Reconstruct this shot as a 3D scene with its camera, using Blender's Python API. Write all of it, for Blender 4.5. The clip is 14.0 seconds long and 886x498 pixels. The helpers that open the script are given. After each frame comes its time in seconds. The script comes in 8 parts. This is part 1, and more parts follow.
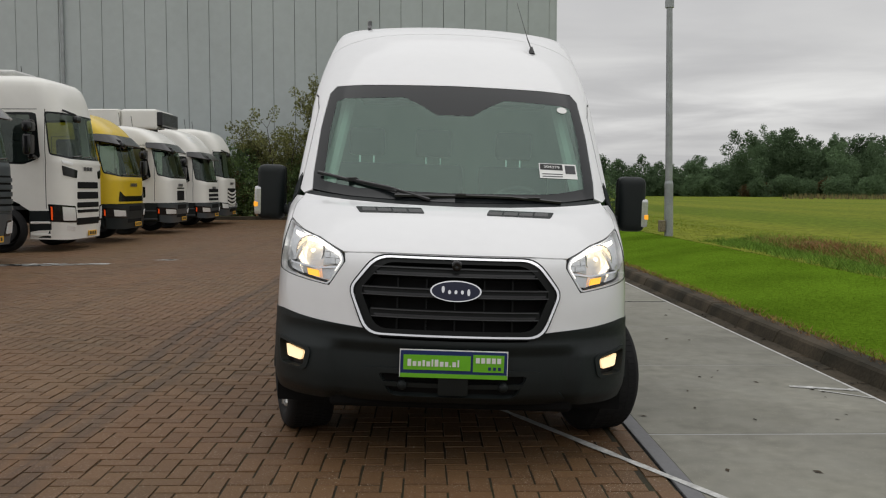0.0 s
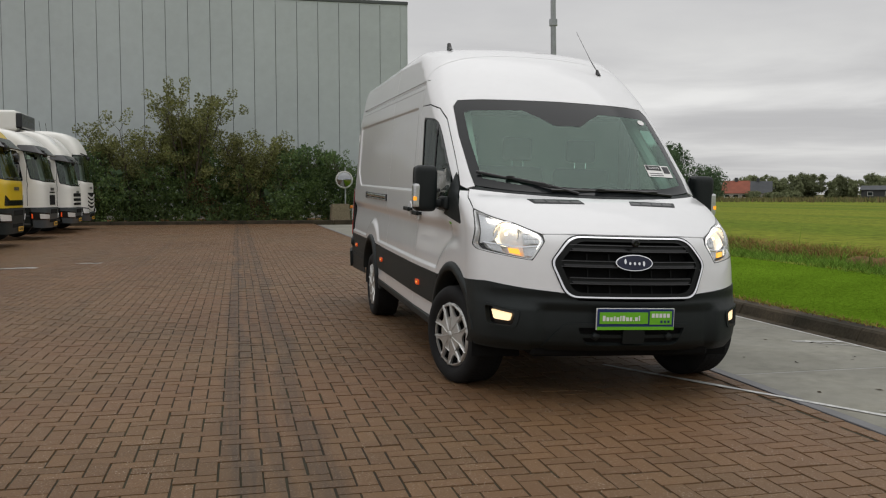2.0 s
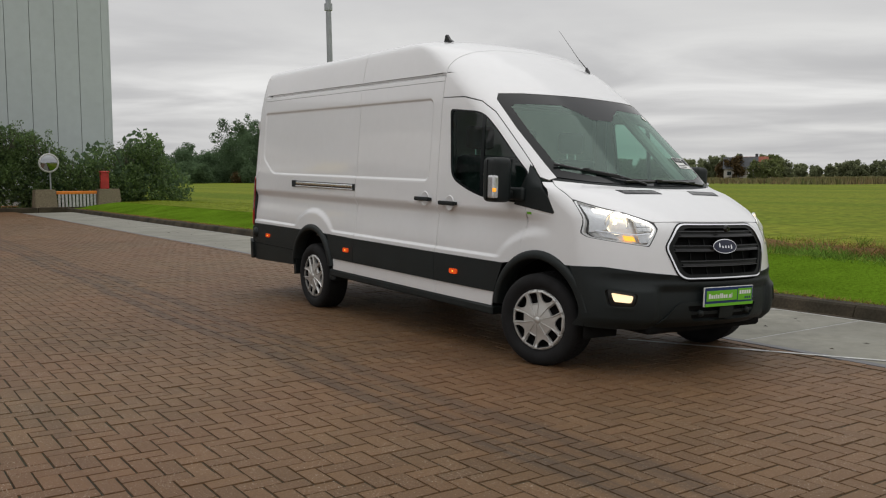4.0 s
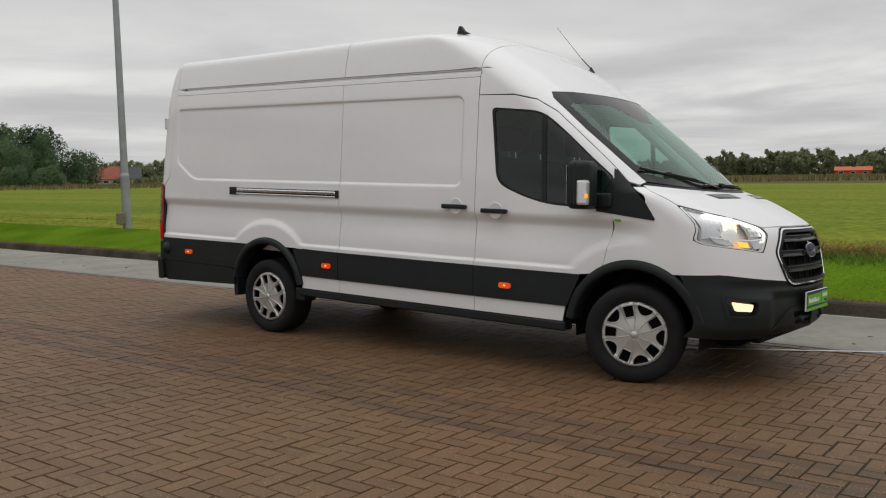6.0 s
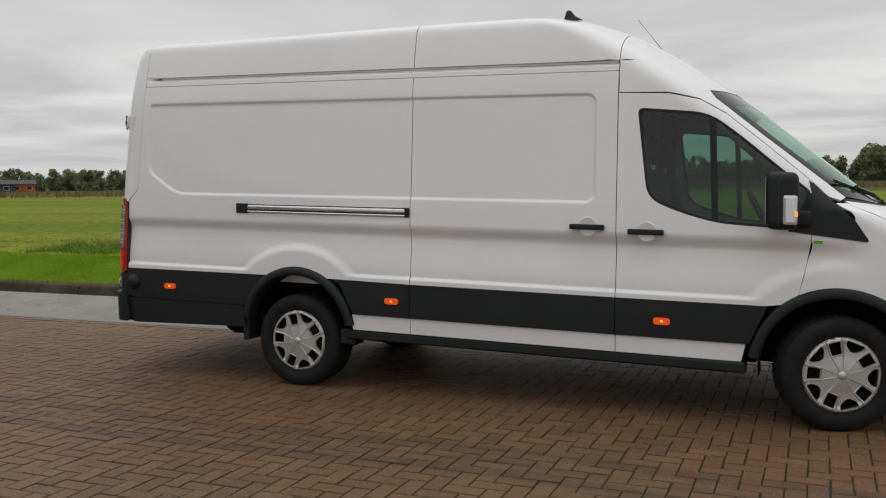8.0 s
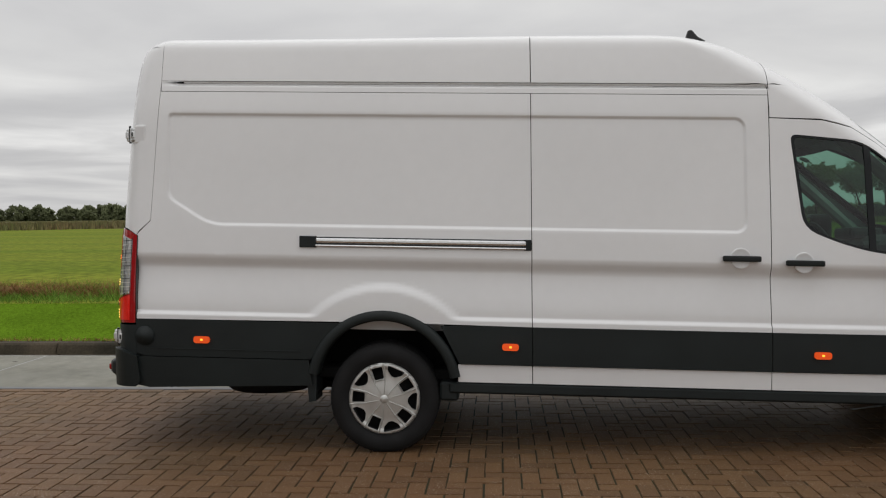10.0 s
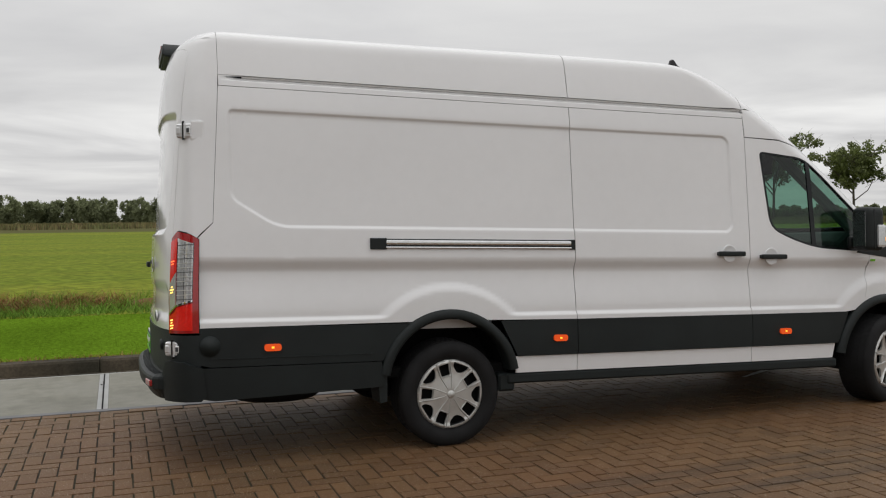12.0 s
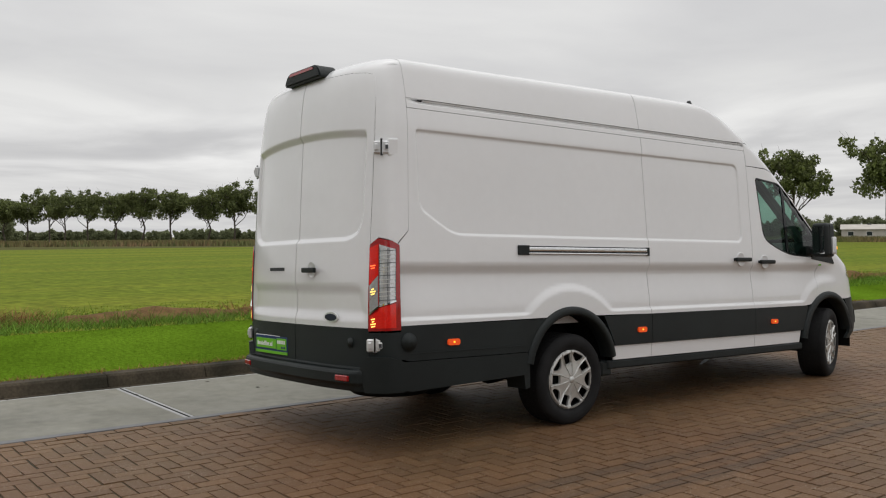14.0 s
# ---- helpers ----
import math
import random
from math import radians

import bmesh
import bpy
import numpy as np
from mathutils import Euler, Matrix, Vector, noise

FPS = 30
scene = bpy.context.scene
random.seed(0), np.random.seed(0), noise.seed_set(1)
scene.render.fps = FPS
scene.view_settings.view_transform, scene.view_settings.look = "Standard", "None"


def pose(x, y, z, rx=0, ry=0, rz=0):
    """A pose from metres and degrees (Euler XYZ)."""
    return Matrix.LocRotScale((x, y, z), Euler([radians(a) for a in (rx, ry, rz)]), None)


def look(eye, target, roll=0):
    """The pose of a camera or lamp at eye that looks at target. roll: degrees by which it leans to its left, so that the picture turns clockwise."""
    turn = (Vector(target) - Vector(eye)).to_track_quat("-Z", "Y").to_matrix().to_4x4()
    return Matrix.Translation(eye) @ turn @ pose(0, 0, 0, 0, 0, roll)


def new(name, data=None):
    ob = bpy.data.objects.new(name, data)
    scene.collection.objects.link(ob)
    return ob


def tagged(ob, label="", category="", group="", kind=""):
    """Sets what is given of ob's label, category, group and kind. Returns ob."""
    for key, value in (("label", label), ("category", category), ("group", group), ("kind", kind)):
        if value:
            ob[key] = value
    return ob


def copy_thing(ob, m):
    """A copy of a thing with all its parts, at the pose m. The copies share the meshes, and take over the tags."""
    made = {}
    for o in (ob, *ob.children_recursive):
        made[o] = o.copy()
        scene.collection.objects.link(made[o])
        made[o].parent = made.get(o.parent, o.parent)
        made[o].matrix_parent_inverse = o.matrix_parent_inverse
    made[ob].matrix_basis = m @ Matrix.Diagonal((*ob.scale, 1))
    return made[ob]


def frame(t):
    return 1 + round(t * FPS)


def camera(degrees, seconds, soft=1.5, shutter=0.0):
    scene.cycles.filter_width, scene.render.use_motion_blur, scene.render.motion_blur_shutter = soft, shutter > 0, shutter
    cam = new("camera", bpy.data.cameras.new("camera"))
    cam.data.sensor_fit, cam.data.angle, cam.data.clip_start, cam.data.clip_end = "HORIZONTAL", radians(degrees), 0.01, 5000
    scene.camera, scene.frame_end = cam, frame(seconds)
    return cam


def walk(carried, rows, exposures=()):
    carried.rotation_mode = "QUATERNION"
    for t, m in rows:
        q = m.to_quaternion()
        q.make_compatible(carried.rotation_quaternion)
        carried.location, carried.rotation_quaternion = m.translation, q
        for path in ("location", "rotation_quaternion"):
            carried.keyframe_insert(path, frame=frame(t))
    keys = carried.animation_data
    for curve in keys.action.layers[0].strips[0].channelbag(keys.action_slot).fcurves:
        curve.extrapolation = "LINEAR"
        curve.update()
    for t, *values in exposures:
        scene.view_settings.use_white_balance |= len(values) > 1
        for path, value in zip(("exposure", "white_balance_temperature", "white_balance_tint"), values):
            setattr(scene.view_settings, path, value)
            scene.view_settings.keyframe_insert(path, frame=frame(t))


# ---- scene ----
cam = camera(52.4, 14.0, soft=1.15)
PATH = [
    (0, (-0.127, -4.275, 1.4), (-0.09, -2.28, 1.269), 0.1),
    (0.5, (-0.352, -4.863, 1.385), (-0.3, -2.867, 1.259), -0.1),
    (1, (-0.924, -5.129, 1.365), (-0.669, -3.149, 1.241), -0.2),
    (1.5, (-1.699, -5.155, 1.331), (-1.333, -3.192, 1.211), -0.0),
    (2, (-2.438, -5.182, 1.338), (-1.994, -3.235, 1.218), -0.1),
    (2.5, (-3.222, -5.034, 1.323), (-2.594, -3.14, 1.192), -0.1),
    (5, (-6.169, -3.059, 1.471), (-4.817, -1.594, 1.307), -0.6),
    (5.5, (-6.456, -2.404, 1.454), (-4.995, -1.047, 1.295), -0.7),
    (6, (-6.692, -1.71, 1.463), (-5.111, -0.496, 1.301), -0.7),
    (6.5, (-6.767, -0.954, 1.494), (-5.105, 0.147, 1.33), -0.7),
    (7, (-6.767, -0.271, 1.483), (-5.052, 0.746, 1.33), -0.6),
    (7.5, (-6.757, 0.474, 1.487), (-4.977, 1.37, 1.325), -0.7),
    (8, (-6.765, 1.167, 1.52), (-4.924, 1.934, 1.373), -0.7),
    (8.5, (-6.712, 1.904, 1.542), (-4.808, 2.504, 1.435), -0.9),
    (9, (-6.685, 2.628, 1.526), (-4.743, 3.097, 1.437), -0.7),
    (11.5, (-6.49, 6.104, 1.503), (-4.553, 5.612, 1.427), -0.6),
    (12, (-6.497, 6.817, 1.513), (-4.618, 6.135, 1.441), -0.5),
    (12.5, (-6.364, 7.597, 1.504), (-4.571, 6.713, 1.448), -0.4),
    (13, (-6.254, 8.328, 1.492), (-4.523, 7.327, 1.448), -0.3),
    (13.5, (-6.055, 9.018, 1.461), (-4.4, 7.896, 1.426), -0.3),
    (14, (-5.85, 9.735, 1.454), (-4.262, 8.518, 1.424), -0.3),
]
walk(cam, [(t, look(eye, target, roll)) for t, eye, target, roll in PATH], [(0, -0.20), (2.5, -0.14), (9, -0.12), (11.5, -0.02), (14, -0.01)])

# ---- overcast daylight ----
world = bpy.data.worlds.new("overcast_sky")
scene.world = world
world.use_nodes = True
wt = world.node_tree
wn, wl = wt.nodes, wt.links
wn.clear()


def wnode(kind, **values):
    n = wn.new(kind)
    for k, v in values.items():
        if k in n.inputs:
            n.inputs[k].default_value = v
    return n


SUN_EL, SUN_ROT = radians(82), radians(45)
sky = wn.new("ShaderNodeTexSky")
sky.sky_type, sky.sun_disc = "NISHITA", False
sky.sun_elevation, sky.sun_rotation = SUN_EL, SUN_ROT
sky.air_density, sky.dust_density = 1.0, 4.0
coord = wn.new("ShaderNodeTexCoord")
sep = wn.new("ShaderNodeSeparateXYZ")
wl.new(coord.outputs["Generated"], sep.inputs[0])
up = wn.new("ShaderNodeMath")
up.operation, up.use_clamp = "MAXIMUM", True
wl.new(sep.outputs["Z"], up.inputs[0])
up.inputs[1].default_value = 0.0
# cloud deck: the direction projected on a flat layer above
den = wn.new("ShaderNodeMath")
den.operation = "ADD"
wl.new(up.outputs[0], den.inputs[0])
den.inputs[1].default_value = 0.055
div = []
for axis in ("X", "Y"):
    d = wn.new("ShaderNodeMath")
    d.operation = "DIVIDE"
    wl.new(sep.outputs[axis], d.inputs[0])
    wl.new(den.outputs[0], d.inputs[1])
    div.append(d)
flat = wn.new("ShaderNodeCombineXYZ")
wl.new(div[0].outputs[0], flat.inputs[0])
wl.new(div[1].outputs[0], flat.inputs[1])
cloud = wnode("ShaderNodeTexNoise", Scale=0.55, Detail=6.0, Roughness=0.5, Distortion=0.4)
wl.new(flat.outputs[0], cloud.inputs["Vector"])
tone = wn.new("ShaderNodeValToRGB")
tone.color_ramp.elements[0].position, tone.color_ramp.elements[0].color = 0.33, (0.568, 0.566, 0.573, 1)
tone.color_ramp.elements[1].position, tone.color_ramp.elements[1].color = 0.66, (0.728, 0.725, 0.716, 1)
e = tone.color_ramp.elements.new(0.5)
e.color = (0.655, 0.652, 0.652, 1)
wl.new(cloud.outputs["Fac"], tone.inputs[0])
# an overcast sky is brighter overhead than at the horizon
rise = wn.new("ShaderNodeMapRange")
rise.inputs["From Min"].default_value, rise.inputs["From Max"].default_value = 0.12, 1.0
rise.inputs["To Min"].default_value, rise.inputs["To Max"].default_value = 1.0, 1.75
wl.new(up.outputs[0], rise.inputs["Value"])
scaled = wn.new("ShaderNodeVectorMath")
scaled.operation = "SCALE"
wl.new(tone.outputs[0], scaled.inputs[0])
# thinner cloud low over the fields lets more light through
low = wn.new("ShaderNodeValToRGB")
for k, (place, level) in enumerate(((0.03, 0.0), (0.085, 1.0), (0.17, 0.0))):
    q = low.color_ramp.elements[k] if k < 2 else low.color_ramp.elements.new(place)
    q.position, q.color = place, (level, level, level, 1)
wl.new(up.outputs[0], low.inputs[0])
gaps = wn.new("ShaderNodeMapRange")
gaps.inputs["From Min"].default_value, gaps.inputs["From Max"].default_value = 0.42, 0.68
gaps.inputs["To Max"].default_value = 0.30
wl.new(cloud.outputs["Fac"], gaps.inputs["Value"])
thin = wn.new("ShaderNodeMath")
thin.operation = "MULTIPLY_ADD"
wl.new(low.outputs[0], thin.inputs[0])
wl.new(gaps.outputs[0], thin.inputs[1])
wl.new(rise.outputs[0], thin.inputs[2])
wl.new(thin.outputs[0], scaled.inputs["Scale"])
bg_cloud = wnode("ShaderNodeBackground", Strength=1.05)
wl.new(scaled.outputs[0], bg_cloud.inputs["Color"])
bg_sky = wnode("ShaderNodeBackground", Strength=0.05)
wl.new(sky.outputs[0], bg_sky.inputs["Color"])
mix = wn.new("ShaderNodeMixShader")
mix.inputs[0].default_value = 0.93
wl.new(bg_sky.outputs[0], mix.inputs[1])
wl.new(bg_cloud.outputs[0], mix.inputs[2])
out = wn.new("ShaderNodeOutputWorld")
wl.new(mix.outputs[0], out.inputs[0])

sun = new("sun", bpy.data.lights.new("sun", "SUN"))
sun.data.energy, sun.data.angle, sun.data.color = 0.5, radians(70), (1.0, 0.985, 0.965)
sun.matrix_world = look((3, 6, 30), (0, 3, 0))

# ---- materials ----
def material(name, base, rough=0.5, metal=0.0, noise_scale=0.0, amount=0.1, bump=0.0, bump_scale=200.0, coat=0.0, second=None, emit=None, power=0.0,
             island=0.0, spec=0.5, noise2=0.0, amount2=0.0, detail=4.0, per_object=0.0):
    """A principled material with colour varied at two scales, a fine relief and, if asked, a shade of its own for each piece."""
    m = bpy.data.materials.new(name)
    m.use_nodes = True
    nt = m.node_tree
    n, l = nt.nodes, nt.links
    b = n["Principled BSDF"]
    b.inputs["Roughness"].default_value, b.inputs["Metallic"].default_value = rough, metal
    b.inputs["Coat Weight"].default_value, b.inputs["Coat Roughness"].default_value = coat, 0.06
    b.inputs["Specular IOR Level"].default_value = spec
    colour = (*base, 1)
    b.inputs["Base Color"].default_value = colour
    co = n.new("ShaderNodeNewGeometry")
    socket = None

    def shade(fac_socket, low, high, source):
        mr = n.new("ShaderNodeMapRange")
        mr.inputs["To Min"].default_value, mr.inputs["To Max"].default_value = low, high
        mr.inputs["From Min"].default_value, mr.inputs["From Max"].default_value = (0.25, 0.75) if fac_socket[1] else (0.0, 1.0)
        l.new(fac_socket[0], mr.inputs["Value"])
        sc = n.new("ShaderNodeVectorMath")
        sc.operation = "SCALE"
        if source is None:
            sc.inputs[0].default_value = base
        else:
            l.new(source, sc.inputs[0])
        l.new(mr.outputs[0], sc.inputs["Scale"])
        return sc.outputs[0]

    if noise_scale:
        t = n.new("ShaderNodeTexNoise")
        t.inputs["Scale"].default_value, t.inputs["Detail"].default_value = noise_scale, detail
        l.new(co.outputs["Position"], t.inputs["Vector"])
        if second:
            mx = n.new("ShaderNodeMix")
            mx.data_type = "RGBA"
            mr = n.new("ShaderNodeMapRange")
            mr.inputs["From Min"].default_value, mr.inputs["From Max"].default_value = 0.35, 0.65
            l.new(t.outputs["Fac"], mr.inputs["Value"])
            l.new(mr.outputs[0], mx.inputs["Factor"])
            mx.inputs["A"].default_value, mx.inputs["B"].default_value = colour, (*second, 1)
            socket = mx.outputs["Result"]
        else:
            socket = shade((t.outputs["Fac"], True), 1 - amount, 1 + amount, None)
    if noise2:
        t = n.new("ShaderNodeTexNoise")
        t.inputs["Scale"].default_value, t.inputs["Detail"].default_value = noise2, 5.0
        l.new(co.outputs["Position"], t.inputs["Vector"])
        socket = shade((t.outputs["Fac"], True), 1 - amount2, 1 + amount2, socket)
    if island:
        socket = shade((co.outputs["Random Per Island"], False), 1 - island, 1 + island, socket)
    if per_object:
        oi = n.new("ShaderNodeObjectInfo")
        socket = shade((oi.outputs["Random"], False), 1 - per_object, 1 + per_object, socket)
    if socket:
        l.new(socket, b.inputs["Base Color"])
    if bump:
        t = n.new("ShaderNodeTexNoise")
        t.inputs["Scale"].default_value, t.inputs["Detail"].default_value = bump_scale, 3.0
        l.new(co.outputs["Position"], t.inputs["Vector"])
        bp = n.new("ShaderNodeBump")
        bp.inputs["Strength"].default_value, bp.inputs["Distance"].default_value = bump, 0.004
        l.new(t.outputs["Fac"], bp.inputs["Height"])
        l.new(bp.outputs[0], b.inputs["Normal"])
    if emit:
        b.inputs["Emission Color"].default_value, b.inputs["Emission Strength"].default_value = (*emit, 1), power
    return m


def pane_material(name, tint, gloss=0.02, ior=1.6, veil=(1, 1, 1)):
    """Clear sheet glass: tinted see-through with a mirror gloss by Fresnel."""
    m = bpy.data.materials.new(name)
    m.use_nodes = True
    n, l = m.node_tree.nodes, m.node_tree.links
    n.clear()
    tr = n.new("ShaderNodeBsdfTransparent")
    tr.inputs[0].default_value = (*tint, 1)
    gl = n.new("ShaderNodeBsdfGlossy")
    gl.inputs["Roughness"].default_value = gloss
    gl.inputs["Color"].default_value = (*veil, 1)
    lw = n.new("ShaderNodeLayerWeight")
    lw.inputs["Blend"].default_value = 0.5
    p5 = n.new("ShaderNodeMath")
    p5.operation = "POWER"
    p5.inputs[1].default_value = 5.0
    l.new(lw.outputs["Facing"], p5.inputs[0])
    f0 = ((ior - 1) / (ior + 1)) ** 2
    fr = n.new("ShaderNodeMath")
    fr.operation = "MULTIPLY_ADD"
    fr.inputs[1].default_value, fr.inputs[2].default_value = 1 - f0, f0
    l.new(p5.outputs[0], fr.inputs[0])
    mx = n.new("ShaderNodeMixShader")
    o = n.new("ShaderNodeOutputMaterial")
    l.new(fr.outputs[0], mx.inputs[0])
    l.new(tr.outputs[0], mx.inputs[1])
    l.new(gl.outputs[0], mx.inputs[2])
    l.new(mx.outputs[0], o.inputs[0])
    return m


WHITE = material("white_van_paint", (0.785, 0.788, 0.795), rough=0.42, noise_scale=1.3, amount=0.02, noise2=14, amount2=0.012, coat=1.0)
PLASTIC = material("black_grained_plastic", (0.0108, 0.0148, 0.0150), spec=0.30, rough=0.50, noise_scale=3, amount=0.25, bump=0.25, bump_scale=700)
GRILLEBLACK = material("matt_black_grille", (0.004, 0.005, 0.005), rough=0.55, spec=0.25, noise_scale=9, amount=0.2)
GLOSSBLACK = material("gloss_black", (0.008, 0.008, 0.009), rough=0.15, noise_scale=5, amount=0.2)
DARK = material("dark_underside", (0.006, 0.006, 0.006), spec=0.2, rough=0.9, noise_scale=6, amount=0.4)
RUBBER = material("tyre_rubber", (0.010, 0.010, 0.0105), spec=0.3, rough=0.8, noise_scale=9, amount=0.35, bump=0.3, bump_scale=260)
HINGE = material("bright_hinge_metal", (0.72, 0.73, 0.74), rough=0.3, metal=0.4, noise_scale=30, amount=0.1)
RAILMETAL = material("polished_rail_metal", (0.78, 0.79, 0.80), rough=0.2, metal=0.95, noise_scale=30, amount=0.08)
SILVER = material("silver_wheel_cover", (0.58, 0.58, 0.56), rough=0.38, metal=0.65, noise_scale=18, amount=0.08)
CHROME = material("chrome", (0.85, 0.86, 0.88), rough=0.08, metal=1.0, noise_scale=8, amount=0.03)
STEEL = material("galvanised_steel", (0.36, 0.38, 0.39), rough=0.5, metal=0.7, noise_scale=2.5, amount=0.18, noise2=40, amount2=0.12, bump=0.1, bump_scale=60)
GLASS = pane_material("tinted_window_glass", (0.31, 0.48, 0.41), ior=1.5)
SCREEN = pane_material("tinted_windscreen_glass", (0.56, 0.75, 0.66), ior=1.9, veil=(0.79, 1.0, 0.90))
LENS = pane_material("clear_lamp_lens", (0.93, 0.94, 0.95))
FRIT = material("black_glass_edge", (0.010, 0.012, 0.013), spec=0.24, rough=0.12, noise_scale=4, amount=0.2)
LAMPON = material("lit_headlamp", (1.0, 0.95, 0.85), emit=(1.0, 0.74, 0.40), power=11.0)
# emission stands in for the shine on the headlamp's chrome edge
EDGEGLOW = material("glowing_lamp_edge", (0.9, 0.9, 0.9), rough=0.3, emit=(1.0, 0.93, 0.82), power=1.8)
FOGON = material("lit_foglamp", (1.0, 0.9, 0.75), emit=(1.0, 0.68, 0.34), power=1.15, noise_scale=60, amount=0.2)
AMBERDIM = material("amber_lens", (0.85, 0.36, 0.03), rough=0.15, coat=0.6, emit=(1.0, 0.40, 0.03), power=0.8, noise_scale=60, amount=0.3)
AMBERON = material("lit_amber", (0.9, 0.35, 0.02), emit=(1.0, 0.50, 0.04), power=1.3)
LAMPBOWL = material("bright_lamp_bowl", (0.86, 0.86, 0.85), rough=0.28, metal=0.35, noise_scale=40, amount=0.06)
# emission added to the reflector in place of the bulb's reflected light
GLOWBOWL = material("glowing_reflector", (0.9, 0.87, 0.8), rough=0.25, metal=0.4, emit=(1.0, 0.80, 0.52), power=0.95, noise_scale=45, amount=0.10)
MARKER = material("orange_marker_lens", (0.85, 0.10, 0.015), rough=0.15, coat=0.8, emit=(1.0, 0.09, 0.01), power=0.30)
REDLENS = material("red_tail_lens", (0.36, 0.008, 0.010), rough=0.1, coat=0.8, noise_scale=60, amount=0.12)
REDON = material("lit_red_lens", (0.55, 0.012, 0.010), rough=0.15, emit=(1.0, 0.03, 0.01), power=0.13, coat=0.6, noise_scale=70, amount=0.15)
REDGLOW = material("red_lamp_glow", (1.0, 0.2, 0.05), emit=(1.0, 0.13, 0.03), power=1.5)
AMBERGLOW = material("amber_lamp_glow", (1.0, 0.6, 0.1), emit=(1.0, 0.66, 0.14), power=1.8)
CLEARLENS = material("ribbed_clear_lens", (0.66, 0.67, 0.68), rough=0.12, metal=0.5, coat=0.7, noise_scale=70, amount=0.14)
TRIM = material("grey_interior_trim", (0.05, 0.052, 0.055), rough=0.7, noise_scale=8, amount=0.25)
TRIMLIGHT = material("pale_cab_lining", (0.36, 0.38, 0.36), rough=0.8, noise_scale=6, amount=0.12)
FABRIC = material("charcoal_seat_fabric", (0.035, 0.037, 0.04), rough=0.95, noise_scale=40, amount=0.4)
PAPER = material("white_paper", (0.8, 0.8, 0.78), rough=0.7, noise_scale=30, amount=0.03)
INK = material("black_ink", (0.02, 0.02, 0.02), rough=0.7)
GREEN = material("lime_green_print", (0.16, 0.50, 0.02), rough=0.4, noise_scale=20, amount=0.04)
NAVY = material("navy_print", (0.012, 0.03, 0.14), rough=0.35, noise_scale=20, amount=0.04)
BADGE = material("blue_enamel_badge", (0.004, 0.007, 0.034), rough=0.4, coat=0.0)
PLATEYELLOW = material("yellow_plate", (0.75, 0.42, 0.03), rough=0.4, noise_scale=20, amount=0.04)

CLADDING = material("grey_facade_panel", (0.485, 0.532, 0.538), rough=0.55, noise_scale=0.25, amount=0.06, noise2=3.0, amount2=0.04)
def leafy(m, share=0.4):
    """Lets part of the light through thin leaves."""
    n, l = m.node_tree.nodes, m.node_tree.links
    b = n["Principled BSDF"]
    tr = n.new("ShaderNodeBsdfTranslucent")
    l.new(b.inputs["Base Color"].links[0].from_socket, tr.inputs["Color"])
    mx = n.new("ShaderNodeMixShader")
    mx.inputs[0].default_value = share
    l.new(b.outputs[0], mx.inputs[1])
    l.new(tr.outputs[0], mx.inputs[2])
    l.new(mx.outputs[0], n["Material Output"].inputs["Surface"])
    return m


CLADJOINT = material("facade_joint", (0.09, 0.10, 0.10), rough=0.7, noise_scale=4, amount=0.1)
BARK = material("bark", (0.075, 0.06, 0.045), rough=0.9, noise_scale=6, amount=0.4, bump=0.6, bump_scale=30)
# distance haze is put into this paler leaf colour
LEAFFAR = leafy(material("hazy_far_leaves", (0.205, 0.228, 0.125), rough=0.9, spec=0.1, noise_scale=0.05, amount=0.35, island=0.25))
LEAF = leafy(material("tree_leaves", (0.145, 0.172, 0.058), rough=0.7, noise_scale=0.25, amount=0.25, island=0.45))
LEAFWOOD = leafy(material("dark_wood_leaves", (0.120, 0.180, 0.096), rough=0.8, spec=0.05, noise_scale=0.09, amount=0.35, island=0.2), 0.45)
LEAFTAN = leafy(material("autumn_leaves", (0.085, 0.055, 0.018), rough=0.75, noise_scale=0.3, amount=0.3, island=0.45))
LEAFSHRUB = leafy(material("olive_shrub_leaves", (0.205, 0.215, 0.075), rough=0.7, noise_scale=0.6, amount=0.3, island=0.5))
LEAFHEDGE = leafy(material("hedge_leaves", (0.115, 0.180, 0.055), rough=0.6, noise_scale=0.6, amount=0.35, island=0.5))
GRASS = material("lawn_grass", (0.092, 0.165, 0.012), spec=0.0, rough=0.9, noise_scale=0.7, amount=0.28, noise2=25, amount2=0.35, bump=0.6, bump_scale=60)
BLADE = leafy(material("grass_blades", (0.126, 0.186, 0.020), spec=0.0, rough=0.9, noise_scale=0.7, amount=0.30, island=0.5, noise2=7, amount2=0.35), 0.2)
ROUGHBLADE = leafy(material("rough_grass_blades", (0.155, 0.265, 0.045), spec=0.02, rough=0.85, noise_scale=0.8, amount=0.35, island=0.5), 0.25)
STRAW = material("dead_grass", (0.270, 0.150, 0.068), spec=0.05, rough=0.9, noise_scale=2, amount=0.3, island=0.5)
BRICK = material("brown_paving_brick", (0.126, 0.0690, 0.0300), spec=0.3, rough=0.62, noise_scale=0.35, amount=0.20, noise2=90, amount2=0.40, island=0.20, bump=0.5, bump_scale=260)
JOINT = material("paving_joint_sand", (0.020, 0.014, 0.008), second=(0.030, 0.029, 0.010), rough=0.95, noise_scale=0.8, amount=0.4, noise2=60, amount2=0.4)
SLAB = material("concrete_slab", (0.205, 0.199, 0.163), rough=0.75, noise_scale=0.9, amount=0.32, noise2=9, amount2=0.24, bump=0.2, bump_scale=120)
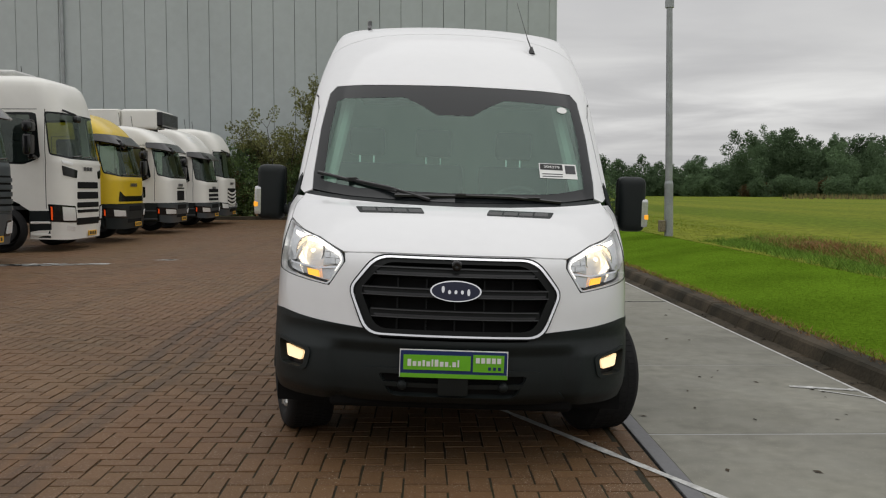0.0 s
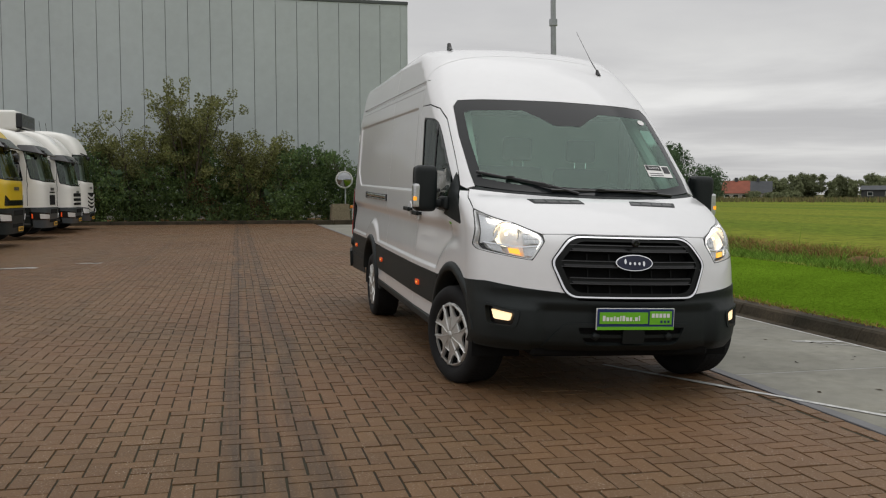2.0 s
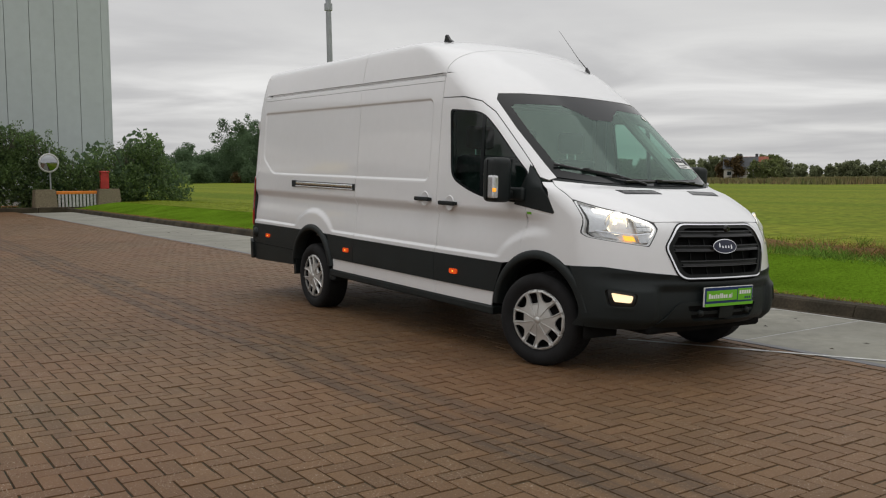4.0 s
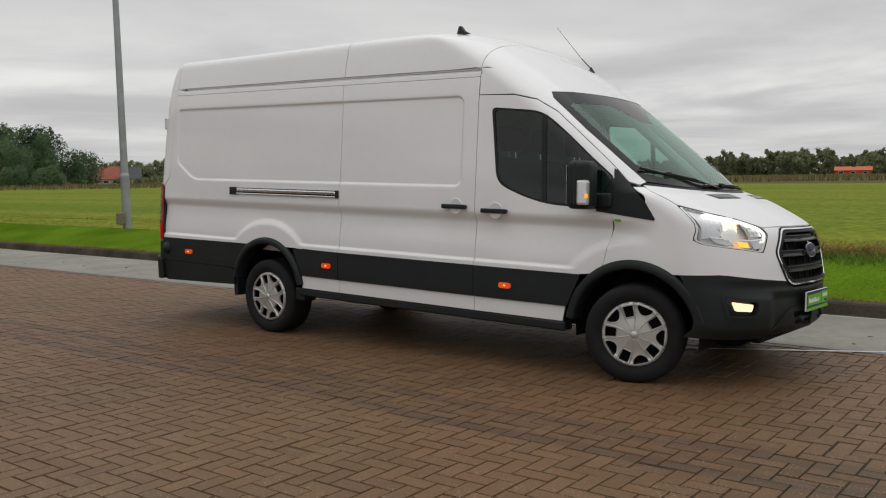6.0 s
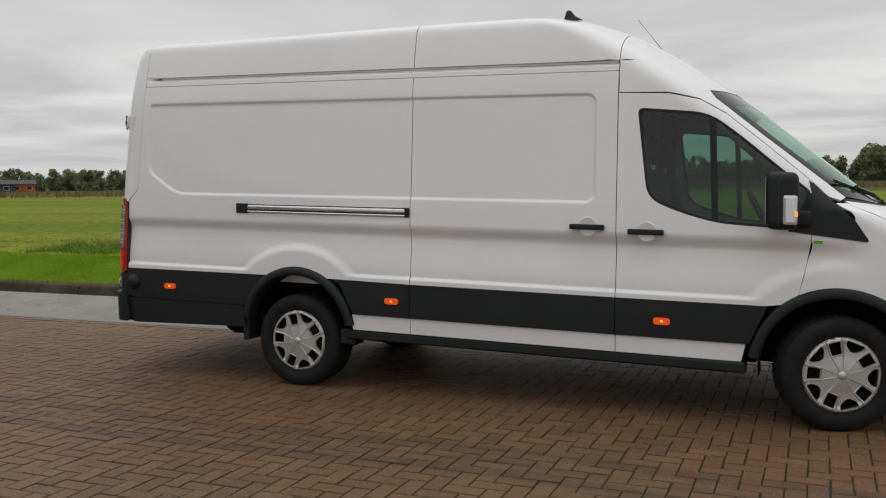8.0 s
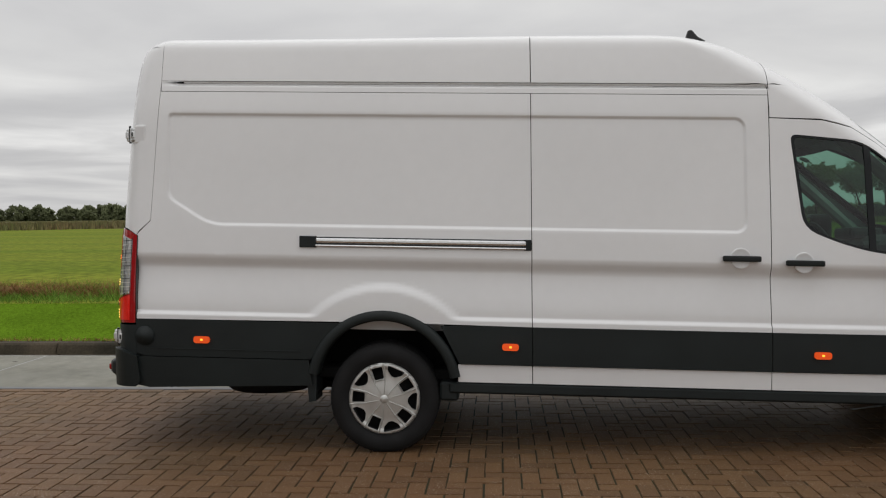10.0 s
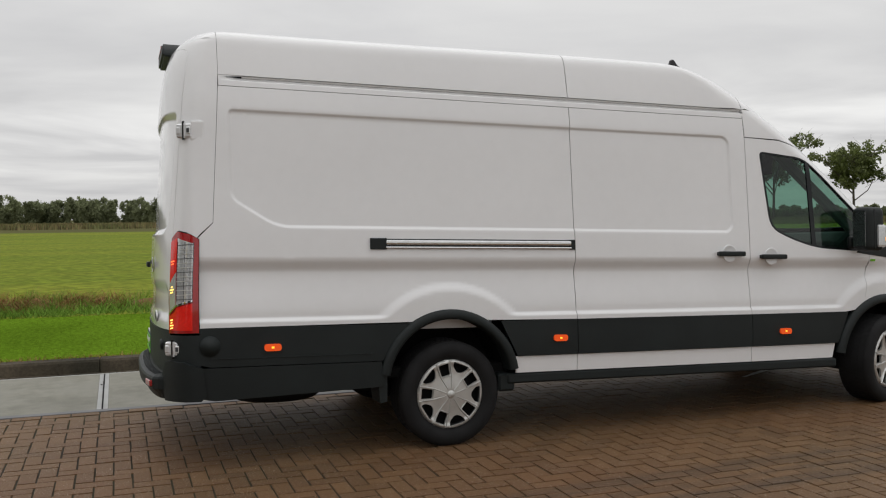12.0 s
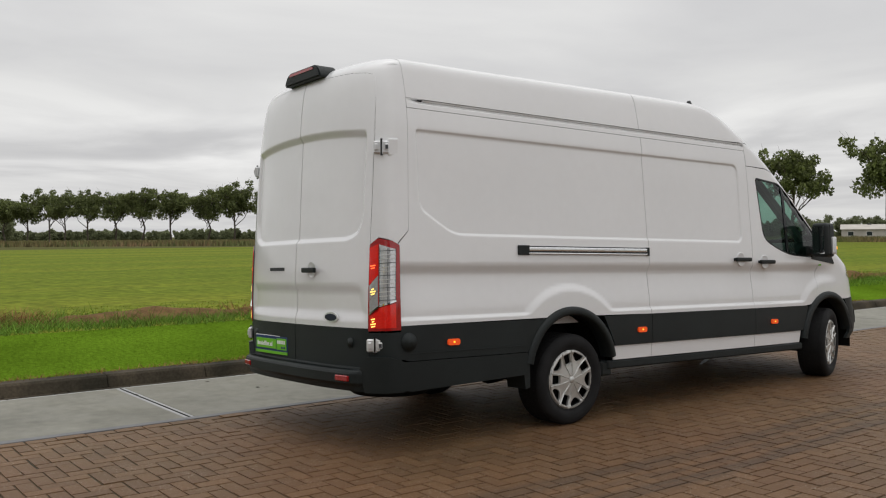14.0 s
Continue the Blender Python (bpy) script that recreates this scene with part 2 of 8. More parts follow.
EDGING = material("dark_edging", (0.13, 0.13, 0.135), rough=0.6, noise_scale=3, amount=0.2, noise2=40, amount2=0.1)
MOUND = material("brown_dead_thatch", (0.150, 0.092, 0.042), spec=0.05, rough=0.95, noise_scale=6, amount=0.4, noise2=60, amount2=0.4, bump=1.0, bump_scale=40)
REED = material("tawny_reeds", (0.205, 0.140, 0.070), second=(0.13, 0.15, 0.05), rough=0.9, noise_scale=0.2, amount=0.3, island=0.5)
SEALANT = material("grey_joint_sealant", (0.33, 0.335, 0.33), rough=0.6, noise_scale=4, amount=0.12)
KERB = material("weathered_dark_kerb", (0.030, 0.027, 0.019), second=(0.078, 0.063, 0.044), spec=0.15, rough=0.9, noise_scale=1.6, amount=0.35, noise2=40, amount2=0.3, bump=0.4, bump_scale=90)
LINEWHITE = material("worn_white_line", (0.48, 0.48, 0.46), rough=0.6, noise_scale=14, amount=0.35, noise2=70, amount2=0.2)
BRICKONE = material("brown_paving_brick_single", (0.126, 0.0690, 0.0300), spec=0.3, rough=0.62, noise_scale=0.35, amount=0.20, noise2=90, amount2=0.40, per_object=0.20, bump=0.5, bump_scale=260)
FIELDBLADE = leafy(material("field_grass_blades", (0.165, 0.200, 0.020), rough=0.9, spec=0.05, noise_scale=0.5, amount=0.2, island=0.12), 0.2)


def tyre_marks(m):
    """Dark rubber tracks that run along the yard."""
    n, l = m.node_tree.nodes, m.node_tree.links
    b = n["Principled BSDF"]
    source = b.inputs["Base Color"].links[0].from_socket
    geo = n.new("ShaderNodeNewGeometry")
    sp = n.new("ShaderNodeSeparateXYZ")
    l.new(geo.outputs["Position"], sp.inputs[0])
    wob = n.new("ShaderNodeTexNoise")
    wob.inputs["Scale"].default_value, wob.inputs["Detail"].default_value = 0.5, 1.0
    l.new(geo.outputs["Position"], wob.inputs["Vector"])
    st = n.new("ShaderNodeMapping")
    st.inputs["Scale"].default_value = (38, 1.2, 1)
    l.new(geo.outputs["Position"], st.inputs["Vector"])
    streak = n.new("ShaderNodeTexNoise")
    streak.inputs["Scale"].default_value = 1.0
    l.new(st.outputs[0], streak.inputs["Vector"])
    total = None
    for x0, w, k in ((-2.46, 0.09, 0.55), (-2.28, 0.05, 0.35), (-2.08, 0.10, 0.48), (-4.30, 0.10, 0.15), (-5.6, 0.30, 0.12)):
        d = n.new("ShaderNodeMath")
        d.operation = "SUBTRACT"
        l.new(sp.outputs["X"], d.inputs[0])
        d.inputs[1].default_value = x0
        e = n.new("ShaderNodeMath")
        e.operation = "MULTIPLY_ADD"
        l.new(wob.outputs["Fac"], e.inputs[0])
        e.inputs[1].default_value, e.inputs[2].default_value = 0.35, -0.175
        f = n.new("ShaderNodeMath")
        f.operation = "ADD"
        l.new(d.outputs[0], f.inputs[0])
        l.new(e.outputs[0], f.inputs[1])
        g = n.new("ShaderNodeMath")
        g.operation = "ABSOLUTE"
        l.new(f.outputs[0], g.inputs[0])
        r = n.new("ShaderNodeMapRange")
        r.interpolation_type = "SMOOTHSTEP"
        r.inputs["From Min"].default_value, r.inputs["From Max"].default_value = w * 0.4, w * 1.3
        r.inputs["To Min"].default_value, r.inputs["To Max"].default_value = k, 0.0
        l.new(g.outputs[0], r.inputs["Value"])
        if total is None:
            total = r.outputs[0]
        else:
            a = n.new("ShaderNodeMath")
            a.operation = "MAXIMUM"
            l.new(total, a.inputs[0])
            l.new(r.outputs[0], a.inputs[1])
            total = a.outputs[0]
    rr = n.new("ShaderNodeMapRange")
    rr.inputs["From Min"].default_value, rr.inputs["From Max"].default_value = 0.3, 0.6
    rr.inputs["To Min"].default_value, rr.inputs["To Max"].default_value = 0.35, 1.0
    l.new(streak.outputs["Fac"], rr.inputs["Value"])
    mm = n.new("ShaderNodeMath")
    mm.operation = "MULTIPLY"
    l.new(total, mm.inputs[0])
    l.new(rr.outputs[0], mm.inputs[1])
    mx = n.new("ShaderNodeMix")
    mx.data_type = "RGBA"
    l.new(mm.outputs[0], mx.inputs["Factor"])
    l.new(source, mx.inputs["A"])
    mx.inputs["B"].default_value = (0.034, 0.027, 0.021, 1)
    l.new(mx.outputs["Result"], b.inputs["Base Color"])


def speckle(m, scale, level, tone):
    """Small pale specks scattered unevenly over a surface."""
    n, l = m.node_tree.nodes, m.node_tree.links
    b = n["Principled BSDF"]
    source = b.inputs["Base Color"].links[0].from_socket
    geo = n.new("ShaderNodeNewGeometry")
    t = n.new("ShaderNodeTexNoise")
    t.inputs["Scale"].default_value, t.inputs["Detail"].default_value = scale, 2.0
    l.new(geo.outputs["Position"], t.inputs["Vector"])
    w = n.new("ShaderNodeTexNoise")
    w.inputs["Scale"].default_value, w.inputs["Detail"].default_value = 4.0, 2.0
    l.new(geo.outputs["Position"], w.inputs["Vector"])
    k = n.new("ShaderNodeMath")
    k.operation = "MULTIPLY_ADD"
    l.new(w.outputs["Fac"], k.inputs[0])
    k.inputs[1].default_value = 0.16
    l.new(t.outputs["Fac"], k.inputs[2])
    r = n.new("ShaderNodeMapRange")
    r.inputs["From Min"].default_value, r.inputs["From Max"].default_value = level, level + 0.05
    r.inputs["To Max"].default_value = 0.85
    l.new(k.outputs[0], r.inputs["Value"])
    mx = n.new("ShaderNodeMix")
    mx.data_type = "RGBA"
    l.new(r.outputs[0], mx.inputs["Factor"])
    l.new(source, mx.inputs["A"])
    mx.inputs["B"].default_value = (*tone, 1)
    l.new(mx.outputs["Result"], b.inputs["Base Color"])


def film(m, scale, tone, most):
    """A thin film of dirt in broad uneven patches."""
    n, l = m.node_tree.nodes, m.node_tree.links
    b = n["Principled BSDF"]
    source = b.inputs["Base Color"].links[0].from_socket
    geo = n.new("ShaderNodeNewGeometry")
    t = n.new("ShaderNodeTexNoise")
    t.inputs["Scale"].default_value, t.inputs["Detail"].default_value = scale, 5.0
    l.new(geo.outputs["Position"], t.inputs["Vector"])
    r = n.new("ShaderNodeMapRange")
    r.inputs["From Min"].default_value, r.inputs["From Max"].default_value = 0.38, 0.64
    r.inputs["To Max"].default_value = most
    l.new(t.outputs["Fac"], r.inputs["Value"])
    mx = n.new("ShaderNodeMix")
    mx.data_type = "RGBA"
    l.new(r.outputs[0], mx.inputs["Factor"])
    l.new(source, mx.inputs["A"])
    mx.inputs["B"].default_value = (*tone, 1)
    l.new(mx.outputs["Result"], b.inputs["Base Color"])


for m in (BRICK, BRICKONE):
    film(m, 0.16, (0.160, 0.108, 0.056), 0.40)
film(SLAB, 0.6, (0.150, 0.145, 0.112), 0.55)
for m in (BRICK, BRICKONE):
    film(m, 0.55, (0.165, 0.070, 0.032), 0.32)
    speckle(m, 120, 0.735, (0.52, 0.45, 0.37))
film(SLAB, 2.6, (0.245, 0.240, 0.205), 0.45)
speckle(SLAB, 110, 0.76, (0.42, 0.41, 0.37))
tyre_marks(BRICK)
tyre_marks(BRICKONE)

# ---- building helpers ----
def thing(name, label, category, group="", kind="", at=(0, 0, 0)):
    ob = new(name)
    ob.location = at
    return tagged(ob, label, category, group, kind)


def finish(me, mat):
    me.materials.append(mat)
    return me


def part(name, bm, mat, parent, label="", smooth=False):
    """One bmesh as one mesh object under a thing or a part, in the parent's own frame."""
    me = bpy.data.meshes.new(name)
    if smooth:
        for f in bm.faces:
            f.smooth = True
    bm.to_mesh(me)
    bm.free()
    ob = new(name, finish(me, mat))
    ob.parent = parent
    if label:
        ob["label"] = label
    return ob


def box(bm, x0, x1, y0, y1, z0, z1, bevel=0.0, m=None, segments=1):
    got = bmesh.ops.create_cube(bm, size=1)["verts"]
    t = Matrix.Translation(((x0 + x1) / 2, (y0 + y1) / 2, (z0 + z1) / 2)) @ Matrix.Diagonal((x1 - x0, y1 - y0, z1 - z0, 1))
    bmesh.ops.transform(bm, matrix=(m @ t) if m else t, verts=got)
    if bevel:
        edges = list({e for v in got for e in v.link_edges})
        bmesh.ops.bevel(bm, geom=edges, offset=bevel, segments=segments, profile=0.6, affect="EDGES")


def boxed(x0, x1, y0, y1, z0, z1, bevel=0.0, m=None, segments=1):
    bm = bmesh.new()
    box(bm, x0, x1, y0, y1, z0, z1, bevel, m, segments)
    return bm


def rod(bm, a, b, r0, r1=None, sides=8, caps=True):
    a, b = Vector(a), Vector(b)
    q = (b - a).to_track_quat("Z", "Y").to_matrix().to_4x4()
    bmesh.ops.create_cone(bm, cap_ends=caps, segments=sides, radius1=r0, radius2=r0 if r1 is None else r1, depth=(b - a).length,
                          matrix=Matrix.Translation((a + b) / 2) @ q)


def rods(pairs, r0, r1=None, sides=8):
    bm = bmesh.new()
    for a, b in pairs:
        rod(bm, a, b, r0, r1, sides)
    return bm


def lathe(profile, sides=32, m=None):
    """A surface of turning round the x axis; profile of (x, r)."""
    bm = bmesh.new()
    rings = []
    for x, r in profile:
        rings.append([bm.verts.new((x, r * math.cos(2 * math.pi * k / sides), r * math.sin(2 * math.pi * k / sides))) for k in range(sides)])
    for p, q in zip(rings, rings[1:]):
        for k in range(sides):
            bm.faces.new((p[k], p[(k + 1) % sides], q[(k + 1) % sides], q[k]))
    if m:
        bmesh.ops.transform(bm, matrix=m, verts=bm.verts[:])
    bmesh.ops.recalc_face_normals(bm, faces=bm.faces[:])
    return bm


def prism(points, depth, axis="x", bevel=0.0, m=None):
    """A plate of that outline in the other two axes, from 0 to depth along the axis."""
    bm = bmesh.new()
    place = {"x": lambda a, b: (0, a, b), "y": lambda a, b: (a, 0, b), "z": lambda a, b: (a, b, 0)}[axis]
    f = bm.faces.new([bm.verts.new(place(a, b)) for a, b in points])
    up = bmesh.ops.extrude_face_region(bm, geom=[f])["geom"]
    way = {"x": (depth, 0, 0), "y": (0, depth, 0), "z": (0, 0, depth)}[axis]
    bmesh.ops.translate(bm, vec=way, verts=[v for v in up if isinstance(v, bmesh.types.BMVert)])
    bmesh.ops.recalc_face_normals(bm, faces=bm.faces[:])
    if bevel:
        bmesh.ops.bevel(bm, geom=bm.edges[:], offset=bevel, segments=1, affect="EDGES")
    if m:
        bmesh.ops.transform(bm, matrix=m, verts=bm.verts[:])
    return bm


def soup(name, verts, faces, mat):
    """One mesh object from numpy arrays of corners and equal-sided faces."""
    me = bpy.data.meshes.new(name)
    k = faces.shape[1]
    me.vertices.add(len(verts))
    me.vertices.foreach_set("co", np.asarray(verts, np.float32).ravel())
    me.loops.add(faces.size)
    me.loops.foreach_set("vertex_index", faces.astype(np.int32).ravel())
    me.polygons.add(len(faces))
    me.polygons.foreach_set("loop_start", np.arange(0, faces.size, k, dtype=np.int32))
    me.polygons.foreach_set("use_smooth", np.zeros(len(faces), bool))
    me.update(calc_edges=True)
    me.validate()
    return new(name, finish(me, mat))


def curve_of(xs, ys):
    """A smooth monotone curve through a few stations."""
    xs, ys = np.array(xs, float), np.array(ys, float)
    h, d = np.diff(xs), np.diff(ys) / np.diff(xs)
    m = np.zeros(len(xs))
    for i in range(1, len(xs) - 1):
        if d[i - 1] * d[i] > 0:
            w1, w2 = 2 * h[i] + h[i - 1], h[i] + 2 * h[i - 1]
            m[i] = (w1 + w2) / (w1 / d[i - 1] + w2 / d[i])
    m[0], m[-1] = d[0], d[-1]

    def f(x):
        if x <= xs[0]:
            return float(ys[0] + m[0] * (x - xs[0]))
        if x >= xs[-1]:
            return float(ys[-1])
        i = int(np.searchsorted(xs, x)) - 1
        t = (x - xs[i]) / h[i]
        return float(ys[i] * (1 + 2 * t) * (1 - t) ** 2 + m[i] * h[i] * t * (1 - t) ** 2 + ys[i + 1] * t * t * (3 - 2 * t) + m[i + 1] * h[i] * t * t * (t - 1))
    return f


def smooth01(a, b, x):
    t = min(1.0, max(0.0, (x - a) / (b - a)))
    return t * t * (3 - 2 * t)


def rounded(points, r, n=4):
    """An outline with its corners rounded; r is one radius or one for each corner."""
    out = []
    k = len(points)
    for i, p in enumerate(points):
        rr = r[i] if isinstance(r, (list, tuple)) else r
        p = Vector(p)
        a, b = Vector(points[i - 1]) - p, Vector(points[(i + 1) % k]) - p
        t = min(rr, a.length * 0.45, b.length * 0.45)
        if t <= 1e-4:
            out.append(tuple(p))
            continue
        s, e = p + a.normalized() * t, p + b.normalized() * t
        for j in range(n + 1):
            u = j / n
            q = s * (1 - u) ** 2 + p * 2 * u * (1 - u) + e * u * u
            out.append(tuple(q))
    return out


def arc(cy, cz, r, a0, a1, n=16):
    return [(cy + r * math.cos(radians(a0 + (a1 - a0) * i / n)), cz + r * math.sin(radians(a0 + (a1 - a0) * i / n))) for i in range(n + 1)]

# ---- ground: yard, concrete strip, kerb, verge, field ----
EDGE, GUTTER, KERB_X, VERGE, ROUGH0, ROUGH1 = 1.05, 2.92, 3.10, 3.36, 5.3, 7.6
YARD_END = 37.5


def height(x):
    """The lie of the land across the road."""
    if x < VERGE - 0.01:
        return -0.20
    return 0.085 + 0.22 * smooth01(VERGE, 5.6, x) + 0.05 * smooth01(6.4, 7.2, x) - 0.06 * smooth01(7.2, 8.6, x)


def sheet(name, xs, ys, zf, mat):
    xs, ys = np.array(xs, float), np.array(ys, float)
    v = np.array([(x, y, zf(x, y)) for y in ys for x in xs])
    n = len(xs)
    i = np.arange(len(ys) - 1)[:, None] * n + np.arange(n - 1)[None]
    i = i.ravel()
    ob = soup(name, v, np.stack([i, i + 1, i + n + 1, i + n], 1), mat)
    for p in ob.data.polygons:
        p.use_smooth = True
    return ob


def field_material():
    m = material("mown_field", (0.085, 0.135, 0.014), rough=0.95, spec=0.05)
    n, l = m.node_tree.nodes, m.node_tree.links
    b = n["Principled BSDF"]
    geo = n.new("ShaderNodeNewGeometry")
    st = n.new("ShaderNodeMapping")
    st.inputs["Rotation"].default_value = (0, 0, radians(4))
    st.inputs["Scale"].default_value = (0.16, 0.012, 1)
    l.new(geo.outputs["Position"], st.inputs["Vector"])
    t1 = n.new("ShaderNodeTexNoise")
    t1.inputs["Scale"].default_value, t1.inputs["Detail"].default_value = 2.0, 4
    l.new(st.outputs[0], t1.inputs["Vector"])
    t2 = n.new("ShaderNodeTexNoise")
    t2.inputs["Scale"].default_value, t2.inputs["Detail"].default_value = 5.0, 8
    l.new(geo.outputs["Position"], t2.inputs["Vector"])
    r = n.new("ShaderNodeValToRGB")
    r.color_ramp.elements[0].position, r.color_ramp.elements[0].color = 0.34, (0.116, 0.162, 0.014, 1)
    r.color_ramp.elements[1].position, r.color_ramp.elements[1].color = 0.66, (0.180, 0.204, 0.022, 1)
    l.new(t1.outputs["Fac"], r.inputs[0])
    mr = n.new("ShaderNodeMapRange")
    mr.inputs["From Min"].default_value, mr.inputs["From Max"].default_value = 0.3, 0.7
    mr.inputs["To Min"].default_value, mr.inputs["To Max"].default_value = 0.6, 1.35
    l.new(t2.outputs["Fac"], mr.inputs["Value"])
    sc = n.new("ShaderNodeVectorMath")
    sc.operation = "SCALE"
    l.new(r.outputs[0], sc.inputs[0])
    l.new(mr.outputs[0], sc.inputs["Scale"])
    # beyond the mown part: brownish rough land
    far = n.new("ShaderNodeSeparateXYZ")
    l.new(geo.outputs["Position"], far.inputs[0])
    tan = n.new("ShaderNodeMix")
    tan.data_type = "RGBA"
    edge = n.new("ShaderNodeMapRange")
    edge.inputs["From Min"].default_value, edge.inputs["From Max"].default_value = 84, 88
    l.new(far.outputs["X"], edge.inputs["Value"])
    l.new(edge.outputs[0], tan.inputs["Factor"])
    l.new(sc.outputs[0], tan.inputs["A"])
    tan.inputs["B"].default_value = (0.088, 0.085, 0.030, 1)
    l.new(tan.outputs["Result"], b.inputs["Base Color"])
    return m


xs = [-700, -200, -60, -30, -18, -8, 1.0, 3.30, 3.36] + list(np.linspace(3.5, 9.0, 34)) + [12, 20, 40, 84, 120, 300, 800, 2500]
ys = [-2500, -600, -150, -60] + list(np.linspace(-40, 60, 41)) + [90, 200, 700, 2500]
ground = sheet("ground", xs, ys, lambda x, y: height(x) + (0.012 * noise.noise(Vector((x * 0.9, y * 0.9, 0))) if 3.4 < x < 12 else 0), field_material())
tagged(ground, "mown green grass field reaching the horizon", "field", kind="structure")

# the bed under the bricks, and plain paving where the yard lies far off
bed = sheet("yard_bed", [-60, -14, EDGE], [-40, YARD_END], lambda x, y: -0.006, JOINT)
tagged(bed, "sandy joints between brown paving bricks", "paving", kind="structure")
pave = thing("pavement", "wet brown herringbone brick paving of a large yard", "paving", kind="structure")


def far_paving(name, x0, x1, y0, y1):
    ob = sheet(name, [x0, x1], [y0, y1], lambda x, y: -0.003, BRICK)
    ob.parent = pave


far_paving("far_paving", -60, -12.88, -40, YARD_END)
far_paving("back_paving", -12.88, EDGE, -40, -6.88)

# concrete strip of slabs with sealed joints
strip = thing("concrete_strip", "pale grey concrete slab strip beside the kerb", "pavement", kind="structure")
SLAB_JOINTS = [0.8 + 2.05 * k for k in range(-14, 18)]
for y0, y1 in zip(SLAB_JOINTS, SLAB_JOINTS[1:]):
    wa, wb = [0.042 if abs(y - 6.95) < 0.1 else 0.012 for y in (y0, y1)]
    part("slab", boxed(EDGE + 0.10, GUTTER - 0.022, y0 + wa, y1 - wb, -0.12, 0.0, 0.004), SLAB, strip)
    part("joint_strip", boxed(EDGE + 0.10, GUTTER - 0.022, y1 - wb, y1 + wb, -0.10, -0.003), SEALANT, strip)
    if wb > 0.02:
        part("joint_gap", boxed(EDGE + 0.10, GUTTER - 0.022, y1 - 0.006, y1 + 0.006, -0.10, 0.001), DARK, strip)
y0, y1 = SLAB_JOINTS[0], SLAB_JOINTS[-1]
part("edge_band", boxed(EDGE + 0.012, EDGE + 0.10, y0, y1, -0.10, 0.002, 0.003), EDGING, strip)
part("edge_gap", boxed(EDGE, EDGE + 0.012, y0, y1, -0.10, -0.010), DARK, strip)
part("white_edge_line", boxed(GUTTER - 0.022, GUTTER, y0, y1, -0.10, 0.001), LINEWHITE, strip)
gut = tagged(new("gutter", bpy.data.meshes.new("gutter")), "dark dirty gutter between concrete and kerb", "gutter", kind="structure")
bm = boxed(GUTTER, KERB_X + 0.02, y0, y1, -0.2, -0.012)
bm.to_mesh(gut.data)
bm.free()
gut.data.materials.append(KERB)

# kerb of single stones with a sloped face
kerb = thing("kerb", "weathered dark concrete kerb stones, mossy", "kerb", kind="structure")
stone = bmesh.new()
prof = [(KERB_X, -0.15), (KERB_X, -0.02), (KERB_X + 0.05, 0.085), (KERB_X + 0.075, 0.105), (VERGE, 0.105), (VERGE, -0.15)]
prism(prof, 0.994, "y").to_mesh(me := bpy.data.meshes.new("kerb_stone"))
stone.from_mesh(me)
bmesh.ops.bevel(stone, geom=[e for e in stone.edges if abs(e.verts[0].co.y - e.verts[1].co.y) < 1e-5 and min(v.co.z for v in e.verts) > -0.1], offset=0.008, segments=1, affect="EDGES")
stone.to_mesh(me)
stone.free()
me.materials.append(KERB)
rnd = random.Random(4)
for k in range(-24, 38):
    ob = new("kerb_stone", me)
    ob.parent = kerb
    ob.location = (rnd.uniform(-0.006, 0.006), k * 1.0, rnd.uniform(-0.006, 0.006))

# thin white lines on the strip, as left by spilt paint
def painted(points, width, label):
    """A worn stripe of paint along a bent line."""
    left, right = [], []
    for i, p in enumerate(points):
        a, b = Vector(points[max(i - 1, 0)]), Vector(points[min(i + 1, len(points) - 1)])
        d = (b - a).normalized()
        s = Vector((-d.y, d.x)) * width / 2 * (0.8 + 0.4 * noise.noise(Vector((i * 1.7, 3.3, 0))) * 1.5)
        left.append((p[0] + s.x, p[1] + s.y, 0.005))
        right.append((p[0] - s.x, p[1] - s.y, 0.005))
    n = len(points)
    i = np.arange(n - 1)
    ob = soup("painted_line", np.array(left + right), np.stack([i, i + 1, n + i + 1, n + i], 1), LINEWHITE)
    return tagged(ob, label, "road marking", kind="structure")


def bent(a, b, c, n=24):
    a, b, c = Vector(a), Vector(b), Vector(c)
    return [tuple(a * (1 - t) ** 2 + b * 2 * t * (1 - t) + c * t * t) for t in [i / n for i in range(n + 1)]]


painted(bent((0.35, 1.38), (0.95, 0.22), (1.84, -1.45)), 0.055, "thin worn white paint line across bricks and concrete")
painted(bent((1.84, -1.45), (2.3, -2.3), (2.8, -3.4)), 0.05, "thin worn white paint line on concrete")
painted(bent((1.40, -0.44), (1.72, -0.66), (2.35, -0.98)), 0.026, "faint scratchy white line on concrete")
painted(bent((2.47, 2.04), (2.66, 1.98), (2.89, 1.91)), 0.07, "short white paint mark on concrete")
painted(bent((2.62, 1.91), (2.74, 1.80), (2.90, 1.66)), 0.025, "short thin white paint mark on concrete")

# ---- the van: its skin as one smooth surface of level slices, cut into panels ----
SA, RAKE = 0.033, 0.0236


def stand(p):
    """From the van's own frame to the place: nose-down rake and a slight lean to the kerb."""
    x, y, z = p
    z = z + RAKE * (y - 1)
    return Vector((x + (z - 0.35) * SA, y, z - x * SA))


